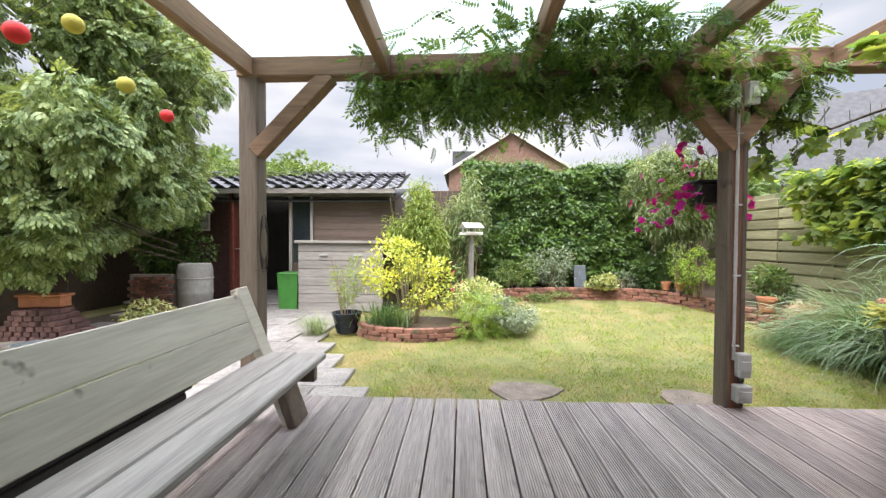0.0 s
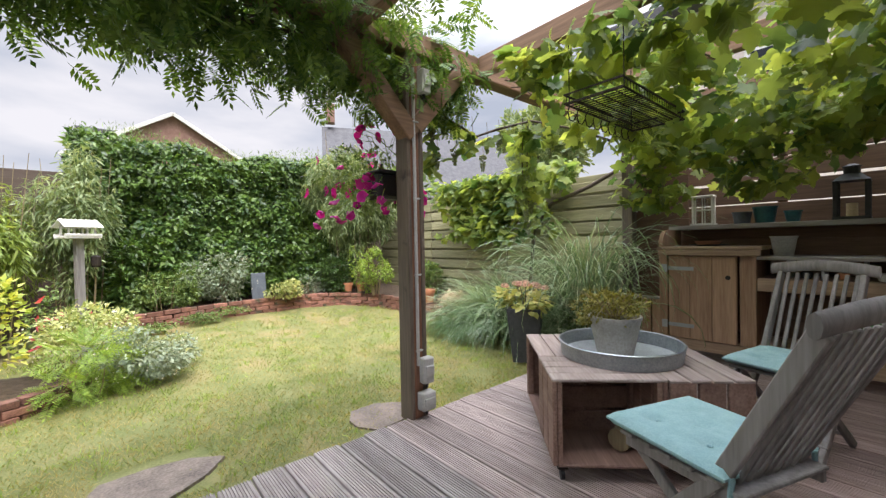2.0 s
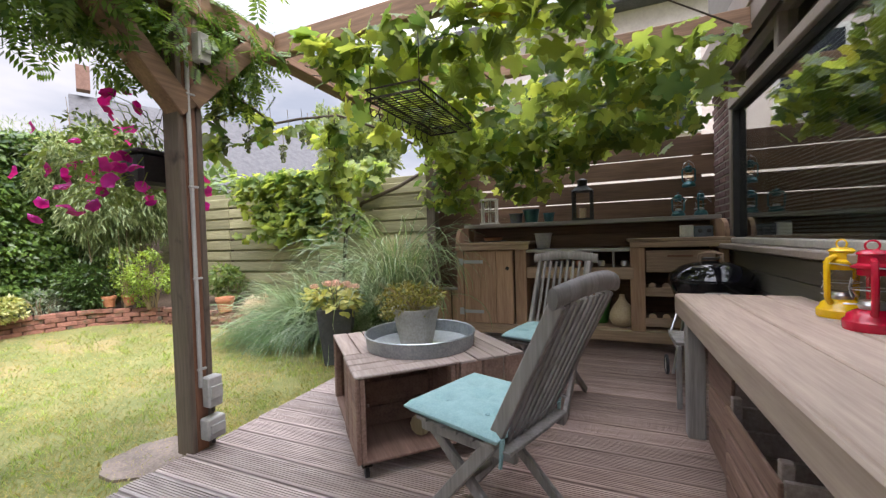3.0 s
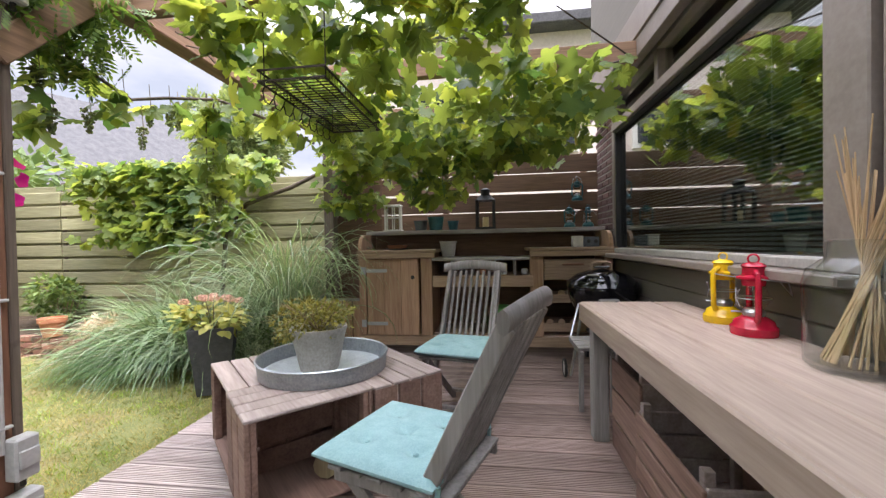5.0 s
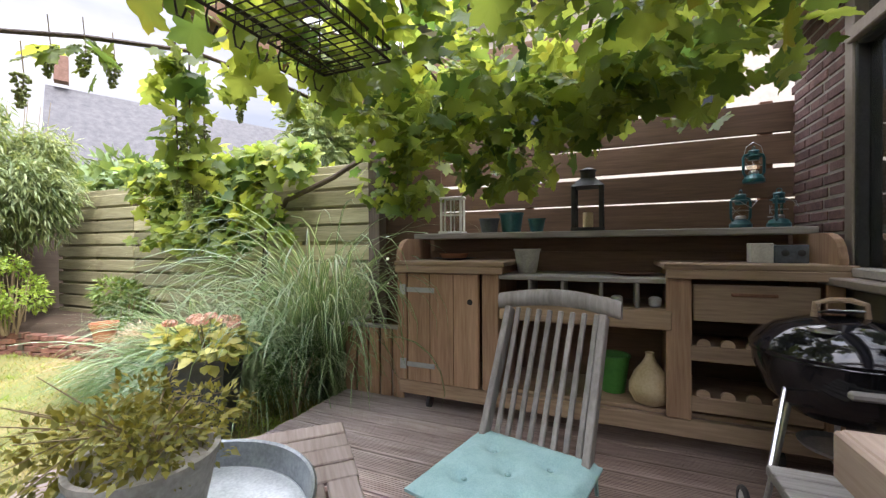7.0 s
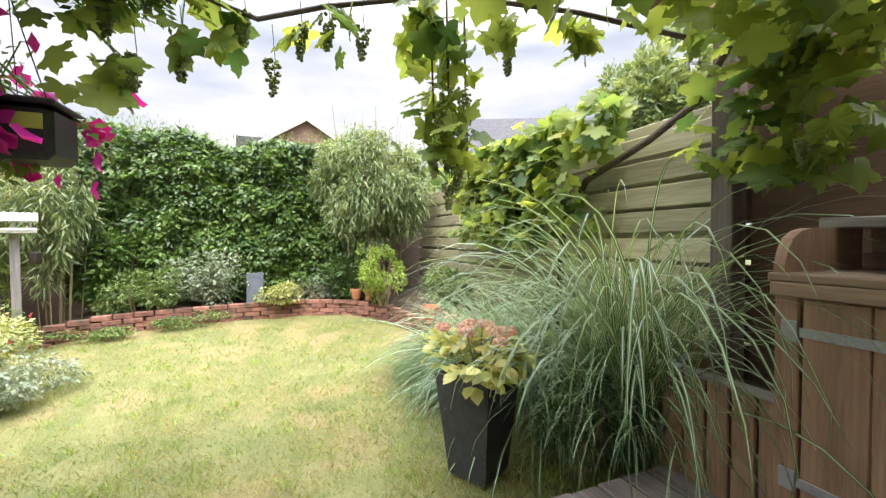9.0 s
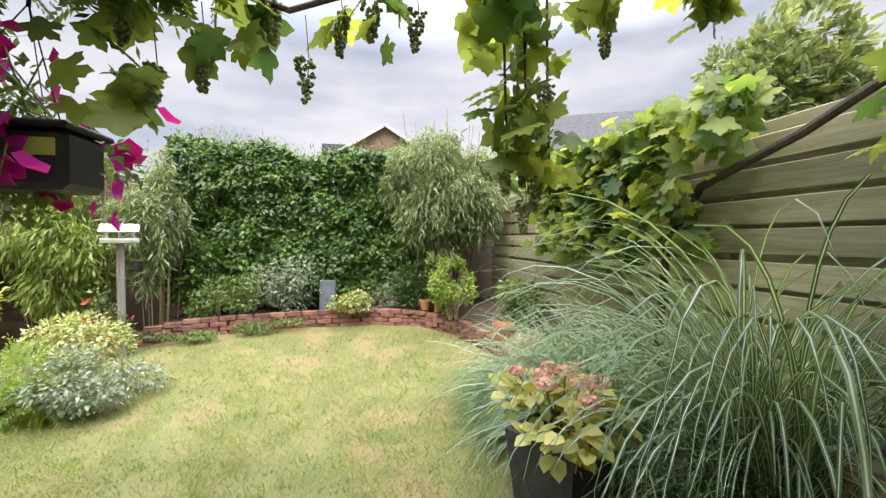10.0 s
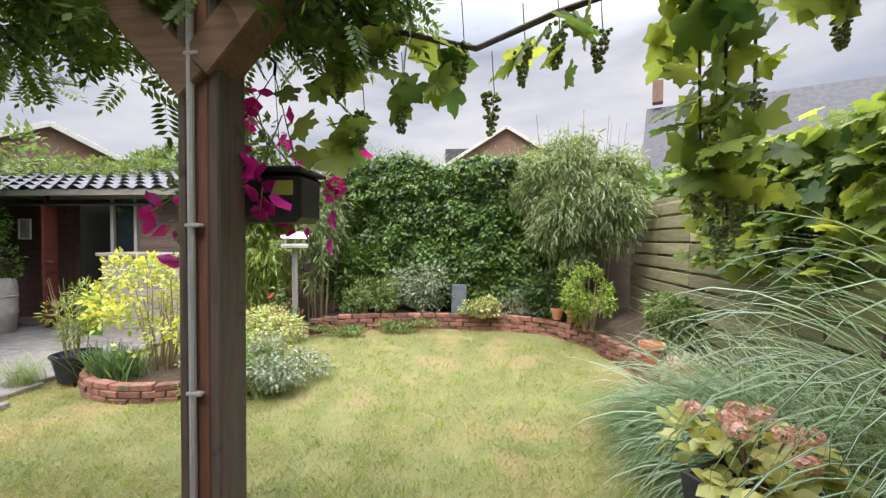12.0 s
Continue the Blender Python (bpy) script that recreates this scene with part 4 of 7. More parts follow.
# ---- fences ----
fence = thing("fence", (0, 0, 0), 0, "weathered green-grey overlapping board garden fence", "fence")
fb = mesh_of("fence_board", cbox((0, 0, 0), (0.022, 1.86, 0.148), 0.006), M["fence"])
for bay in range(3):
    for k in range(11):
        piece("fence_board", fb, fence, (5.235, 3.86 + 1.88 * bay, 0.06 + 0.178 * k + rng.normal(0, 0.003)))
        piece("fence_board", fb, fence, (5.285, 3.86 + 1.88 * bay, 0.149 + 0.178 * k))
    part("fence_post", cbox((5.30, 2.92 + 1.88 * bay, 0.90), (0.07, 0.07, 2.3), 0.006), "post_z", fence)
    part("batten", cbox((5.26, 3.86 + 1.88 * bay, 0.93), (0.026, 0.06, 2.0), 0.004), "fence", fence)
screen = thing("fence", (0, 0, 0), 0, "brown horizontal board fence with bright gaps behind the sideboard", "fence")
for k, z in enumerate((0.25, 0.48, 0.71, 0.94, 1.175, 1.385, 1.595, 1.82, 2.03)):
    part("fence_board", cbox((5.345, 1.22, z), (0.024, 3.36, 0.218 if k < 4 else 0.198), 0.004), "fence_d", screen)
for y in (-0.1, 1.5, 2.7):
    part("fence_post", cbox((5.39, y, 1.0), (0.07, 0.07, 2.3)), "post_b", screen)
part("fence_board", cbox((5.31, 2.55, 1.1), (0.02, 0.55, 2.2)), "fence_d", screen)


# ---- furniture ----
def chair(at, rz, label):
    t = thing("folding_chair", at, rz, label, "chair", "folding chairs at the crate table")
    for sy in (-0.185, 0.185):
        part("stile", [bar((0.26, sy, 0.0), (-0.12, sy, 0.45), 0.026, 0.045), bar((-0.12, sy, 0.45), (-0.36, sy, 0.93), 0.026, 0.05)], "chair", t)
        part("leg", bar((0.20, sy * 0.84, 0.41), (-0.30, sy * 0.84, 0.0), 0.024, 0.042), "chair", t)
        part("seat_rail", bar((0.23, sy * 0.92, 0.405), (-0.2, sy * 0.92, 0.42), 0.022, 0.04), "chair", t)
    top = [(-0.37 - 0.03 * math.cos(math.pi * y / 0.5), y, 0.95 + 0.028 * math.cos(math.pi * y / 0.5)) for y in np.linspace(-0.24, 0.24, 11)]
    part("top_rail", strip(top, 0.034, 0.066), "chair", t, smooth=True)
    for y in np.linspace(-0.155, 0.155, 8):
        part("back_slat", bar((-0.145, y * 0.95, 0.44), (-0.377, y, 0.93), 0.019, 0.014, 0.003), "chair", t)
    for x in np.linspace(-0.17, 0.21, 6):
        part("seat_slat", cbox((x, 0, 0.437), (0.055, 0.40, 0.014), 0.003), "chair", t)
    part("stretcher", cbox((-0.22, 0, 0.08), (0.03, 0.34, 0.022)), "chair", t)
    part("stretcher", cbox((0.17, 0, 0.12), (0.03, 0.40, 0.022)), "chair", t)


def cushion(at, rz):
    t = thing("seat_cushion", at, rz, "pale teal buttoned square cushion tied on a chair", "cushion", "chair cushions")
    n = 25
    u = np.linspace(-1, 1, n)
    tufts = [(0, 0), (0.45, 0.45), (-0.45, 0.45), (0.45, -0.45), (-0.45, -0.45)]
    V, F = [], []
    for sg in (1, -1):
        for a in u:
            for b in u:
                e = max(abs(a), abs(b))
                h = 0.024 * (1 - e**8) ** 0.5 + 0.004
                if sg > 0:
                    h += 0.006 * (1 - a * a) * (1 - b * b)
                    h -= sum(0.034 * math.exp(-((a - p) ** 2 + (b - q) ** 2) / 0.016) for p, q in tufts)
                k = 1 - 0.03 * (1 - max(a * a, b * b)) * 0
                V.append((0.222 * a * k, 0.222 * b * k, sg * h))
    for s in range(2):
        for i in range(n - 1):
            for j in range(n - 1):
                f = [s * n * n + i * n + j, s * n * n + (i + 1) * n + j, s * n * n + (i + 1) * n + j + 1, s * n * n + i * n + j + 1]
                F.append(f if s == 0 else f[::-1])
    edge = [i * n for i in range(n)] + [(n - 1) * n + j for j in range(1, n)] + [i * n + n - 1 for i in range(n - 2, -1, -1)] + [j for j in range(n - 2, 0, -1)]
    for i, a in enumerate(edge):
        b = edge[(i + 1) % len(edge)]
        F.append((a, a + n * n, b + n * n, b))
    part("pad", (V, F), "cushion", t, smooth=True)
    for p, q in tufts:
        part("button", lathe([(0.009, 0), (0.009, 0.003), (0.004, 0.006)], (0.21 * p, 0.215 * q, 0.012), 10), "cushion", t)
    for sy in (-0.17, 0.17):
        part("tie", tube([(-0.2, sy, 0), (-0.225, sy * 1.15, 0.0), (-0.22, sy * 1.2, -0.09)], [0.008, 0.009, 0.006], 6), "cushion", t)


chair((1.985, 1.18, 0), 70, "grey weathered folding slatted chair drawn up to the crate table")
cushion((2.008, 1.238, 0.474), 70)
chair((3.26, 1.16, 0), 167, "grey weathered folding slatted chair facing the house end of the deck")
cushion((3.225, 1.17, 0.474), 167)

# crate table: four wooden crates in a pinwheel on castors
crt = thing("crate_table", (2.66, 1.85, 0), 45, "low table of four reddish fruit crates in a pinwheel on castors", "table")
A, B, H0, H1 = 0.53, 0.39, 0.075, 0.50


def crate(R, name="crate"):
    holder = crt
    P = lambda c, s: turned(cbox(c, s, 0.004), R)  # noqa: E731
    cx, cy = 0.46 - A / 2, 0.46 - B / 2
    L = A
    c = part(name, P((cx, cy - B / 2 + 0.2, H0 + 0.01), (A - 0.05, B - 0.03, 0.016)), "crate", holder)
    for sx in (-1, 1):
        for k in range(3):
            part("end_board", P((cx + sx * (A / 2 - 0.011), cy - B / 2 + 0.065 + k * 0.13, (H0 + H1) / 2), (0.02, 0.118, H1 - H0 - 0.02)), "crate", c)
        for sy in (-1, 1):
            part("corner_post", P((cx + sx * (A / 2 - 0.035), cy + sy * (B / 2 - 0.03), (H0 + H1) / 2), (0.026, 0.04, H1 - H0 - 0.03)), "crate", c)
    for k in range(3):
        part("side_board", P((cx, cy - B / 2 + 0.01, H0 + 0.06 + 0.14 * k), (A - 0.05, 0.016, 0.12)), "crate", c)
    for k in range(4):
        part("plank", P((cx, cy - B / 2 + 0.05 + 0.0965 * k, H1 - 0.008 + 0.002 * (k % 2)), (A, 0.089, 0.016)), "crate_top", c)


for q in range(4):
    crate(rot(90 * q))
for sx in (-1, 1):
    for sy in (-1, 1):
        c = part("castor", [cbox((sx * 0.41, sy * 0.41, 0.062), (0.05, 0.05, 0.01))], "iron", crt)
        part("wheel", turned(lathe([(0.012, -0.011), (0.027, -0.009), (0.027, 0.009), (0.012, 0.011)], n=16), rot(90, "X"), (sx * 0.41, sy * 0.41, 0.027)), "black", c, smooth=True)
for q in range(3):
    lg = single("firewood_log", turned(tube([(-0.17, 0, 0), (0.17, 0.01, 0)], 0.055, 10), rot(20 * q), (2.52 + 0.07 * q, 1.70 - 0.02 * q, 0.152)), "cane", "short cut firewood log in a crate", "firewood", group="logs in the crates")

tray = thing("zinc_tray", (2.63, 1.82, 0.502), 0, "round galvanised zinc tray with wet bottom on the crates", "tray")
part("tray_wall", lathe([(0.30, 0), (0.315, 0.0), (0.325, 0.075), (0.331, 0.08), (0.325, 0.085), (0.318, 0.08), (0.308, 0.01), (0.30, 0.006)], n=48), "zinc", tray, smooth=True)
part("tray_bottom", lathe([(0.005, 0.008), (0.303, 0.008), (0.303, 0.011), (0.005, 0.0112)], n=40), "zinc_in", tray, smooth=True)
pot = thing("plant_pot", (2.60, 1.83, 0.514), 0, "pale tapered pot with an olive-green trailing plant on the tray", "plant pot")
part("pot", lathe([(0.09, 0), (0.095, 0.0), (0.135, 0.19), (0.142, 0.20), (0.142, 0.215), (0.13, 0.215), (0.12, 0.17), (0.02, 0.168)], n=32), "concrete", pot, smooth=True)
n = 2000
P, O = lumps((0.23, 0.23, 0.12), n, 20, 0.36)
P = P + (0, 0, 0.275)
P[:, 2] -= 0.35 * np.maximum(np.hypot(P[:, 0], P[:, 1]) - 0.14, 0)
scatter("foliage", leaf_fold(0.55), P, O + rng.normal(0, 0.5, (n, 3)), rng.uniform(0.014, 0.03, n), "olive", pot)
for k in range(22):
    g = rng.uniform(0, 6.28)
    d = np.array((math.cos(g), math.sin(g), 0))
    part("twig", tube([(0, 0, 0.18), d * 0.1 + (0, 0, 0.3), d * rng.uniform(0.2, 0.28) + (0, 0, rng.uniform(0.2, 0.42))], [0.003, 0.0025, 0.001], 4), "cane", pot)

# bench
ben = thing("garden_bench", (0, 0, 0), 0, "long grey plank garden bench with a slanting back", "bench")
for k, x in enumerate((-0.95, -1.15)):
    part("seat_plank", bar((x - 0.0, -0.1, 0.425), (x, 2.51, 0.425), 0.195, 0.04, 0.008), "grey_y", ben)
for z0, x0 in ((0.57, -1.298), (0.746, -1.369)):
    part("back_plank", cbox((x0, 1.20, z0), (0.034, 2.52, 0.188), 0.005, rot(-22.2, "Y")), "bench_x", ben)
for y in (2.46, 0.1):
    part("back_post", bar((-1.075, y, 0.0), (-1.418, y, 0.868), 0.06, 0.115, 0.006, up=(0, 1, 0)), "bench_x", ben)
    part("leg", bar((-0.96, y - 0.062, 0.40), (-1.46, y - 0.062, 0.0), 0.055, 0.115, 0.006, up=(0, 1, 0)), "post_z", ben)
    part("foot_block", bar((-1.02, y + 0.0, 0.0), (-1.12, y + 0.0, 0.28), 0.056, 0.20, 0.006, up=(0, 1, 0)), "post_z", ben)
    part("cross_rail", cbox((-1.06, y - 0.12, 0.36), (0.40, 0.05, 0.085)), "post_z", ben)
trough = thing("planter_trough", (-1.64, 1.2, -0.0), 0, "black plastic trough planter behind the bench", "planter")
part("trough", [cbox((0, 0, 0.17), (0.30, 1.76, 0.34), 0.012), cbox((0.14, 0, 0.36), (0.035, 1.82, 0.03)), cbox((-0.14, 0, 0.36), (0.035, 1.82, 0.03)), cbox((0, 0.893, 0.36), (0.25, 0.035, 0.03)), cbox((0, -0.893, 0.36), (0.25, 0.035, 0.03))], "black", trough)
part("soil", cbox((0, 0, 0.347), (0.24, 1.72, 0.012)), "soil", trough)
n = 60
scatter("sprout", leaf_fold(0.5), np.stack([rng.uniform(-0.1, 0.1, n), rng.uniform(-0.8, 0.8, n), rng.uniform(0.36, 0.40, n)], 1), rng.normal(size=(n, 3)) + (0, 0, 0.3), rng.uniform(0.05, 0.1, n), "shrub", trough)

# long work table against the house
tab = thing("work_table", (0, 0, 0), 0, "long heavy scaffold-plank table against the window wall", "table")
for y, w in ((0.295, 0.206), (0.083, 0.204), (-0.108, 0.164)):
    part("top_plank", cbox((2.02, y, 0.742), (2.44, w, 0.036), 0.006), "scaf_x", tab)
part("apron", cbox((2.02, 0.395, 0.70), (2.44, 0.03, 0.112), 0.006), "scaf_x", tab)
part("apron", cbox((3.225, 0.1, 0.69), (0.03, 0.56, 0.07), 0.006), "scaf_y", tab)
for x, y in ((3.03, 0.345), (3.03, -0.13), (0.95, 0.345), (0.95, -0.13)):
    part("leg", cbox((x, y, 0.36), (0.085, 0.085, 0.72), 0.006), "grey_z", tab)


def open_crate(at, s, label, n=3):
    t = thing("wooden_crate", at, 0, label, "crate", "crates under the table")
    w, d, h = s
    for k in range(n):
        z = (k + 0.5) * h / n
        for sy in (-1, 1):
            part("slat", cbox((0, sy * (d / 2 - 0.008), z), (w, 0.014, h / n - 0.018), 0.003), "crate", t)
        for sx in (-1, 1):
            part("end_slat", cbox((sx * (w / 2 - 0.009), 0, z), (0.016, d - 0.034, h / n - 0.01), 0.003), "crate_top", t)
    for sx in (-1, 1):
        for sy in (-1, 1):
            part("corner_post", cbox((sx * (w / 2 - 0.035), sy * (d / 2 - 0.033), h / 2 + 0.02), (0.034, 0.034, h + 0.04), 0.003), "crate_top", t)
    part("bottom", cbox((0, 0, 0.012), (w - 0.05, d - 0.05, 0.014)), "crate", t)


open_crate((2.74, 0.12, 0.0), (0.42, 0.36, 0.50), "tall greyed slatted crate under the work table", 3)
open_crate((2.22, 0.12, 0.0), (0.56, 0.42, 0.40), "brown plank crate under the work table", 4)
open_crate((1.58, 0.14, 0.0), (0.52, 0.40, 0.32), "pale slatted crate under the work table", 3)

# sideboard: reclaimed wood outdoor kitchen
sb = thing("sideboard", (0, 0, 0), 0, "reclaimed scaffold-wood sideboard with door, drawer and wine racks", "sideboard")
X0, X1 = 4.60, 5.14
XM, XD = (X0 + X1) / 2, X1 - X0


def sbp(nm, c, s, mt="scaf_y", par=None, lab="", b=0.005):
    return part(nm, cbox(c, s, b), mt, par or sb, lab)


carc = sbp("base_rail", (X0 + 0.01, 1.07, 0.155), (0.04, 2.50, 0.10))
sbp("bottom_board", (XM + 0.02, 1.07, 0.215), (XD - 0.04, 2.46, 0.025))
sbp("back_panel", (X1 + 0.0, 1.07, 0.68), (0.02, 2.46, 0.92), "fence_d")
sbp("side_panel", (XM, 2.30, 0.62), (XD, 0.035, 0.84), "scaf_z")
sbp("side_panel", (XM, -0.165, 0.62), (XD, 0.035, 0.84), "scaf_z")
sbp("divider", (XM + 0.01, 1.575, 0.62), (XD, 0.035, 0.84), "scaf_z")
sbp("divider", (XM + 0.01, 0.53, 0.62), (XD, 0.035, 0.84), "scaf_z")
sbp("stile", (X0 - 0.005, 2.285, 0.63), (0.03, 0.075, 0.84), "scaf_z")
sbp("stile", (X0 - 0.005, 1.615, 0.63), (0.03, 0.115, 0.84), "scaf_z")
sbp("stile", (X0 - 0.005, 0.525, 0.63), (0.03, 0.125, 0.84), "scaf_z")
sbp("stile", (X0 - 0.005, -0.145, 0.63), (0.03, 0.075, 0.84), "scaf_z")
sbp("worktop", (XM - 0.03, 1.92, 1.062), (XD + 0.05, 0.82, 0.032))
sbp("worktop", (XM - 0.03, 0.19, 1.062), (XD + 0.05, 0.82, 0.032))
sbp("worktop_edge", (X0 - 0.045, 1.92, 1.02), (0.03, 0.80, 0.05))
sbp("worktop_edge", (X0 - 0.045, 0.19, 1.02), (0.03, 0.80, 0.05))
sbp("middle_shelf", (XM - 0.01, 1.055, 0.975), (XD, 1.02, 0.028), "grey_y")
sbp("pigeonhole_floor", (XM, 1.055, 0.80), (XD - 0.05, 1.00, 0.02))
sbp("middle_rail", (X0 - 0.015, 1.055, 0.755), (0.03, 0.99, 0.11))
for y in (1.36, 1.155, 0.93, 0.73):
    sbp("pigeonhole_divider", (XM - 0.12, y, 0.885), (0.26, 0.022, 0.15), "grey_z")
dr_ = sbp("cabinet_door", (X0 - 0.006, 1.965, 0.60), (0.022, 0.545, 0.78), "scaf_z", b=0.003)
for k, y in enumerate((2.145, 1.965, 1.785)):
    part("door_plank", cbox((X0 - 0.021, y, 0.60), (0.012, 0.174, 0.775), 0.003), "scaf_z", dr_)
for z in (0.87, 0.33):
    part("strap_hinge", [cbox((X0 - 0.030, 2.13, z), (0.005, 0.22, 0.035), 0.001), cbox((X0 - 0.032, 2.27, z), (0.008, 0.05, 0.075), 0.002)], "hinge", dr_, "zinc strap hinge")
# flat near-black disc: the hole's shade is its colour
part("finger_hole", turned(lathe([(0.001, 0), (0.02, 0.0), (0.02, 0.002), (0.001, 0.002)], n=16), rot(-90, "Y"), (X0 - 0.0275, 1.755, 0.80)), "dark_in", dr_)
dw = sbp("drawer", (X0 - 0.012, 0.185, 0.865), (0.03, 0.54, 0.20))
part("drawer_grip", cbox((X0 - 0.029, 0.185, 0.915), (0.012, 0.20, 0.018), 0.003), "post_b", dw)
for z in (0.64, 0.36):
    sbp("rack_shelf", (XM, 0.185, z - 0.06), (XD - 0.06, 0.60, 0.02))
    sbp("rack_rail", (X0 - 0.012, 0.185, z - 0.055), (0.028, 0.57, 0.085))
    for k in range(5):
        part("bottle_rest", turned(tube([(0, 0, 0), (0.018, 0, 0)], 0.032, 12), None, (X0 - 0.02, -0.04 + 0.112 * k, z - 0.005)), "scaf_y", sb)
for y in (2.30, -0.165):
    rows = [(-0.02, 0.0), (0.5, 0.0), (0.5, 0.20), (0.14, 0.20), (0.08, 0.19), (0.03, 0.165), (0.0, 0.125), (-0.02, 0.07)]
    V = [(X0 - 0.02 + a, y + s, 1.04 + z) for s in (-0.018, 0.018) for a, z in rows]
    part("cheek", (V, [tuple(range(8)), tuple(range(8, 16))[::-1]] + [(i, 8 + i, 8 + (i + 1) % 8, (i + 1) % 8) for i in range(8)]), "scaf_z", sb, "rounded side cheek")
sbp("top_shelf", (5.07, 1.07, 1.262), (0.36, 2.54, 0.042), "grey_y")
sbp("shelf_back", (5.20, 1.07, 1.16), (0.02, 2.46, 0.18), "fence_d")
for y in (2.1, 0.05):
    w = part("castor", turned(lathe([(0.01, -0.014), (0.045, -0.012), (0.045, 0.012), (0.01, 0.014)], n=18), rot(90, "X"), (X0 + 0.06, y, 0.046)), "black", sb, smooth=True)
    part("bracket", cbox((X0 + 0.06, y, 0.098), (0.06, 0.05, 0.012)), "iron", sb)


# things on the sideboard
def white_lantern(at):
    t = thing("window_lantern", at, 0, "small distressed white window-frame lantern on the shelf", "lantern")
    for sx in (-0.04, 0.04):
        for sy in (-0.085, 0.085):
            part("corner", cbox((sx, sy, 0.15), (0.016, 0.016, 0.28), 0.002), "white", t)
    for s in (-1, 1):
        part("cross_bar", [cbox((s * 0.04, 0, 0.15), (0.010, 0.011, 0.27), 0.002), cbox((s * 0.04, 0, 0.155), (0.011, 0.16, 0.011), 0.002)], "white", t)
        part("pane", cbox((s * 0.036, 0, 0.15), (0.002, 0.16, 0.27), 0.0005), "jar", t)
    part("base", cbox((0, 0, 0.01), (0.12, 0.21, 0.02)), "white", t)
    part("top", cbox((0, 0, 0.292), (0.11, 0.20, 0.018)), "white", t)


white_lantern((5.06, 2.07, 1.284))
bl = thing("black_lantern", (5.03, 1.02, 1.284), 0, "tall black metal candle lantern on the shelf", "lantern")
for sx in (-0.09, 0.09):
    for sy in (-0.09, 0.09):
        part("upright", cbox((sx, sy, 0.16), (0.032, 0.032, 0.3)), "black", bl)
part("base", cbox((0, 0, 0.012), (0.22, 0.22, 0.024)), "black", bl)
part("roof", taper((0, 0, 0.31), 0.22, 0.10, 0.06, 0.01), "black", bl)
part("chimney", lathe([(0.05, 0.36), (0.05, 0.42), (0.06, 0.43), (0.02, 0.45)], n=16), "black", bl)
part("candle", lathe([(0.035, 0.024), (0.035, 0.13), (0.03, 0.132)], n=16), "cream", bl)


def hurricane(at, rz, col, label, s=1.0, hang=False):
    t = thing("hurricane_lamp", at, rz, label, "lantern")
    S = lambda g: (np.array(g[0]) * s, g[1])  # noqa: E731
    part("tank", S(lathe([(0.068, 0), (0.07, 0.006), (0.07, 0.028), (0.062, 0.036), (0.058, 0.05), (0.04, 0.062), (0.03, 0.066)])), col, t, smooth=True)
    part("burner", S(lathe([(0.03, 0.064), (0.034, 0.08), (0.026, 0.092)])), "steel", t, smooth=True)
    part("glass_globe", S(lathe([(0.03, 0.09), (0.044, 0.115), (0.046, 0.135), (0.036, 0.165), (0.03, 0.175)])), "amber", t, smooth=True)
    part("chimney", S(lathe([(0.034, 0.172), (0.036, 0.19), (0.05, 0.196), (0.05, 0.203), (0.034, 0.21), (0.032, 0.235), (0.038, 0.24), (0.03, 0.25), (0.012, 0.254)])), col, t, smooth=True)
    for sy in (-1, 1):
        part("side_tube", S(tube([(0, sy * 0.05, 0.05), (0, sy * 0.068, 0.075), (0, sy * 0.07, 0.19), (0, sy * 0.062, 0.212), (0, sy * 0.032, 0.222)], 0.0095, 8)), col, t, smooth=True)
        part("guard_wire", S(tube([(0.045, sy * 0.03, 0.1), (0.052, 0, 0.13), (0.045, -sy * 0.03, 0.16)], 0.0018, 5)), "steel", t)
    part("guard_ring", S(ring((0, 0, 0.128), 0.05, 0.0018, 24)), "steel", t)
    if hang:
        pts = [(0, -0.07, 0.2), (0, -0.05, 0.28), (0, 0, 0.31), (0, 0.05, 0.28), (0, 0.07, 0.2)]
    else:
        pts = [(0, -0.07, 0.2), (-0.08, -0.06, 0.19), (-0.105, 0, 0.14), (-0.08, 0.06, 0.19), (0, 0.07, 0.2)]
    part("bail", S(tube(pts, 0.0022, 5)), "steel", t)
    part("top_ring", S(ring((0, 0, 0.265), 0.016, 0.003, 16, "y")), col, t)
    part("wick_knob", S(tube([(0.03, 0, 0.078), (0.065, 0, 0.078)], 0.003, 5)), "steel", t)


hurricane((2.63, -0.10, 0.761), 35, "yellow", "yellow enamel hurricane lamp on the work table", 1.12)
hurricane((2.385, -0.08, 0.761), 70, "red", "red enamel hurricane lamp on the work table", 1.12)
hurricane((5.02, 0.13, 1.284), 20, "teal", "dark teal hurricane lamp on the shelf", 0.84)
hurricane((5.02, -0.06, 1.284), 60, "teal", "dark teal hurricane lamp at the shelf end", 0.84)
hurricane((5.25, 0.0, 1.59), 10, "teal", "small teal hurricane lamp hung on the fence", 0.86, True)


def pail(nm, at, r0, r1, h, mt, label, cat="pot"):
    t = thing(nm, at, 0, label, cat)
    part("body", lathe([(r0 * 0.9, 0), (r0, 0.0), (r1, h - 0.012), (r1 + 0.006, h - 0.01), (r1 + 0.006, h), (r1 - 0.006, h), (r0 - 0.004, 0.02), (0.004, 0.018)]), mt, t, smooth=True)
    return t


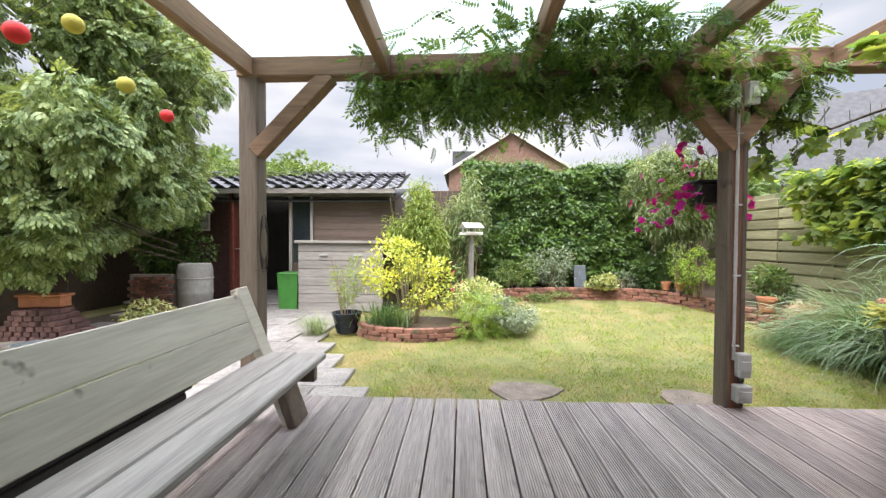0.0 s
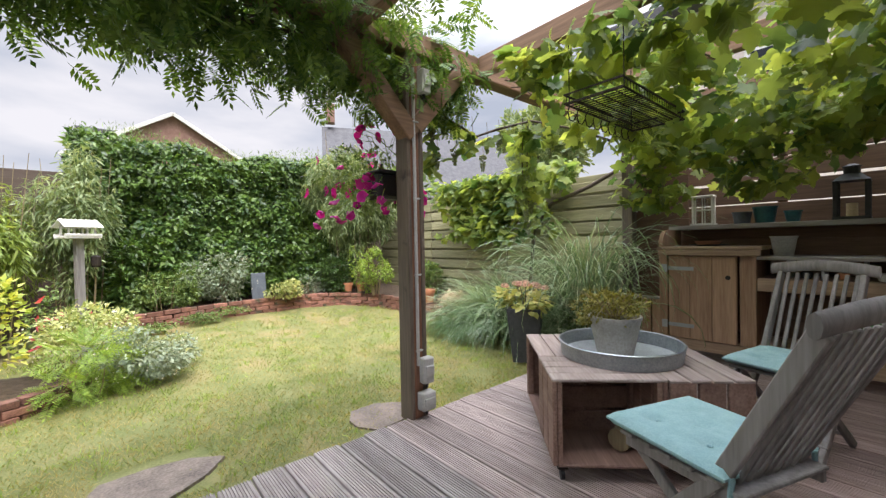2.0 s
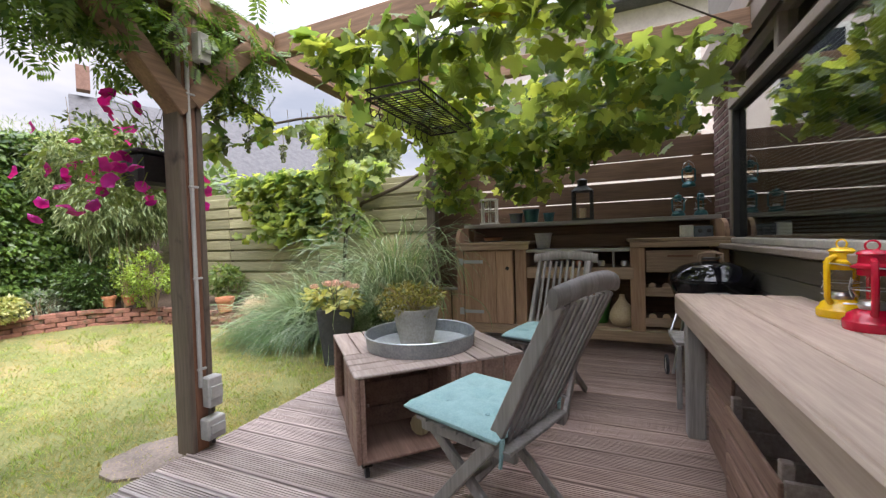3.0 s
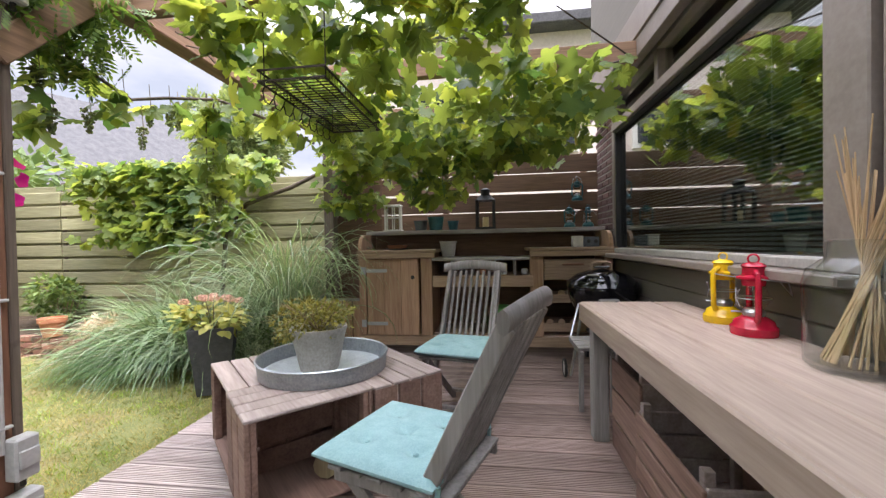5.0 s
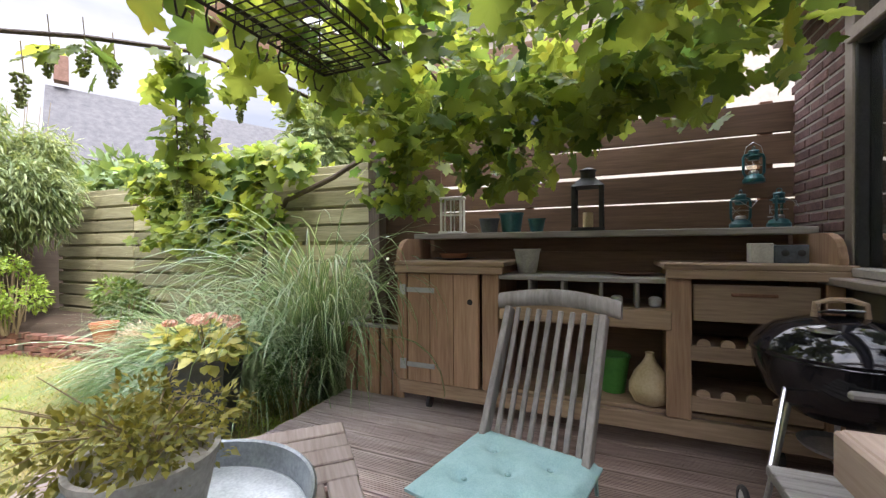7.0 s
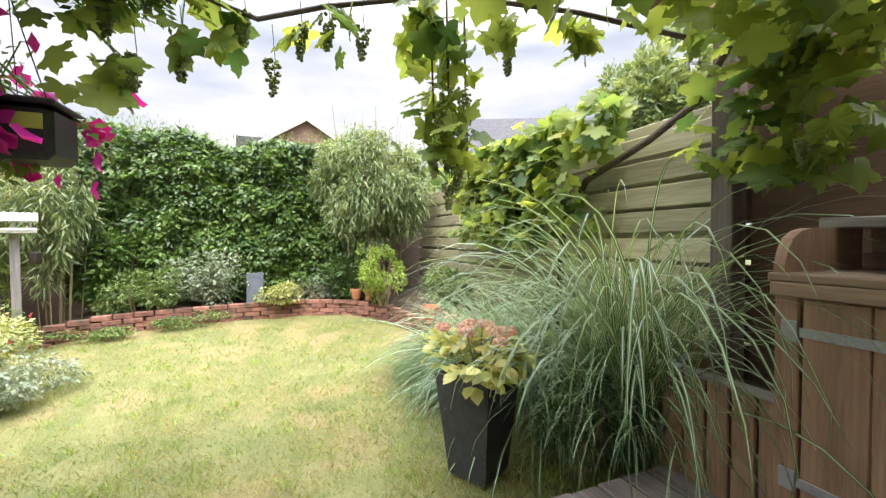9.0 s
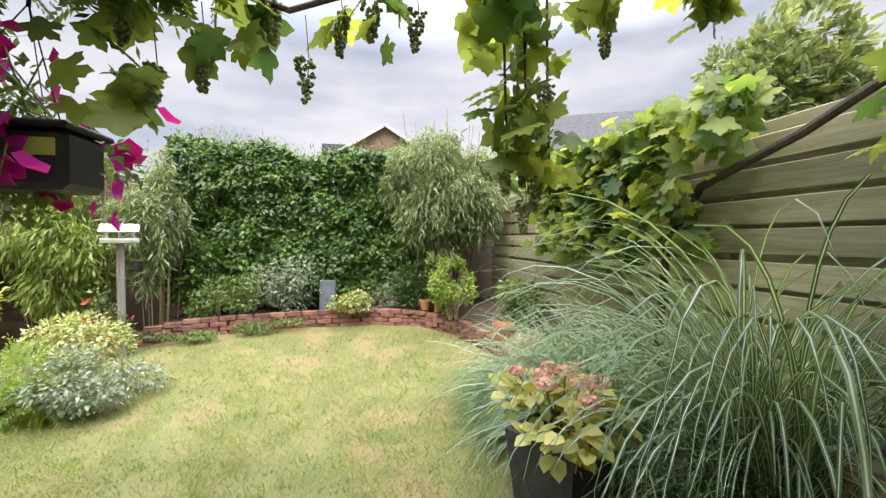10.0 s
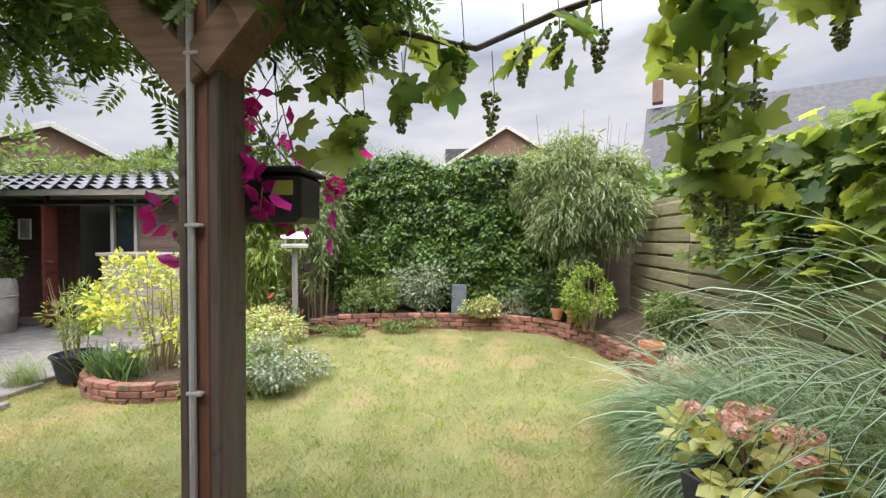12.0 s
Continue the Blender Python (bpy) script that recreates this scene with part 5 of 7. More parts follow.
pail("flower_pot", (5.03, 1.38, 1.284), 0.045, 0.06, 0.10, "teal", "small teal glazed pot on the shelf")
pail("flower_pot", (5.06, 1.58, 1.284), 0.07, 0.09, 0.15, "teal", "dark teal glazed pot on the shelf")
pail("flower_pot", (5.0, 1.74, 1.284), 0.06, 0.075, 0.11, "slate", "grey-green glazed pot on the shelf")
pail("zinc_pot", (4.86, 1.42, 0.99), 0.065, 0.09, 0.17, "concrete", "pale grey tapered pot on the middle shelf")
pl = thing("plate", (4.86, 1.98, 1.079), 0, "dark plate with a terracotta saucer on the worktop", "plate")
part("dark_plate", lathe([(0.07, 0), (0.16, 0.012), (0.165, 0.014), (0.15, 0.014), (0.004, 0.006)]), "black", pl, smooth=True)
part("saucer", lathe([(0.09, 0.012), (0.11, 0.045), (0.117, 0.048), (0.10, 0.046), (0.004, 0.022)]), "terra", pl, smooth=True)
single("dish", turned(lathe([(0.06, 0), (0.13, 0.012), (0.135, 0.016), (0.12, 0.016), (0.004, 0.008)]), None, (4.86, 0.75, 0.99)), "post_b", "flat brown dish on the middle shelf", "dish", smooth=True)
bxx = thing("metal_box", (4.80, 0.0, 1.079), 0, "small box with white front and two dark knobs on the worktop", "box")
part("case", cbox((0, -0.03, 0.05), (0.10, 0.15, 0.10)), "slate", bxx)
part("front", cbox((-0.01, 0.1, 0.055), (0.09, 0.10, 0.11)), "white", bxx)
for y in (-0.07, 0.0):
    part("knob", turned(lathe([(0.012, 0), (0.018, 0.006), (0.006, 0.01)], n=14), rot(-90, "Y"), (-0.05, y, 0.055)), "black", bxx)
vs = single("gourd_vase", turned(lathe([(0.05, 0), (0.09, 0.02), (0.115, 0.07), (0.115, 0.12), (0.085, 0.19), (0.045, 0.245), (0.026, 0.28), (0.022, 0.305), (0.026, 0.31), (0.004, 0.30)]), None, (4.70, 0.66, 0.228)), "cream", "cream gourd-shaped vase inside the sideboard", "vase", smooth=True)
pail("green_vase", (4.86, 0.86, 0.228), 0.07, 0.10, 0.24, "green_bin", "dark green pot inside the sideboard", "vase")
pail("glass_bowl", (4.72, 1.12, 0.228), 0.10, 0.13, 0.16, "jar", "clear glass bowl inside the sideboard", "bowl")
for k, (y, m_) in enumerate(((1.26, "dark_in"), (1.05, "terra"), (0.84, "white"), (0.63, "white"))):
    single("small_jar", turned(lathe([(0.025, 0), (0.035, 0.01), (0.035, 0.05), (0.02, 0.06), (0.004, 0.06)], n=14), None, (4.72, y, 0.811)), m_, "small odds and ends jar in a pigeonhole", "jar", smooth=True, group="jars in the pigeonholes")

# grill
gr = thing("kettle_grill", (4.05, 0.06, 0), 0, "black enamel kettle barbecue with wooden side shelf", "barbecue")
R_ = 0.27
part("bowl", lathe([(0.05, 0.50), (0.15, 0.525), (0.23, 0.60), (R_, 0.70), (R_ + 0.004, 0.755), (R_ - 0.01, 0.755)], n=40), "enamel", gr, smooth=True)
part("lid", lathe([(R_ + 0.010, 0.762), (R_ + 0.013, 0.775), (R_ - 0.01, 0.812), (0.20, 0.862), (0.11, 0.892), (0.004, 0.903)], n=40), "enamel", gr, smooth=True)
part("rim", ring((0, 0, 0.758), R_ + 0.006, 0.006, 40), "enamel", gr)
part("lid_handle", tube([(0, -0.08, 0.897), (0, -0.075, 0.95), (0, -0.03, 0.965), (0, 0.03, 0.965), (0, 0.075, 0.95), (0, 0.08, 0.897)], 0.011, 8), "scaf_y", gr)
part("heat_shield", cbox((0, 0, 0.92), (0.09, 0.11, 0.006), 0.002, rot(14, "Y")), "steel", gr)
part("vent", lathe([(0.045, 0.925), (0.045, 0.932), (0.01, 0.936)], (-0.14, 0.1, -0.062), 18), "steel", gr)
part("bowl_handle", cbox((-0.275, 0.02, 0.68), (0.03, 0.15, 0.03), 0.012), "grey_y", gr)
for g in (100, 220, 340):
    a = radians(g)
    part("leg", tube([(0.17 * math.cos(a), 0.17 * math.sin(a), 0.56), (0.27 * math.cos(a), 0.27 * math.sin(a), 0.03)], 0.011, 8), "steel", gr)
for y in (0.30, -0.2):
    wh = part("wheel", ring((0.02, y, 0.078), 0.068, 0.012, 26, "y"), "black", gr)
    part("hub_cap", turned(lathe([(0.004, -0.008), (0.06, -0.006), (0.06, 0.006), (0.004, 0.008)], n=24), rot(90, "X"), (0.02, y, 0.078)), "plastic", wh)
part("ash_pan", lathe([(0.10, 0.38), (0.13, 0.40), (0.12, 0.385)], n=20), "steel", gr)
for k in range(5):
    part("side_slat", cbox((-0.36 - 0.072 * k, 0.21, 0.42), (0.06, 0.24, 0.02), 0.003), "grey_y", gr)
part("shelf_rail", [cbox((-0.5, 0.11, 0.395), (0.40, 0.025, 0.03)), cbox((-0.5, 0.31, 0.395), (0.40, 0.025, 0.03))], "grey_x", gr)
part("shelf_leg", [cbox((-0.66, y, 0.19), (0.03, 0.03, 0.38)) for y in (0.11, 0.31)], "grey_z", gr)
part("shelf_brace", tube([(-0.3, 0.31, 0.41), (-0.1, 0.2, 0.66)], 0.008, 6), "steel", gr)

# jar of reeds, tumbler, glass box on the table
jar = thing("glass_jar", (1.94, -0.085, 0.761), 0, "large clear glass jar holding dried reed sticks", "jar")
part("glass", lathe([(0.10, 0.0), (0.115, 0.012), (0.118, 0.20), (0.108, 0.235), (0.07, 0.262), (0.066, 0.30), (0.074, 0.305), (0.062, 0.30), (0.066, 0.262), (0.112, 0.2), (0.11, 0.02), (0.004, 0.016)], n=36), "jar", jar, smooth=True)
for k in range(46):
    a, b = rng.uniform(0, 6.28), rng.uniform(0.0, 1)
    f = np.array((0.075 * math.cos(a), 0.075 * math.sin(a), 0.02))
    q = np.array((-0.01 + 0.03 * math.cos(a + 2.5), -0.025 + 0.03 * math.sin(a + 2.5), 0.29))
    e = q + (q - f) * rng.uniform(0.5, 1.15) + rng.normal(0, 0.012, 3) + np.array((-0.02, -0.03, 0))
    part("reed", tube([f, (f + q) / 2 + rng.normal(0, 0.004, 3), q, e], [0.0036, 0.0036, 0.003, 0.0018], 5), "reed", jar)
jar.scale = (1.05, 1.05, 1.22)
gl = thing("tumbler", (1.262, 0.315, 0.761), 0, "clear drinking glass with thick faceted base on the table", "glass")
part("glass", lathe([(0.0365, 0.017), (0.037, 0.02), (0.046, 0.10), (0.044, 0.10), (0.0355, 0.02), (0.035, 0.017)], n=10), "jar", gl)
part("glass_base", lathe([(0.030, 0), (0.034, 0.003), (0.0365, 0.0165), (0.004, 0.0165)], n=10), "amber", gl, "thick faceted glass base")
gl.scale = (1.0, 1.0, 1.22)
vt = thing("glass_box", (1.70, -0.095, 0.761), 12, "clear glass box vase with a white rim on the table", "vase")
for c, s in (((0.08, 0, 0.12), (0.004, 0.16, 0.24)), ((-0.08, 0, 0.12), (0.004, 0.16, 0.24)), ((0, 0.08, 0.12), (0.16, 0.004, 0.24)), ((0, -0.08, 0.12), (0.16, 0.004, 0.24))):
    part("pane", cbox(c, s, 0.001), "jar", vt)
part("rim", [cbox((0.08, 0, 0.243), (0.012, 0.172, 0.008)), cbox((-0.08, 0, 0.243), (0.012, 0.172, 0.008)), cbox((0, 0.08, 0.243), (0.148, 0.012, 0.008)), cbox((0, -0.08, 0.243), (0.148, 0.012, 0.008))], "white", vt)

mt_ = thing("metal_tray", (1.45, 0.03, 0.761), 33, "flat dark grey metal tray on the work table", "tray")
part("plate", cbox((0, 0, 0.006), (0.30, 0.20, 0.01), 0.004), "slate", mt_)
part("raised_edge", [cbox((0, sy * 0.097, 0.016), (0.30, 0.008, 0.022), 0.003) for sy in (-1, 1)], "slate", mt_)

# hanging wire rack
rk = thing("hanging_rack", (3.08, 1.95, 2.0), 0, "dark iron wire rack hung under the vine", "rack")
for z in (0.0, 0.055):
    part("rim", [tube([(-0.48, -0.18, z), (0.48, -0.18, z), (0.48, 0.18, z), (-0.48, 0.18, z)], 0.007, 6, True)], "iron", rk)
for k in range(25):
    x = -0.456 + 0.038 * k
    part("wire", tube([(x, -0.18, 0.055), (x, -0.18, 0), (x, 0.18, 0), (x, 0.18, 0.055)], 0.003, 4), "iron", rk)
for k in range(4):
    part("cross_wire", tube([(-0.48, -0.12 + 0.08 * k, 0.004), (0.48, -0.12 + 0.08 * k, 0.004)], 0.004, 4), "iron", rk)
for x in (-0.44, 0.44):
    for y in (-0.17, 0.17):
        part("chain", tube([(x, y, 0), (x, y, 0.46)], 0.0035, 5), "iron", rk)
for k in range(9):
    x = -0.42 + 0.105 * k
    part("hook", tube([(x, 0.18, 0), (x, 0.192, -0.03), (x, 0.18, -0.085), (x, 0.155, -0.10), (x, 0.135, -0.075)], 0.004, 5), "iron", rk)
gj = thing("hanging_jar", (3.55, 2.02, 1.87), 0, "small clear glass jar hung from the wire rack", "jar")
part("glass", lathe([(0.04, 0), (0.045, 0.005), (0.047, 0.08), (0.036, 0.10), (0.036, 0.112), (0.032, 0.11), (0.04, 0.08), (0.004, 0.006)], n=20), "jar", gj, smooth=True)
part("wire", tube([(0, 0.036, 0.10), (0, 0, 0.16), (0, -0.036, 0.10)], 0.002, 4), "iron", gj)


# ---- garden: beds ----
brick_mesh = mesh_of("brick", cbox((0, 0, 0), (0.2, 0.095, 0.06), 0.006), M["brick"])


def brick_row(parent, pts, z0, courses, zf=None, gap=0.212):
    """Bricks laid along a line of points, course on course, each a little out of true."""
    P = np.array(pts, float)
    seg = np.linalg.norm(np.diff(P, axis=0), axis=1)
    s = np.r_[0, np.cumsum(seg)]
    for c in range(courses):
        d = gap / 2 + (gap / 2 if c % 2 else 0)
        while d < s[-1]:
            x, y = np.interp(d, s, P[:, 0]), np.interp(d, s, P[:, 1])
            e = min(d + 0.05, s[-1])
            f = max(d - 0.05, 0)
            g = math.atan2(np.interp(e, s, P[:, 1]) - np.interp(f, s, P[:, 1]), np.interp(e, s, P[:, 0]) - np.interp(f, s, P[:, 0]))
            z = (zf(x, y) if zf else z0) + 0.03 + 0.065 * c
            ob = piece("brick", brick_mesh, parent, (x + rng.normal(0, 0.006), y + rng.normal(0, 0.006), z + rng.normal(0, 0.002)), g + rng.normal(0, 0.03))
            d += gap


bed = thing("wall_round_bed", (0, 0, 0), 0, "round red-brick bed edge on the lawn", "brick edge", kind="structure")
ang = np.linspace(-2.75, -0.05, 24)
brick_row(bed, [(-0.62 + 0.88 * math.cos(a), 5.82 + 0.68 * math.sin(a)) for a in ang], -0.18, 3)
part("bed_soil", turned(lathe([(0.86, 0), (0.86, 0.12), (0.4, 0.17), (0.004, 0.17)], n=30), np.diag((1, 0.76, 1)), (-0.62, 5.82, -0.2)), "soil", bed)
back = thing("wall_back_bed", (0, 0, 0), 0, "low curved red-brick wall of the raised bed", "brick wall", kind="structure")
curve = [(0.1, 7.35), (0.7, 7.5), (1.5, 7.68), (2.3, 7.75), (3.1, 7.78), (3.75, 7.58), (4.25, 7.1), (4.48, 6.35), (4.55, 5.6), (4.58, 5.0)]
brick_row(back, curve, 0, 4, lambda x, y: lawn_z(x, y) - 0.02)
sv = [(x, y, lawn_z(x, y) + 0.17) for x, y in curve] + [(5.3 if y < 7.2 else x + 0.3, 8.75 if y > 7.0 else y, 0.26) for x, y in curve]
part("bed_soil", (sv, [(i, i + 1, 11 + i, 10 + i) for i in range(9)] + [(5, 15, 16, 6)]), "soil", back)

# back wall under the hedge
gw = single("wall_back", cbox((2.2, 8.85, 1.0), (6.6, 0.15, 2.6)), "shedwood", "dark boarded wall behind the hedge", kind="structure")

# ---- hedge and shrubs ----
LF, LS = leaf_fold(0.55), leaf_slim(0.16)
hedge = thing("hedge", (0, 0, 0), 0, "tall dense climbing hedge with small glossy green leaves", "hedge")
n = 34000
hx, hz = rng.uniform(0.05, 4.45, n), 0.32 + 2.6 * rng.random(n) ** 0.85
bul = np.array([0.20 * noise.noise((a * 1.6, b * 1.6, 3.1)) + 0.12 * noise.noise((a * 5, b * 5, 1)) for a, b in zip(hx, hz)])
top = 2.80 + 0.10 * np.sin(hx * 2.1) + 0.08 * np.sin(hx * 5.3)
hz = np.minimum(hz, top - 0.25 * rng.random(n) ** 3)
hy = 8.42 + bul - 0.18 * np.clip((top - hz) / 2, 0, 1) + rng.uniform(-0.10, 0.08, n) + np.clip(hz - top + 0.25, 0, 1) * 0.7 * rng.random(n)
hd = np.stack([rng.normal(0, 0.6, n), -0.55 + rng.normal(0, 0.35, n), -0.35 + rng.normal(0, 0.5, n)], 1)
scatter("hedge_leaves", LF, np.stack([hx, hy, hz], 1), hd, rng.uniform(0.06, 0.115, n), "hedge", hedge, 0.7, up=np.tile((0, -0.8, 0.6), (n, 1)))
n = 2400
hx = rng.uniform(0.05, 4.4, n)
scatter("young_growth", LS, np.stack([hx, 8.45 + rng.uniform(-0.1, 0.4, n), 2.74 + 0.10 * np.sin(hx * 2.1) + 0.22 * rng.random(n) ** 2], 1), rng.normal(0, 0.5, (n, 3)) + (0, 0, 0.9), rng.uniform(0.04, 0.09, n), "shrub", hedge)
part("stems", [tube([(x, 8.7, 0.2), (x + rng.normal(0, 0.1), 8.62, 1.2), (x + rng.normal(0, 0.2), 8.6, 2.5)], [0.02, 0.015, 0.008], 5) for x in np.linspace(0.3, 4.2, 12)], "bark", hedge)
# added dark sheet behind the leaves, standing for the hedge's inner shade
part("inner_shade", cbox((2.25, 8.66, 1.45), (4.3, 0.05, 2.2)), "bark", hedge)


def bamboo(at, r, h, n, mat, label, canes=22, low=0.35):
    t = thing("bamboo", at, 0, label, "bamboo")
    tips = []
    for k in range(canes):
        g, q = rng.uniform(0, 6.28), rng.random() ** 0.5
        f = np.array((0.5 * r[0] * q * math.cos(g), 0.5 * r[1] * q * math.sin(g), 0))
        e = np.array((r[0] * q * math.cos(g) * 0.9, r[1] * q * math.sin(g) * 0.9, h * rng.uniform(0.8, 1.02)))
        part("cane", tube([f, (f * 0.6 + e * 0.4) * (1, 1, 1.1), e], [0.008, 0.007, 0.003], 5), "cane", t)
        tips.append((f, e))
    P, O = lumps((r[0], r[1], h * (1 - low) / 2), n, 30, 0.36, 0.3)
    P = P + (0, 0, h * (1 + low) / 2)
    scatter("foliage", LS, P, O * 0.6 + rng.normal(0, 0.5, (n, 3)) - (0, 0, 0.75), rng.uniform(0.08, 0.165, n), mat, t)
    return t


bamboo((4.25, 7.95, 0.18), (1.0, 0.6), 3.05, 26000, "bamboo", "tall feathery grey-green bamboo in the corner", 26, 0.24)
bamboo((-0.75, 7.6, -0.15), (0.72, 0.5), 2.45, 13000, "bamboo2", "light green bamboo beside the shed", 20, 0.15)
bamboo((0.12, 7.85, 0.0), (0.5, 0.4), 2.5, 6500, "bamboo", "green bamboo between shed and hedge", 12, 0.2)

shrub("golden_shrub", (-0.72, 5.72, -0.04), (0.68, 0.48, 0.60), 1900, leaf_fold(0.6), 0.065, "golden", "bright yellow leafy shrub in the round bed", k=30, lump=0.27, droop=-0.2, stems=18, base=0.12)
shrub("fern", (0.30, 5.36, -0.17), (0.30, 0.26, 0.24), 240, leaf_pinnate(9, 0.05, 0.2), 0.26, "fern", "light green fern at the edge of the round bed", "fern", k=6, droop=0.1, stems=4)
shrub("variegated_shrub", (0.25, 6.05, -0.14), (0.50, 0.46, 0.38), 3000, LF, 0.05, "variegated", "cream and green variegated bush in the round bed", k=16, flowers=("whitefl", 0.025, 90))
shrub("grey_shrub", (0.66, 5.58, -0.15), (0.56, 0.40, 0.25), 2900, LF, 0.045, "grey_leaf", "silvery grey-green low bush with white specks", k=12, flowers=("whitefl", 0.02, 150))
ir = thing("iris_clump", (-1.0, 5.42, -0.05), 0, "clump of narrow blue-green blades in the round bed", "iris")
n = 260
foot = np.stack([rng.normal(0, 0.16, n), rng.normal(0, 0.07, n), np.zeros(n)], 1)
blades("blade_mass", foot, np.stack([rng.normal(0, 0.35, n), rng.normal(0, 0.3, n), np.ones(n)], 1), rng.uniform(0.25, 0.48, n), rng.uniform(0.008, 0.016, n), rng.uniform(0.2, 1.1, n), "iris", ir)
Q = rng.normal(0, 1, (14, 3)) * (0.22, 0.08, 0.08) + (0.25, -0.1, 0.35)
scatter("yellow_blossom", petal_disc(8), Q, rng.normal(size=(14, 3)) + (1, 0, 0), rng.uniform(0.03, 0.05, 14), "golden", ir, 0.4)
np_ = thing("potted_bamboo", (-1.63, 5.58, -0.15), 0, "navy glazed pot with thin young bamboo stems", "plant pot")
part("pot", lathe([(0.14, 0), (0.15, 0.0), (0.205, 0.25), (0.22, 0.27), (0.22, 0.29), (0.195, 0.29), (0.18, 0.25), (0.01, 0.245)]), "navy", np_, smooth=True)
for k in range(14):
    g = rng.uniform(0, 6.28)
    part("cane", tube([(0.08 * math.cos(g), 0.08 * math.sin(g), 0.24), (0.15 * math.cos(g), 0.15 * math.sin(g), 0.7), (0.24 * math.cos(g), 0.2 * math.sin(g), rng.uniform(0.85, 1.15))], [0.005, 0.004, 0.002], 4), "cane", np_)
n = 900
P, O = lumps((0.26, 0.22, 0.36), n, 14, 0.4)
scatter("foliage", LS, P + (0, 0, 0.72), O + rng.normal(0, 0.6, (n, 3)), rng.uniform(0.05, 0.1, n), "bamboo2", np_)
sd_ = thing("grass_tuft", (-1.98, 5.35, -0.16), 0, "fine fading grass tuft beside the navy pot", "grass")
n = 280
blades("blade_mass", rng.normal(0, 0.06, (n, 3)) * (1, 1, 0), np.stack([rng.normal(-0.2, 0.5, n), rng.normal(0, 0.4, n), np.ones(n)], 1), rng.uniform(0.25, 0.5, n), rng.uniform(0.003, 0.006, n), rng.uniform(0.6, 1.6, n), "bamboo", sd_)

# raised bed planting
shrub("spreading_plant", (1.05, 7.72, 0.18), (0.55, 0.3, 0.33), 2300, LF, 0.055, "shrub", "soft green spreading perennial in the raised bed", k=12)
shrub("blue_shrub", (1.82, 7.92, 0.22), (0.50, 0.32, 0.42), 2500, LF, 0.06, "grey_leaf", "grey-blue leafy perennial with pale flowers", k=14, flowers=("whitefl", 0.03, 60))
shrub("low_plant", (2.75, 7.66, 0.24), (0.34, 0.2, 0.15), 900, LF, 0.055, "variegated", "low light green plant spilling over the bricks", k=9)
shrub("heather", (3.3, 7.95, 0.24), (0.40, 0.25, 0.17), 1600, LS, 0.06, "grey_leaf", "brown-grey heather cushion in the raised bed", k=10)
shrub("round_bush", (3.85, 7.8, 0.22), (0.42, 0.36, 0.36), 3200, LF, 0.06, "dark_leaf", "dense dark green rounded bush", k=14, lump=0.5)
shrub("tall_herb", (4.18, 7.05, 0.22), (0.38, 0.30, 0.44), 1600, LF, 0.05, "fern", "tall loose yellow-green herb", k=12, lump=0.3, stems=12)
shrub("tall_herb", (4.0, 7.35, 0.22), (0.16, 0.16, 0.48), 500, LF, 0.045, "fern", "slim upright yellow-green flower spike", k=8, lump=0.4, stems=8)
shrub("leafy_plant", (4.95, 6.35, 0.2), (0.34, 0.36, 0.34), 900, LF, 0.08, "shrub", "fresh green leafy plant by the fence", k=10)
shrub("leafy_shrub", (0.75, 8.1, 0.1), (0.5, 0.3, 0.62), 2000, LF, 0.08, "hedge", "glossy green shrub under the hedge", k=14)
shrub("rose_bush", (0.02, 6.95, -0.1), (0.26, 0.24, 0.42), 520, LF, 0.055, "shrub", "small rose bush with pink-red flowers", k=9, flowers=("pinkfl", 0.075, 22))
shrub("ground_cover", (0.75, 7.3, 0.0), (0.5, 0.2, 0.09), 900, LF, 0.04, "shrub", "low creeping ground cover along the bricks", k=9, stems=2)
shrub("ground_cover", (1.75, 7.50, 0.02), (0.62, 0.18, 0.10), 1100, LF, 0.035, "shrub", "low creeping ground cover along the bricks", k=9, stems=2)
shrub("fading_plant", (4.6, 5.25, 0.0), (0.28, 0.34, 0.20), 800, LS, 0.10, "plume", "dry pinkish plumes over the brick edge", "grass", k=8, stems=3)
single("slate_slab", cbox((2.42, 7.98, 0.45), (0.24, 0.03, 0.50), 0.02, rot(-8, "X")), "slate", "upright blue-grey slate slab in the bed", "slab")


def clay_pot(at, r, h, label, group=""):
    t = thing("clay_pot", at, 0, label, "plant pot", group)
    part("pot", lathe([(r * 0.68, 0), (r * 0.7, 0.0), (r * 0.95, h * 0.75), (r * 1.06, h * 0.76), (r * 1.08, h), (r * 0.94, h), (r * 0.85, h * 0.7), (0.004, h * 0.68)]), "terra", t, smooth=True)


clay_pot((3.86, 7.50, 0.285), 0.085, 0.16, "empty terracotta pot on the brick wall", "terracotta pots on the wall")
clay_pot((4.04, 7.34, 0.285), 0.085, 0.16, "empty terracotta pot on the brick wall", "terracotta pots on the wall")
clay_pot((4.53, 5.95, 0.165), 0.12, 0.21, "weathered terracotta pot at the end of the wall")

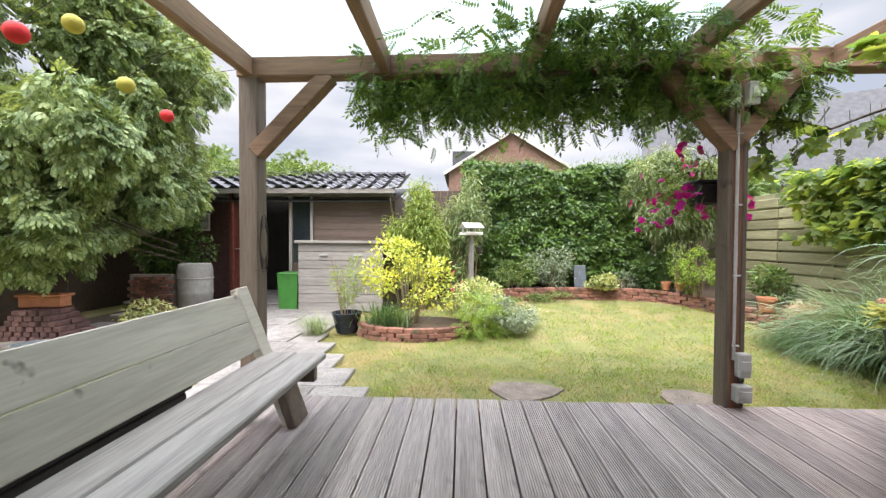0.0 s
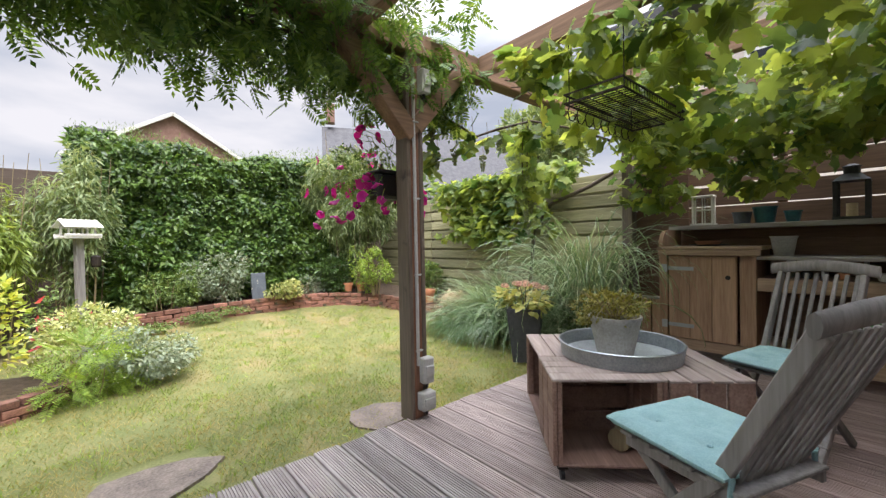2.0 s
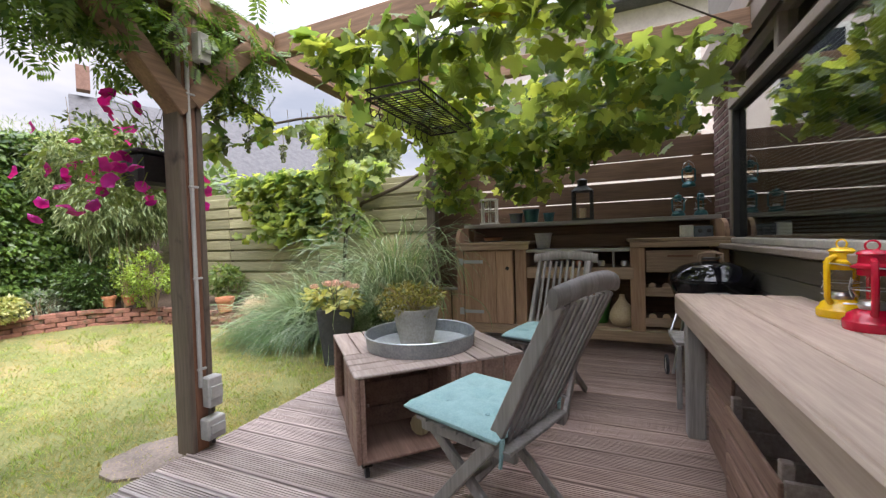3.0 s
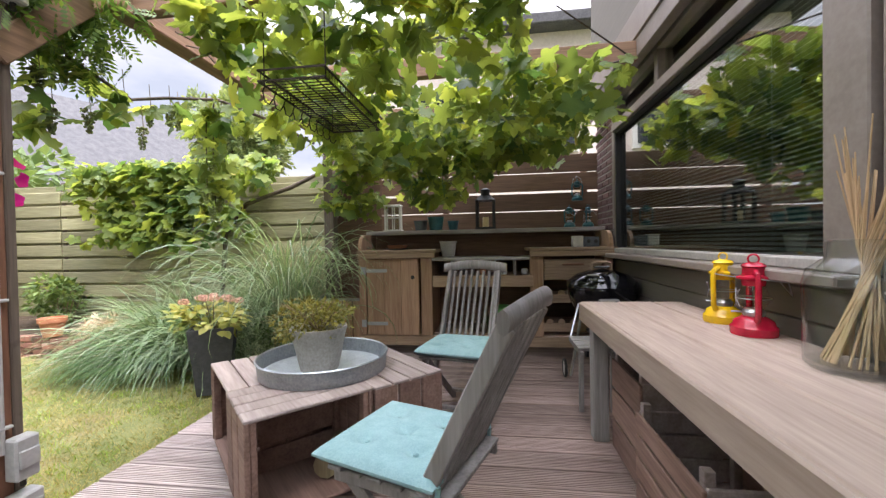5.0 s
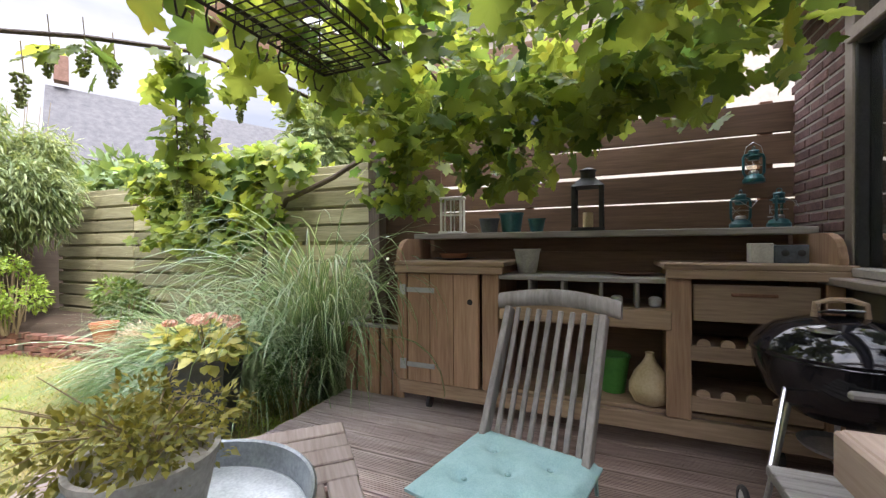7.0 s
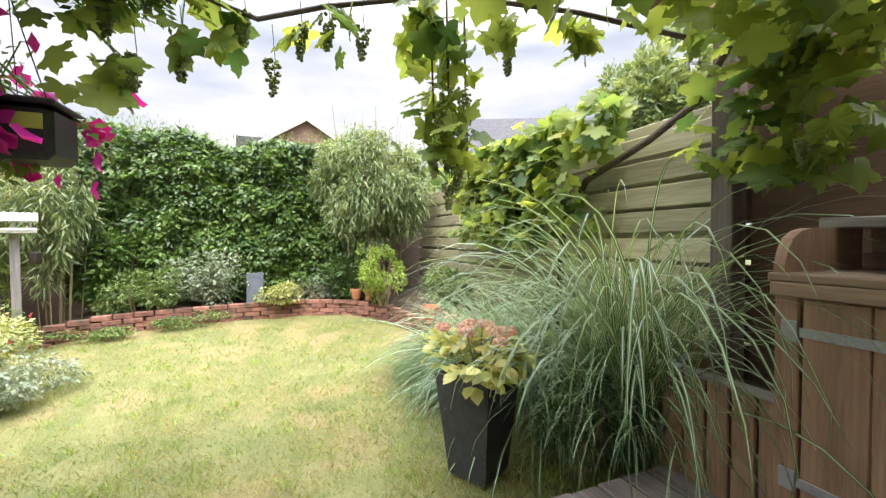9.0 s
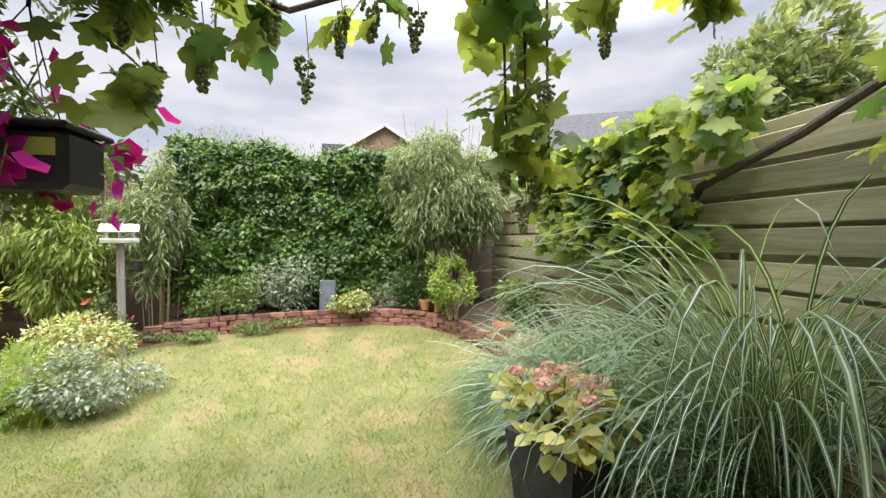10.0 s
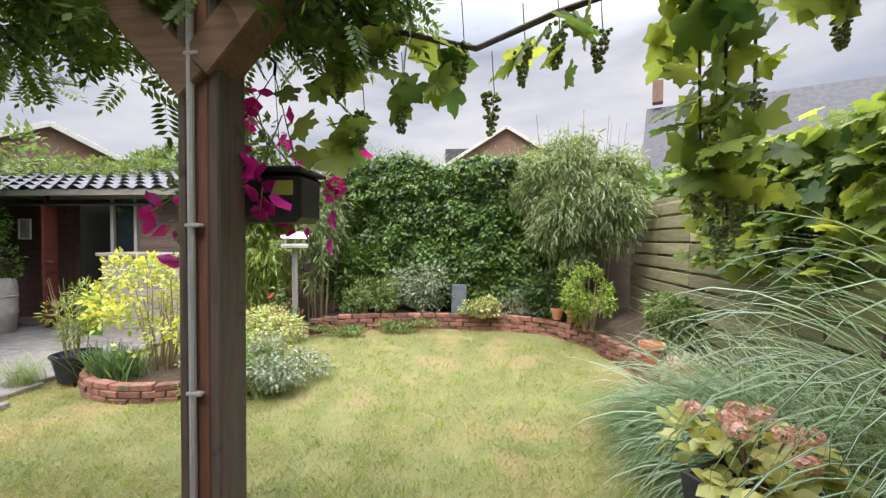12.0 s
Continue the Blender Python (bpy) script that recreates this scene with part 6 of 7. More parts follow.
# bird table
bt = thing("bird_table", (0.2, 6.95, -0.1), 24, "white-roofed bird table on a wooden post", "bird table")
part("post", cbox((0, 0, 0.69), (0.075, 0.075, 1.38)), "grey_z", bt)
part("tray", [cbox((0, 0, 1.40), (0.34, 0.26, 0.025)), cbox((0, -0.13, 1.425), (0.34, 0.015, 0.03)), cbox((0, 0.13, 1.425), (0.34, 0.015, 0.03))], "white", bt)
for x in (-0.12, 0.0, 0.12):
    part("pillar", cbox((x, -0.09, 1.47), (0.02, 0.02, 0.12)), "white", bt)
    part("pillar", cbox((x, 0.09, 1.47), (0.02, 0.02, 0.12)), "white", bt)
for s in (-1, 1):
    rf = part("roof", cbox((0, s * 0.075, 1.555), (0.36, 0.19, 0.014), 0.003, rot(-s * 28, "X")), "white", bt)
    for k in range(8):
        part("ridge_strip", cbox((-0.157 + 0.045 * k, s * 0.078, 1.566), (0.012, 0.18, 0.008), 0.002, rot(-s * 28, "X")), "white", rf)
part("feeder", lathe([(0.04, 0), (0.05, 0.03), (0.05, 0.12), (0.02, 0.14)], (0.15, -0.02, 1.05), 14), "iron", bt)

# striped grass clump and planters by the fence
mg = thing("ornamental_grass", (4.72, 4.30, -0.15), 0, "huge arching white-striped ornamental grass by the fence", "ornamental grass")
n = 1900
g = rng.uniform(0, 6.28, n)
rr = rng.random(n) ** 0.5
foot = np.stack([0.24 * rr * np.cos(g), 0.62 * rr * np.sin(g), np.zeros(n)], 1)
way = np.stack([0.35 * rr * np.cos(g) + rng.normal(-0.15, 0.36, n), 0.3 * rr * np.sin(g) + rng.normal(0.08, 0.4, n), rng.uniform(0.6, 1.2, n)], 1)
blades("blade_mass", foot, way, rng.uniform(0.6, 1.5, n), rng.uniform(0.006, 0.015, n), rng.uniform(1.0, 3.0, n), "misc", mg, 9)
n = 650
foot = np.stack([rng.normal(-0.18, 0.15, n), rng.normal(0.35, 0.26, n), np.zeros(n)], 1)
way = np.stack([rng.normal(-0.7, 0.35, n), rng.normal(0.35, 0.4, n), np.full(n, 0.7)], 1)
blades("low_growth", foot, way, rng.uniform(0.6, 1.1, n), rng.uniform(0.004, 0.009, n), rng.uniform(1.2, 2.3, n), "iris", mg, 8)
n = 26
foot = np.stack([rng.normal(-0.1, 0.1, n), rng.normal(0.75, 0.2, n), np.zeros(n)], 1)
blades("dry_plume", foot, np.stack([rng.normal(-0.8, 0.2, n), rng.normal(0.5, 0.3, n), np.full(n, 0.8)], 1), rng.uniform(0.7, 1.0, n), rng.uniform(0.006, 0.012, n), rng.uniform(1.3, 2.0, n), "plume", mg, 8, "dry pinkish plumes")
fg = thing("ornamental_grass", (4.86, 3.24, -0.15), 0, "tall white-striped arching grass between planter and fence", "ornamental grass")
n = 360
foot = np.stack([rng.normal(0.0, 0.09, n), rng.normal(0.0, 0.11, n), np.zeros(n)], 1)
way = np.stack([rng.normal(-0.14, 0.16, n), rng.normal(-0.02, 0.24, n), np.full(n, 1.0)], 1)
blades("blade_mass", foot, way, rng.uniform(1.3, 2.5, n), rng.uniform(0.009, 0.018, n), rng.uniform(2.2, 3.6, n), "misc", fg, 14, late=2.4)
n = 170
foot = np.stack([rng.normal(-0.05, 0.1, n), rng.normal(-0.05, 0.14, n), np.full(n, 0.05)], 1)
way = np.stack([rng.normal(-0.28, 0.22, n), rng.normal(0.0, 0.35, n), np.full(n, 1.0)], 1)
blades("low_growth", foot, way, rng.uniform(0.7, 1.4, n), rng.uniform(0.006, 0.013, n), rng.uniform(1.8, 3.2, n), "misc", fg, 11, late=1.7)
box_ = thing("slatted_planter", (4.93, 2.62, 0), 0, "brown upright-slatted wooden planter box at the deck end", "planter")
for k in range(5):
    part("slat", cbox((-0.2, -0.22 + 0.11 * k, 0.27), (0.02, 0.095, 0.53)), "scaf_z", box_)
    part("slat", cbox((-0.16 + 0.085 * k, 0.28, 0.27), (0.075, 0.02, 0.53)), "scaf_z", box_)
part("rim", [cbox((-0.2, 0, 0.55), (0.07, 0.6, 0.022)), cbox((0.02, 0.28, 0.55), (0.37, 0.07, 0.022))], "grey_y", box_)
part("soil", cbox((0.0, 0, 0.44), (0.36, 0.52, 0.03)), "soil", box_)

hy_ = thing("hydrangea_planter", (3.915, 3.455, -0.15), 30, "tall dark ribbed tapered planter with a fading pink hydrangea", "planter")
part("planter", taper((0, 0, 0), 0.25, 0.36, 0.585, 0.022), "slatepot", hy_)
part("soil", cbox((0, 0, 0.535), (0.30, 0.30, 0.012)), "soil", hy_)
n = 290
P, O = lumps((0.29, 0.29, 0.13), n, 14, 0.45)
oval = (np.array([(0, 0, 0), (0.3, 0.33, 0.06), (0.7, 0.3, 0.03), (1, 0, -0.12), (0.7, -0.3, 0.03), (0.3, -0.33, 0.06), (0.5, 0, -0.01)]), [(6, 0, 1), (6, 1, 2), (6, 2, 3), (6, 3, 4), (6, 4, 5), (6, 5, 0)])
scatter("leaves", oval, P + (0, 0, 0.68), O * (1, 1, 0.5) + rng.normal(0, 0.3, (n, 3)), rng.uniform(0.06, 0.11, n), "hydrleaf", hy_, 0.6)
for k in range(9):
    g, q = k * 2.4, 0.05 + 0.028 * k
    c = np.array((q * math.cos(g), q * math.sin(g), 0.855 - 0.2 * q + rng.normal(0, 0.015)))
    O = unit(rng.normal(size=(90, 3)))
    scatter("flower_head", petal_disc(8), c + O * rng.uniform(0.035, 0.055) * (1.15, 1.15, 0.6), unit(np.cross(O, rng.normal(size=(90, 3)))), rng.uniform(0.013, 0.022, 90), "hydr", hy_, 0.1, up=O * 3)
    part("stalk", tube([(0, 0, 0.53), c * (0.6, 0.6, 0.85), c], 0.004, 5), "cane", hy_)
sml = thing("small_leaved_plant", (4.35, 3.1, -0.15), 0, "dark small-leaved plant behind the planter", "plant")
P, O = lumps((0.26, 0.26, 0.30), 1300, 12, 0.4)
scatter("foliage", LF, P + (0, 0, 0.42), O + rng.normal(0, 0.5, (1300, 3)), rng.uniform(0.02, 0.04, 1300), "dark_leaf", sml)
part("stem", [tube([(0, 0, 0), (rng.normal(0, 0.1), rng.normal(0, 0.1), 0.5)], 0.006, 5) for k in range(5)], "cane", sml)

# hanging basket with petunias
hb = thing("hanging_basket", (2.02, 3.17, 1.47), 0, "black hanging planter overflowing with magenta petunias", "hanging planter")
part("planter", [cbox((0, 0, 0.09), (0.34, 0.19, 0.18), 0.02), cbox((0, 0, 0.185), (0.37, 0.22, 0.02), 0.008)], "black", hb)
part("label", cbox((0.11, -0.098, 0.12), (0.08, 0.004, 0.05), 0.001), "golden", hb, "plain yellow plant tag")
for x, y in ((-0.16, -0.09), (0.16, -0.09), (0, 0.1)):
    part("wire", tube([(x, y, 0.19), (0.04, -0.02, 0.55)], 0.002, 4), "iron", hb)
part("hook", tube([(0.04, -0.02, 0.54), (0.05, -0.03, 0.58), (0.02, -0.04, 0.61), (0.0, -0.06, 0.65), (-0.02, -0.11, 0.70)], 0.006, 6), "iron", hb)
n = 1100
P, O = lumps((0.42, 0.28, 0.26), n, 22, 0.30)
scatter("foliage", LF, P + (-0.10, 0.08, 0.17), O + rng.normal(0, 0.5, (n, 3)) - (0, 0, 0.4), rng.uniform(0.025, 0.05, n), "shrub", hb)
n = 62
P, O = lumps((0.56, 0.34, 0.34), n, 26, 0.26, 0.9)
P[:, 2] -= 0.22 * rng.random(n) * (np.abs(P[:, 0]) > 0.22)
P = P + (-0.10, 0.08, 0.18)
scatter("blossom", petal_disc(10), P, unit(np.cross(O, rng.normal(size=O.shape))), rng.uniform(0.055, 0.085, n), "petunia", hb, 0.1, up=O * 2 + (0, -0.4, 0))
for k in range(0, n, 2):
    part("runner", tube([(0.1 * rng.normal(), 0.05 * rng.normal(), 0.18), P[k] * (0.6, 0.6, 0.7) + (0, 0, 0.12), P[k]], [0.0035, 0.003, 0.002], 4), "fern", hb)

# ---- climbers ----
ws = thing("wisteria", (0, 0, 0), 0, "wisteria with feathered leaves draped over the front beam", "climber")
m2 = 480
n = 2600 + m2
x = np.concatenate([rng.uniform(-0.75, 2.6, 2600), rng.normal(0.95, 0.45, m2)])
y = 2.98 + rng.normal(0, 0.15, n) + rng.random(n) ** 2 * 0.25
z = 2.50 + rng.normal(0, 0.10, n) - 0.30 * rng.random(n) ** 1.3
z[2600:] = 2.53 - 0.14 * rng.random(m2)
y[2600:] = 2.2 + 0.65 * rng.random(m2)
d = np.stack([rng.normal(0, 0.8, n), rng.normal(0.05, 0.5, n), rng.normal(-0.55, 0.45, n)], 1)
d[2600:, 2] += 0.5
scatter("foliage", leaf_pinnate(), np.stack([x, y, z], 1), d, rng.uniform(0.13, 0.21, n), "wisteria", ws)
for k in range(9):
    x0 = rng.uniform(-0.6, 1.6)
    part("vine_stem", tube([(x0 + 0.25 * i, 2.99 + rng.normal(0, 0.03), 2.36 + rng.normal(0, 0.05)) for i in range(6)], np.linspace(0.011, 0.004, 6), 5), "bark", ws)

gv_ = thing("grape_vine", (0, 0, 0), 0, "grape vine with large lobed leaves trained over the pergola", "climber")
LB = leaf_lobed()
lob = [mesh_of("leaf", (LB[0] * s, LB[1]), M["vine"]) for s in (0.11, 0.14, 0.175)]


def vine_spots(n):
    """Where grape leaves hang: under the rafters, along the beam, down the hanging bunches and on the fence."""
    out = []
    while len(out) < n:
        u = rng.random()
        if u < 0.46:
            x, y = rng.uniform(2.45, 5.1), rng.uniform(0.05, 2.6)
            if y < 0.75 and x < 3.3 or noise.noise((x * 1.9, y * 1.9, 4.0)) < -0.3:
                continue
            q = (x, y, 2.40 - 0.40 * rng.random() ** 1.4 * min(1.0, 0.25 + (x - 2.4) / 1.8))
        elif u < 0.56:
            x, y = rng.normal(4.5, 0.22), rng.uniform(0.55, 2.2)
            q = (min(x, 4.95), y, 2.15 - (0.32 + 0.28 * math.sin(y * 3.1 + 3.2)) * rng.random() ** 1.2)
        elif u < 0.594:
            x = rng.uniform(2.25, 4.45)
            if math.sin(x * 15.0) < -0.1:
                continue
            q = (x, 3.07 + rng.normal(0, 0.05), float(np.interp(x, (2.1, 2.45, 2.8, 3.1, 3.6, 4.4), (2.34, 2.14, 2.05, 2.16, 2.33, 2.36))) - 0.20 * rng.random() ** 1.2)
        elif u < 0.600:
            q = (rng.normal(2.36, 0.07), rng.normal(3.10, 0.05), rng.uniform(1.72, 2.2))
        elif u < 0.62:
            q = (rng.normal(3.60, 0.085), rng.normal(3.18, 0.05), rng.uniform(1.58, 2.28))
        elif u < 0.655:
            q = (rng.normal(4.98, 0.10), rng.normal(2.52, 0.17), rng.uniform(1.5, 2.3))
        elif u < 0.72:
            q = (5.12 - 0.30 * rng.random(), rng.uniform(3.5, 6.2), rng.uniform(1.85, 2.22))
        else:
            q = (5.10 - 0.30 * rng.random(), rng.normal(4.9, 0.55), 1.2 + 0.95 * rng.random() ** 0.8)
            if q[1] < 3.75 or q[1] > 6.1 or noise.noise((q[1] * 2.4, q[2] * 2.4, 8.0)) < -0.22:
                continue
        out.append(q)
    return np.array(out)


P = vine_spots(280)
D = np.stack([rng.normal(-0.25, 0.6, 280), rng.normal(0, 0.6, 280), rng.normal(-0.65, 0.4, 280)], 1)
Rm = turns(D, 0.7)
for k in range(280):
    ob = new("leaf", lob[0 if P[k][1] > 2.95 and P[k][0] < 4.5 else int(rng.integers(0, 3))])
    ob.parent = gv_
    ob.matrix_local = Matrix.Translation(P[k]) @ Matrix(Rm[k].tolist()).to_4x4()
n = 3450
P = vine_spots(n)
D = np.stack([rng.normal(-0.25, 0.6, n), rng.normal(0, 0.6, n), rng.normal(-0.65, 0.4, n)], 1)
scatter("foliage", LB, P, D, rng.uniform(0.085, 0.18, n) * np.where((P[:, 1] > 2.95) & (P[:, 0] < 4.5), 0.85, 1.0), "vine", gv_, 0.7)
for k in range(13):
    a = np.array((rng.uniform(4.6, 5.1), rng.uniform(0.6, 2.8), 2.38))
    part("vine_stem", tube([a, a + (-0.6, rng.normal(0, 0.15), 0.03), a + (-1.2, rng.normal(0, 0.3), -0.02), a + (-1.9, rng.normal(0, 0.35), -0.06 * rng.random())], [0.012, 0.010, 0.007, 0.004], 6), "bark", gv_)
part("main_stem", tube([(5.12, 4.3, 0.3), (5.12, 4.2, 1.3), (5.10, 3.9, 1.66), (5.08, 3.3, 1.84), (5.06, 2.98, 1.97), (5.0, 2.72, 2.25), (4.8, 2.5, 2.38)], [0.03, 0.028, 0.027, 0.025, 0.023, 0.02, 0.016], 8), "bark", gv_)
part("main_stem", tube([(5.0, 2.98, 2.32), (4.3, 3.06, 2.36), (3.6, 3.12, 2.33), (3.05, 3.08, 2.14), (2.8, 3.08, 2.04), (2.45, 3.06, 2.12), (2.1, 3.0, 2.35)], [0.016, 0.014, 0.012, 0.011, 0.010, 0.009, 0.006], 7), "bark", gv_)
part("hanging_stem", [tube([(3.6 + dx, 3.15, 2.35), (3.62 + dx, 3.18, 1.95), (3.64 + dx, 3.19, 1.5)], [0.006, 0.005, 0.003], 5) for dx in (-0.08, 0.0, 0.09)], "bark", gv_)
berry = (lathe([(0.15, -0.46), (0.42, -0.25), (0.5, 0), (0.42, 0.25), (0.15, 0.46)], n=6))
tri = [f for q in berry[1] for f in ([(q[0], q[1], q[2]), (q[0], q[2], q[3])] if len(q) == 4 else [(q[0], q[i], q[i + 1]) for i in range(1, len(q) - 1)])]
for cx, cy, cz in [(2.75, 3.08, 1.98), (2.95, 3.1, 1.97), (3.05, 3.05, 2.0), (3.2, 3.12, 2.02), (2.45, 3.1, 2.05), (3.9, 3.1, 2.05), (3.62, 3.2, 1.66), (3.66, 3.17, 1.56), (3.58, 3.16, 1.8), (4.2, 2.2, 1.98), (4.9, 2.4, 1.62), (4.6, 1.4, 1.9), (4.75, 0.9, 1.95), (3.7, 3.2, 1.72), (3.55, 3.2, 1.62), (3.63, 3.21, 1.48), (3.7, 3.17, 1.9), (2.4, 3.12, 1.86), (2.33, 3.1, 1.95), (2.55, 3.08, 1.9), (2.85, 3.06, 1.88)]:
    n = 90
    cz += 0.08 if cz > 1.9 else 0
    zz = rng.random(n)
    g = rng.uniform(0, 6.28, n)
    w = 0.038 * (1 - 0.72 * zz) * rng.uniform(0.4, 1.0, n)
    Q = np.stack([cx + w * np.cos(g), cy + w * np.sin(g), cz - 0.13 * zz], 1)
    bunch = thing("grape_bunch", (0, 0, 0), 0, "unripe green grape bunch hanging from the vine", "grapes", "grape bunches")
    scatter("grapes_massed", (berry[0], tri), Q, rng.normal(size=(n, 3)), rng.uniform(0.012, 0.017, n), "grape", bunch)
    part("stalk", tube([(cx, cy, cz + 0.14), (cx + 0.01, cy, cz), (cx, cy, cz - 0.1)], 0.002, 4), "cane", bunch)

# ---- shed ----
shed = thing("shed", (0, 0, 0), 0, "low dark shed with wavy glazed roof tiles and an open door", "shed")
SY, GZ = 7.75, -0.15
part("wall", cbox((-2.15, SY + 0.05, 1.0), (1.62, 0.08, 2.3)), "shedwood", shed)
for k in range(16):
    part("wall_board", cbox((-2.15, SY + 0.002, GZ + 0.07 + 0.14 * k), (1.6, 0.018, 0.134), 0.004), "shedwood", shed)
part("wall", cbox((-5.95, SY + 0.55, 1.0), (2.4, 0.1, 2.3)), "brick_d", shed)
# back wall coloured near-black to stand for the shed's inner shade
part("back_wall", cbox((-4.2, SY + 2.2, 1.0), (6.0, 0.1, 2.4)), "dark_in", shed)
part("side_wall", cbox((-1.36, SY + 1.1, 1.0), (0.08, 2.1, 2.3)), "shedwood", shed)
part("floor", cbox((-4.2, SY + 1.1, GZ + 0.01), (5.6, 2.2, 0.05)), "stone", shed)
part("lintel", cbox((-4.2, SY, 2.10), (5.7, 0.08, 0.09)), "grey_x", shed)
part("fascia", cbox((-4.3, SY - 0.30, 2.14), (6.1, 0.025, 0.10)), "grey_x", shed)
part("door_jamb", cbox((-3.42, SY, 1.0), (0.06, 0.09, 2.2)), "grey_z", shed)
part("door_jamb", cbox((-2.99, SY, 1.0), (0.05, 0.09, 2.2)), "grey_z", shed)
part("window_pane", cbox((-3.2, SY, 1.35), (0.36, 0.02, 1.4)), "darkglass", shed)
part("window_panel", cbox((-3.2, SY, 0.3), (0.36, 0.03, 0.85)), "shedwood", shed)
part("door_jamb", cbox((-4.63, SY - 0.05, 1.0), (0.07, 0.07, 2.3)), "redpaint", shed)
dl = part("open_door", cbox((-4.50, SY - 0.13, 0.95), (0.045, 0.22, 2.0), 0.005), "redpaint", shed)
for z in (0.25, 0.45, 0.65, 0.85):
    part("door_rib", cbox((-4.47, SY - 0.13, z), (0.02, 0.17, 0.09)), "redpaint", dl)
part("door_handle", tube([(-4.48, SY - 0.2, 1.0), (-4.44, SY - 0.2, 1.0), (-4.435, SY - 0.12, 1.0)], 0.009, 6), "steel", dl)
# ceiling in the same near-black, shade as colour
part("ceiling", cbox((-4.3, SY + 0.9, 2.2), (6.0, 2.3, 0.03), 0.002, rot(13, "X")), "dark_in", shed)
tv = []
na = 13
for e in (0.0, -0.016):
    for yy in (0.0, 0.36):
        for i in range(na):
            u = i / (na - 1)
            tv.append((0.30 * (u - 0.5), yy, 0.034 * math.sin(2 * math.pi * u + 0.6) + 0.03 * (1 - yy / 0.36) + e))
tf = [(i, i + 1, na + i + 1, na + i) for i in range(na - 1)] + [(2 * na + i, 3 * na + i, 3 * na + i + 1, 2 * na + i + 1) for i in range(na - 1)] + [(i, 2 * na + i, 2 * na + i + 1, i + 1) for i in range(na - 1)]
tile_mesh = mesh_of("roof_tile", (tv, tf), M["tile"], True)
for r in range(5):
    for k in range(20):
        ob = piece("roof_tile", tile_mesh, shed, (-7.15 + 0.30 * k + 0.15, SY - 0.33 + 0.31 * r, 2.20 + 0.105 * r))
        ob.rotation_euler = (radians(13), 0, 0)
for k in range(15):
    part("ridge_tile", tube([(-7.3 + 0.4 * k, SY + 1.22, 2.70), (-6.88 + 0.4 * k, SY + 1.22, 2.71)], [0.075, 0.085], 10), "tile", shed)

ch = thing("storage_chest", (0, 0, 0), 0, "grey-boarded storage chest with flat lid against the shed", "chest")
for k in range(8):
    part("board", cbox((-2.23, 7.18, GZ + 0.085 + 0.158 * k), (1.6, 0.03, 0.15), 0.005), "grey_x", ch)
    part("side_board", cbox((-3.02, 7.45, GZ + 0.085 + 0.158 * k), (0.03, 0.5, 0.15), 0.005), "grey_y", ch)
part("lid", cbox((-2.23, 7.44, GZ + 1.30), (1.72, 0.64, 0.05)), "grey_x", ch)
for x in (-2.55, -1.9):
    part("handle", cbox((x, 7.155, 0.9), (0.16, 0.02, 0.03)), "steel", ch)
bn = thing("wheelie_bin", (-3.28, 7.45, GZ), 0, "bright green plastic bin by the shed door", "bin")
part("bin_body", taper((0, 0, 0), 0.34, 0.40, 0.66, 0.012), "green_bin", bn)
part("bin_lid", cbox((0, 0, 0.685), (0.42, 0.42, 0.04), 0.012), "green_bin", bn)
part("bin_grip", cbox((0, -0.215, 0.64), (0.12, 0.03, 0.03)), "green_bin", bn)
cable = thing("cable_coil", (-1.43, 2.815, 1.2), 0, "tangled grey cable and bottle opener hung on the post", "cable")
for k in range(5):
    part("loop", [tube([(0.0 + 0.03 * math.sin(a * 1.0) + 0.004 * k, -0.008 * k, 0.17 * math.cos(a) - 0.02 * k) for a in np.linspace(0, 6.0, 20)], 0.004, 5)], "iron", cable)
bar_ = thing("water_barrel", (-5.05, 7.2, GZ), 0, "pale grey plastic water barrel by the shed", "barrel")
part("body", lathe([(0.26, 0), (0.28, 0.02), (0.30, 0.3), (0.31, 0.33), (0.30, 0.36), (0.30, 0.72), (0.28, 0.85), (0.25, 0.88), (0.004, 0.88)]), "concrete", bar_, smooth=True)
part("band", ring((0, 0, 0.6), 0.302, 0.012, 36), "concrete", bar_)
sg_ = thing("wall_frame", (-5.35, 7.9, 1.55), 0, "small pale framed panel hung under the shed roof", "frame")
part("frame", [cbox((0, 0, 0.17), (0.26, 0.025, 0.03)), cbox((0, 0, -0.17), (0.26, 0.025, 0.03)), cbox((0.115, 0, 0), (0.03, 0.025, 0.31)), cbox((-0.115, 0, 0), (0.03, 0.025, 0.31))], "white", sg_)
part("panel", cbox((0, 0.008, 0), (0.2, 0.01, 0.31)), "concrete", sg_)
ped = thing("plant_bucket", (-4.2, 6.0, GZ), 0, "small dark bucket on the paving", "bucket")
part("bucket", lathe([(0.09, 0), (0.12, 0.2), (0.125, 0.2), (0.11, 0.19), (0.09, 0.03), (0.004, 0.03)]), "iron", ped, smooth=True)

# ---- left side: wall, cypress, bricks ----
wl_ = single("wall_side", cbox((-7.2, 4.4, 1.1), (0.2, 9.2, 2.7)), "shedwood", "dark brown boundary wall under the tree", kind="structure")
lb = thing("wall_brick_side", (0, 0, 0), 0, "low brick wall end under the ivy", "brick wall", kind="structure")
part("core", cbox((-5.7, 7.0, 0.2), (0.8, 0.18, 0.66)), "mortar", lb)
brick_row(lb, [(-6.1, 6.9), (-5.28, 6.9)], GZ, 10)
pile = thing("brick_stack", (-5.35, 4.9, GZ), 0, "stacked loose purple-brown clinkers", "bricks")
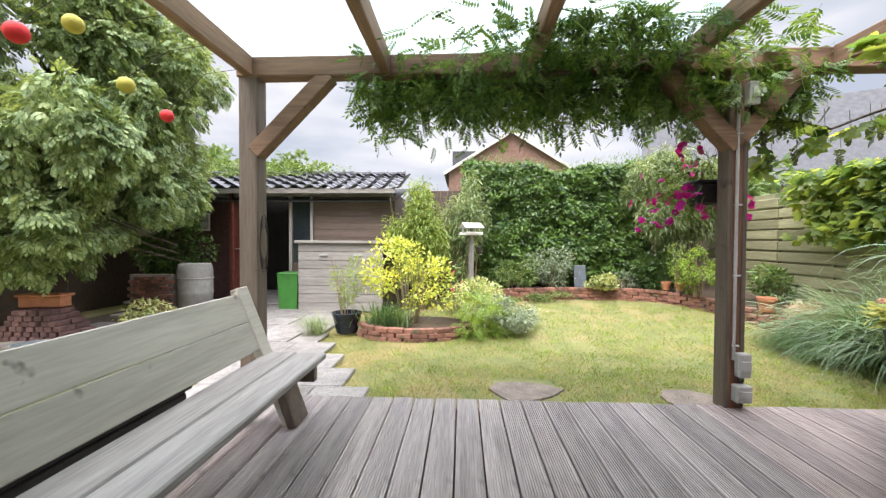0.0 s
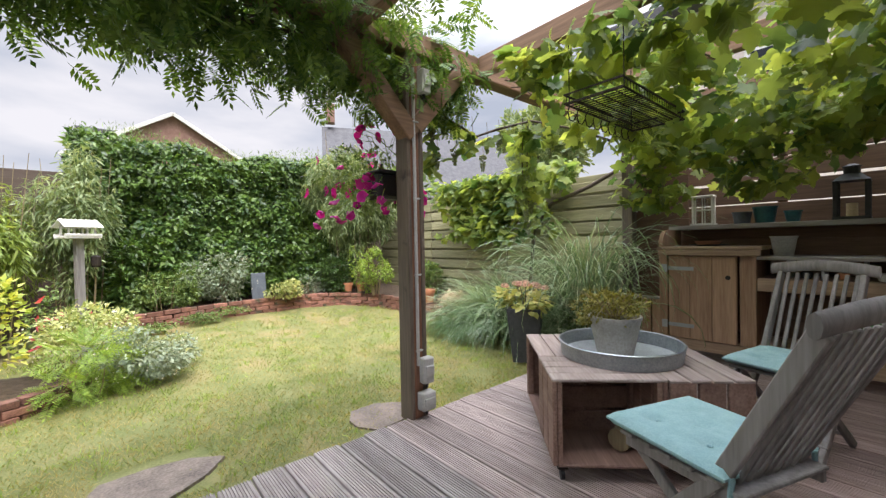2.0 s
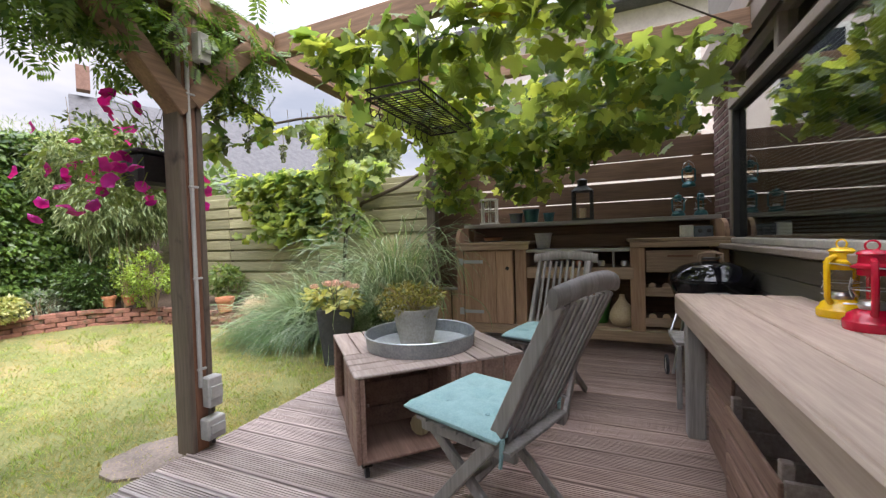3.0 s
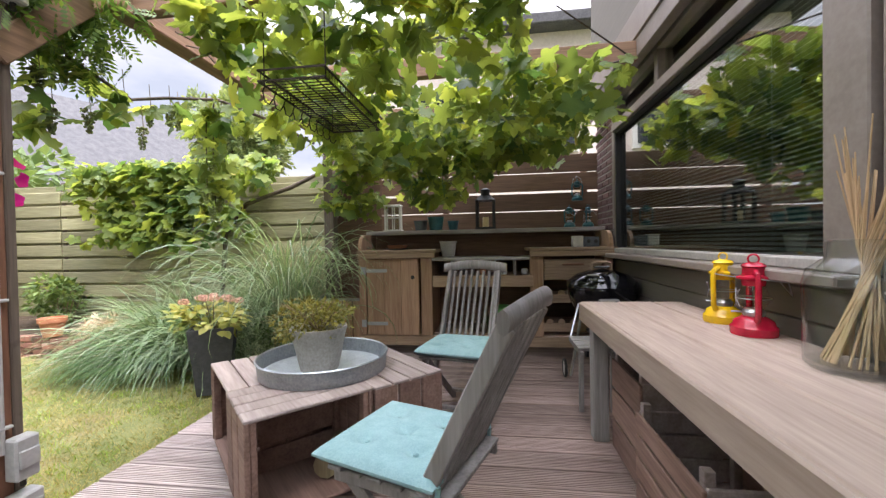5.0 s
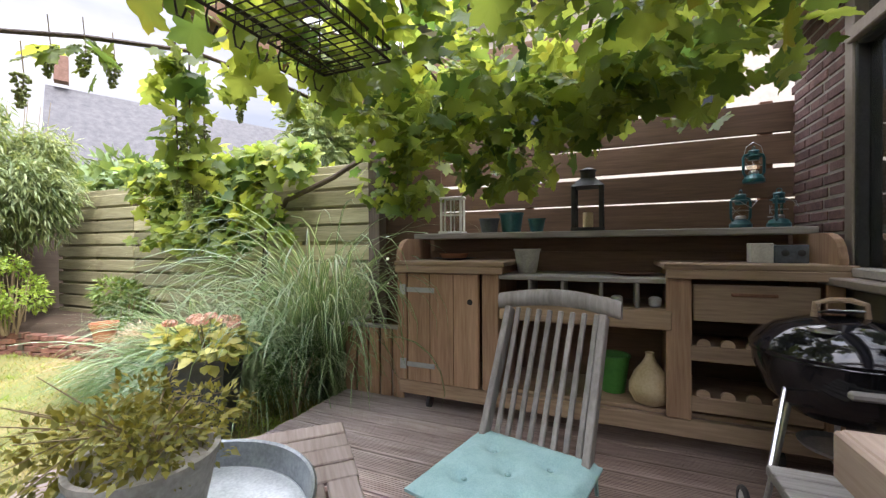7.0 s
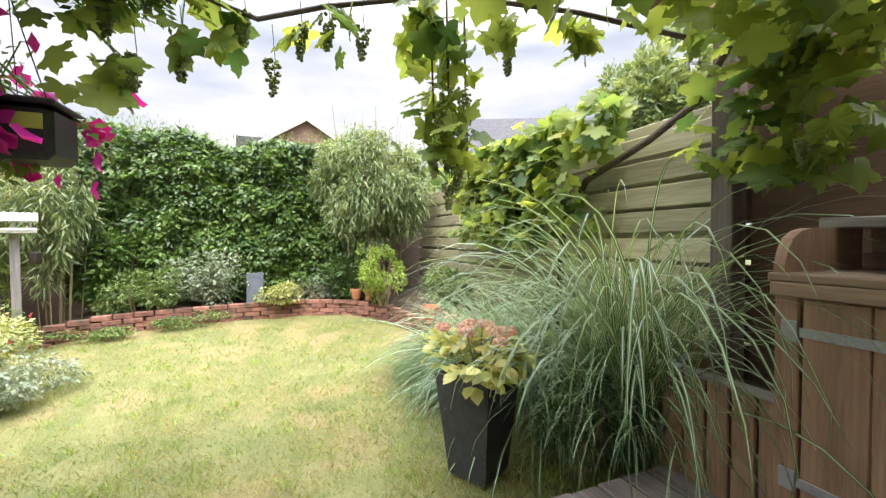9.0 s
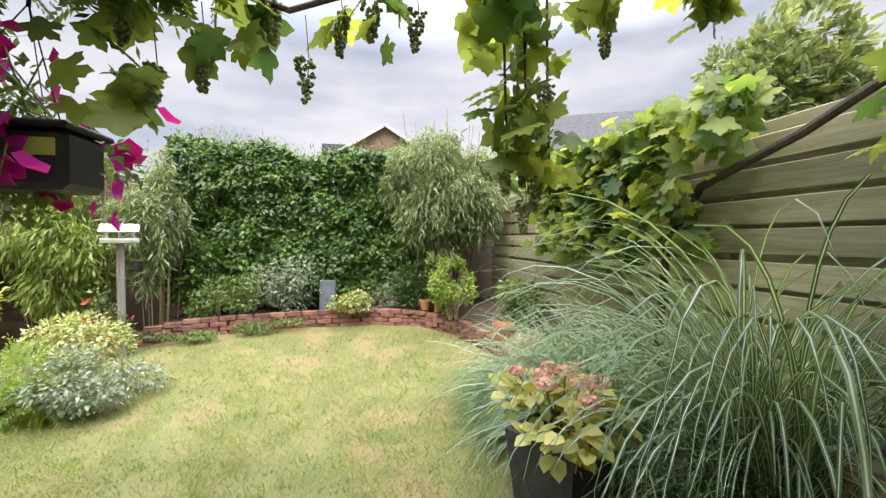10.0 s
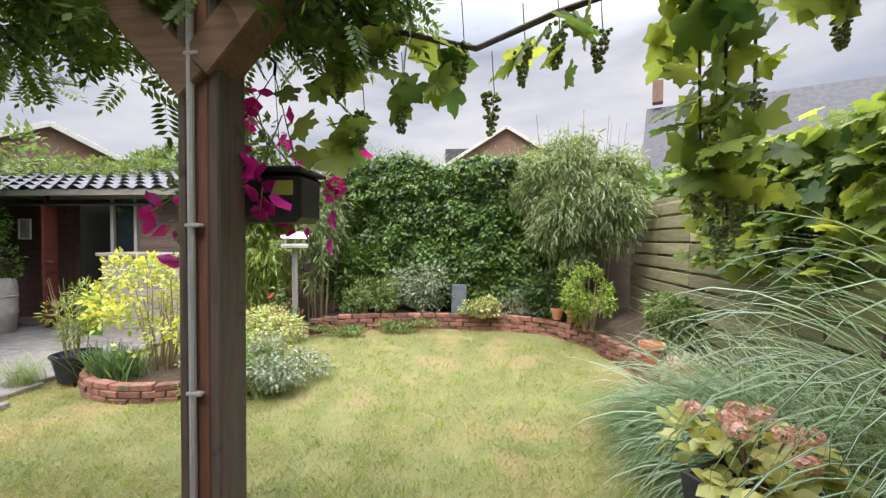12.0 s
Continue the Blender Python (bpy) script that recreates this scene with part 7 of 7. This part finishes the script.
sm_ = mesh_of("brick", cbox((0, 0, 0), (0.2, 0.1, 0.065), 0.007), M["brick_d"])
for c in range(6):
    for i in range(9 - c):
        for j in range(2):
            piece("brick", sm_, pile, (-0.6 + 0.12 * i + 0.05 * c + rng.normal(0, 0.008), -0.1 + 0.215 * j + rng.normal(0, 0.008), 0.034 + 0.068 * c), math.pi / 2 + rng.normal(0, 0.05))
tp = thing("terracotta_trough", (-5.55, 4.95, 0.27), 8, "long terracotta-coloured trough planter on the brick stack", "planter")
part("trough", [cbox((0, 0, 0.075), (0.54, 0.17, 0.15), 0.015), cbox((0, 0, 0.16), (0.60, 0.21, 0.035), 0.01)], "terra", tp)
pail("old_bucket", (-4.3, 3.7, GZ), 0.11, 0.15, 0.28, "zinc", "old zinc bucket near the bricks", "bucket")
shrub("dry_weeds", (-4.7, 5.6, GZ), (0.5, 0.4, 0.2), 500, LF, 0.07, "variegated", "straggly pale weeds below the tree", k=10, stems=8)

tree = thing("cypress_tree", (-5.9, 5.3, GZ), 0, "large drooping cypress tree with pale-tipped sprays", "tree")
part("trunk", tube([(0, 0, 0), (0.1, 0.05, 1.2), (0.05, 0.0, 2.6), (0.2, 0.1, 5.0)], [0.17, 0.14, 0.11, 0.04], 10), "bark", tree, smooth=True)
for k in range(26):
    z, g = rng.uniform(1.0, 4.6), rng.uniform(-1.7, 1.5)
    L = 1.9 - 0.2 * z
    part("limb", tube([(0.08, 0, z), (0.5 * L * math.cos(g), 0.5 * L * math.sin(g), z + 0.2), (L * math.cos(g), L * math.sin(g), z - 0.1)], [0.035, 0.022, 0.008], 5), "bark", tree)
n = 30000
P, O = lumps((2.0, 2.2, 2.75), n, 95, 0.19, 0.6)
P = P + (0.3, 0, 3.35)
P2, O2 = lumps((0.95, 1.25, 0.62), 4200, 26, 0.27, 0.5)
P, O = np.concatenate([P, P2 + (0.6, -0.45, 1.72)]), np.concatenate([O, O2])
P[:, 0] = np.maximum(P[:, 0], -1.2)
keep = ~((P[:, 2] < 0.72) | ((P[:, 1] > 0.4) & (P[:, 2] < 1.3 + 0.35 * P[:, 1])) | ((P[:, 0] > 1.1) & (P[:, 2] < 0.95)))
P, O = P[keep], O[keep]
scatter("crown", spray_leaf(), P, O * 0.75 + rng.normal(0, 0.35, P.shape) - (0, 0, 0.8), rng.uniform(0.13, 0.25, len(P)), "cedar", tree, 0.9)
iv = thing("ivy", (-5.6, 7.35, 0.3), 0, "dark green ivy climbing by the shed and over its roof", "climber")
n = 5200
P, O = lumps((0.85, 0.4, 1.05), n, 30, 0.3)
scatter("foliage", LF, P + (-0.05, 0, 0.95), O + rng.normal(0, 0.5, (n, 3)) - (0, 0.4, 0.4), rng.uniform(0.05, 0.10, n), "hedge", iv)
n = 3600
P, O = lumps((2.4, 0.5, 0.34), n, 40, 0.3)
scatter("roof_foliage", LF, P + (0.4, 1.55, 2.45), O + rng.normal(0, 0.5, (n, 3)), rng.uniform(0.06, 0.11, n), "shrub", iv)
part("stem", tube([(0, 0.2, -0.4), (0.1, 0.2, 0.8), (0.0, 0.3, 1.8)], [0.03, 0.02, 0.01], 6), "bark", iv)
for k, (x, y, z, r, m_) in enumerate(((-2.2, 1.86, 2.22, 0.052, "ball_red"), (-2.2, 2.5, 2.21, 0.052, "ball_yel"), (-2.2, 2.86, 2.12, 0.046, "ball_red"), (-2.2, 2.15, 2.42, 0.052, "ball_yel"), (-2.2, 1.95, 2.5, 0.052, "ball_grey"))):
    lt = thing("paper_lantern", (x, y, z), 0, {"ball_red": "round red paper garland lantern", "ball_yel": "round olive-yellow paper garland lantern", "ball_grey": "round lilac-grey paper garland lantern"}[m_], "lantern", "garland lanterns")
    g8 = np.linspace(0.08, math.pi - 0.08, 12)
    part("shade", lathe([(r * math.sin(a) * (1 + 0.02 * (i % 2)), -r * math.cos(a)) for i, a in enumerate(g8)], n=20), m_, lt, smooth=True)
    part("cord", tube([(0, 0, r * 0.9), (0.3, 0.0, 2.43 - z), (0.62, 0.0, 2.47 - z)], 0.002, 4), "iron", lt)

# ---- beyond the garden ----
def far_house(at, rz, w, d, h, ridge, wall, label, gable=True, chimney=None):
    t = thing("house", at, rz, label, "house")
    V = [(-w / 2, -d / 2, 0), (w / 2, -d / 2, 0), (w / 2, d / 2, 0), (-w / 2, d / 2, 0), (-w / 2, -d / 2, h), (w / 2, -d / 2, h), (w / 2, d / 2, h), (-w / 2, d / 2, h), (0, -d / 2, ridge), (0, d / 2, ridge)]
    part("wall", (V, [(0, 1, 5, 8, 4), (1, 2, 6, 5), (2, 3, 7, 9, 6), (3, 0, 4, 7)]), wall, t)
    for s in (-1, 1):
        n_ = np.array((s * w / 2, 0, h)) - np.array((0, 0, ridge))
        e = np.array((0, 0, ridge)) + n_ * 1.08
        part("roof", bar((0, 0, ridge + 0.1), tuple(e + (0, 0, 0.1)), d + 0.5, 0.16, 0.02), "farroof", t)
        part("verge", bar((0, -d / 2 - 0.36, ridge + 0.06), tuple(e + (0, -d / 2 - 0.36, 0.06)), 0.12, 0.26, 0.01), "white", t)
    for x in (-w * 0.2, w * 0.2):
        wi = part("window", cbox((x, -d / 2 - 0.02, h * 0.72), (1.3, 0.08, 1.2)), "white", t)
        part("pane", cbox((x, -d / 2 - 0.07, h * 0.72), (1.1, 0.03, 1.0)), "darkglass", wi)
    if chimney:
        part("chimney", cbox(chimney, (0.8, 0.7, 1.6)), "farbrick", t)
    return t


fh = far_house((4.49, 41.0, -0.2), 0, 11.4, 9.4, 7.75, 11.3, "farbrick", "brick house with a white-edged gable beyond the hedge")
part("dormer", cbox((-4.3, -2.2, 9.2), (2.2, 3.0, 1.3)), "farroof", fh)
far_house((-21.0, 21.0, -0.2), 50, 9, 8, 4.6, 6.9, "farbrick", "low brick house far behind the shed")
far_house((23.05, 30.1, -0.2), 66, 12.5, 17, 5.2, 11.6, "farbrick", "grey-roofed house with a chimney beyond the fence", chimney=(-0.3, 8.0, 12.8))
nh = thing("house", (12.2, 1.2, -0.2), 0, "pale rendered neighbouring house beyond the board fence", "house")
part("wall", cbox((0, 0, 3.0), (5, 7, 6.0)), "render", nh)
part("roof", cbox((0, 0, 6.1), (5.8, 7.8, 0.25), 0.03), "farroof", nh)
for y in (-1.6, 0.9):
    wi = part("window", cbox((-2.52, y, 4.1), (0.1, 1.1, 1.6)), "white", nh)
    part("pane", cbox((-2.585, y, 4.1), (0.03, 0.9, 1.4)), "darkglass", wi)


def far_tree(at, r, h, n, label, leaf=None, mat="fartree", size=0.4):
    t = thing("tree", at, 0, label, "tree")
    part("trunk", tube([(0, 0, 0), (0.1, 0, h * 0.5), (0, 0.1, h * 0.9)], [0.16, 0.12, 0.04], 8), "bark", t)
    P, O = lumps(r, n, 34, 0.3, 0.4)
    scatter("crown", leaf or LF, P + (0, 0, h - r[2] * 0.75), O + rng.normal(0, 0.5, (n, 3)), rng.uniform(0.5, 1.0, n) * size, mat, t)


far_tree((-9.0, 21.0, -0.2), (1.7, 1.5, 1.6), 5.8, 2200, "far rounded green tree behind the shed")
far_tree((-12.5, 19.0, -0.2), (2.4, 2.0, 2.2), 5.6, 2600, "far broad green tree behind the shed")
far_tree((-16.0, 14.0, -0.2), (3.0, 3.0, 3.0), 6.5, 2600, "far broad green tree behind the boundary wall")
far_tree((10.4, 7.8, -0.2), (1.2, 1.2, 2.3), 5.2, 2600, "blue-green conifer beyond the fence", spray_leaf(), "bamboo", 0.55)
far_tree((8.0, 12.0, -0.2), (1.9, 1.6, 1.2), 3.4, 2400, "green garden tree beyond the fence")
far_tree((7.2, 6.0, -0.2), (1.0, 1.8, 0.7), 2.6, 1600, "bright green shrubbery over the fence top", LF, "bamboo2", 0.2)
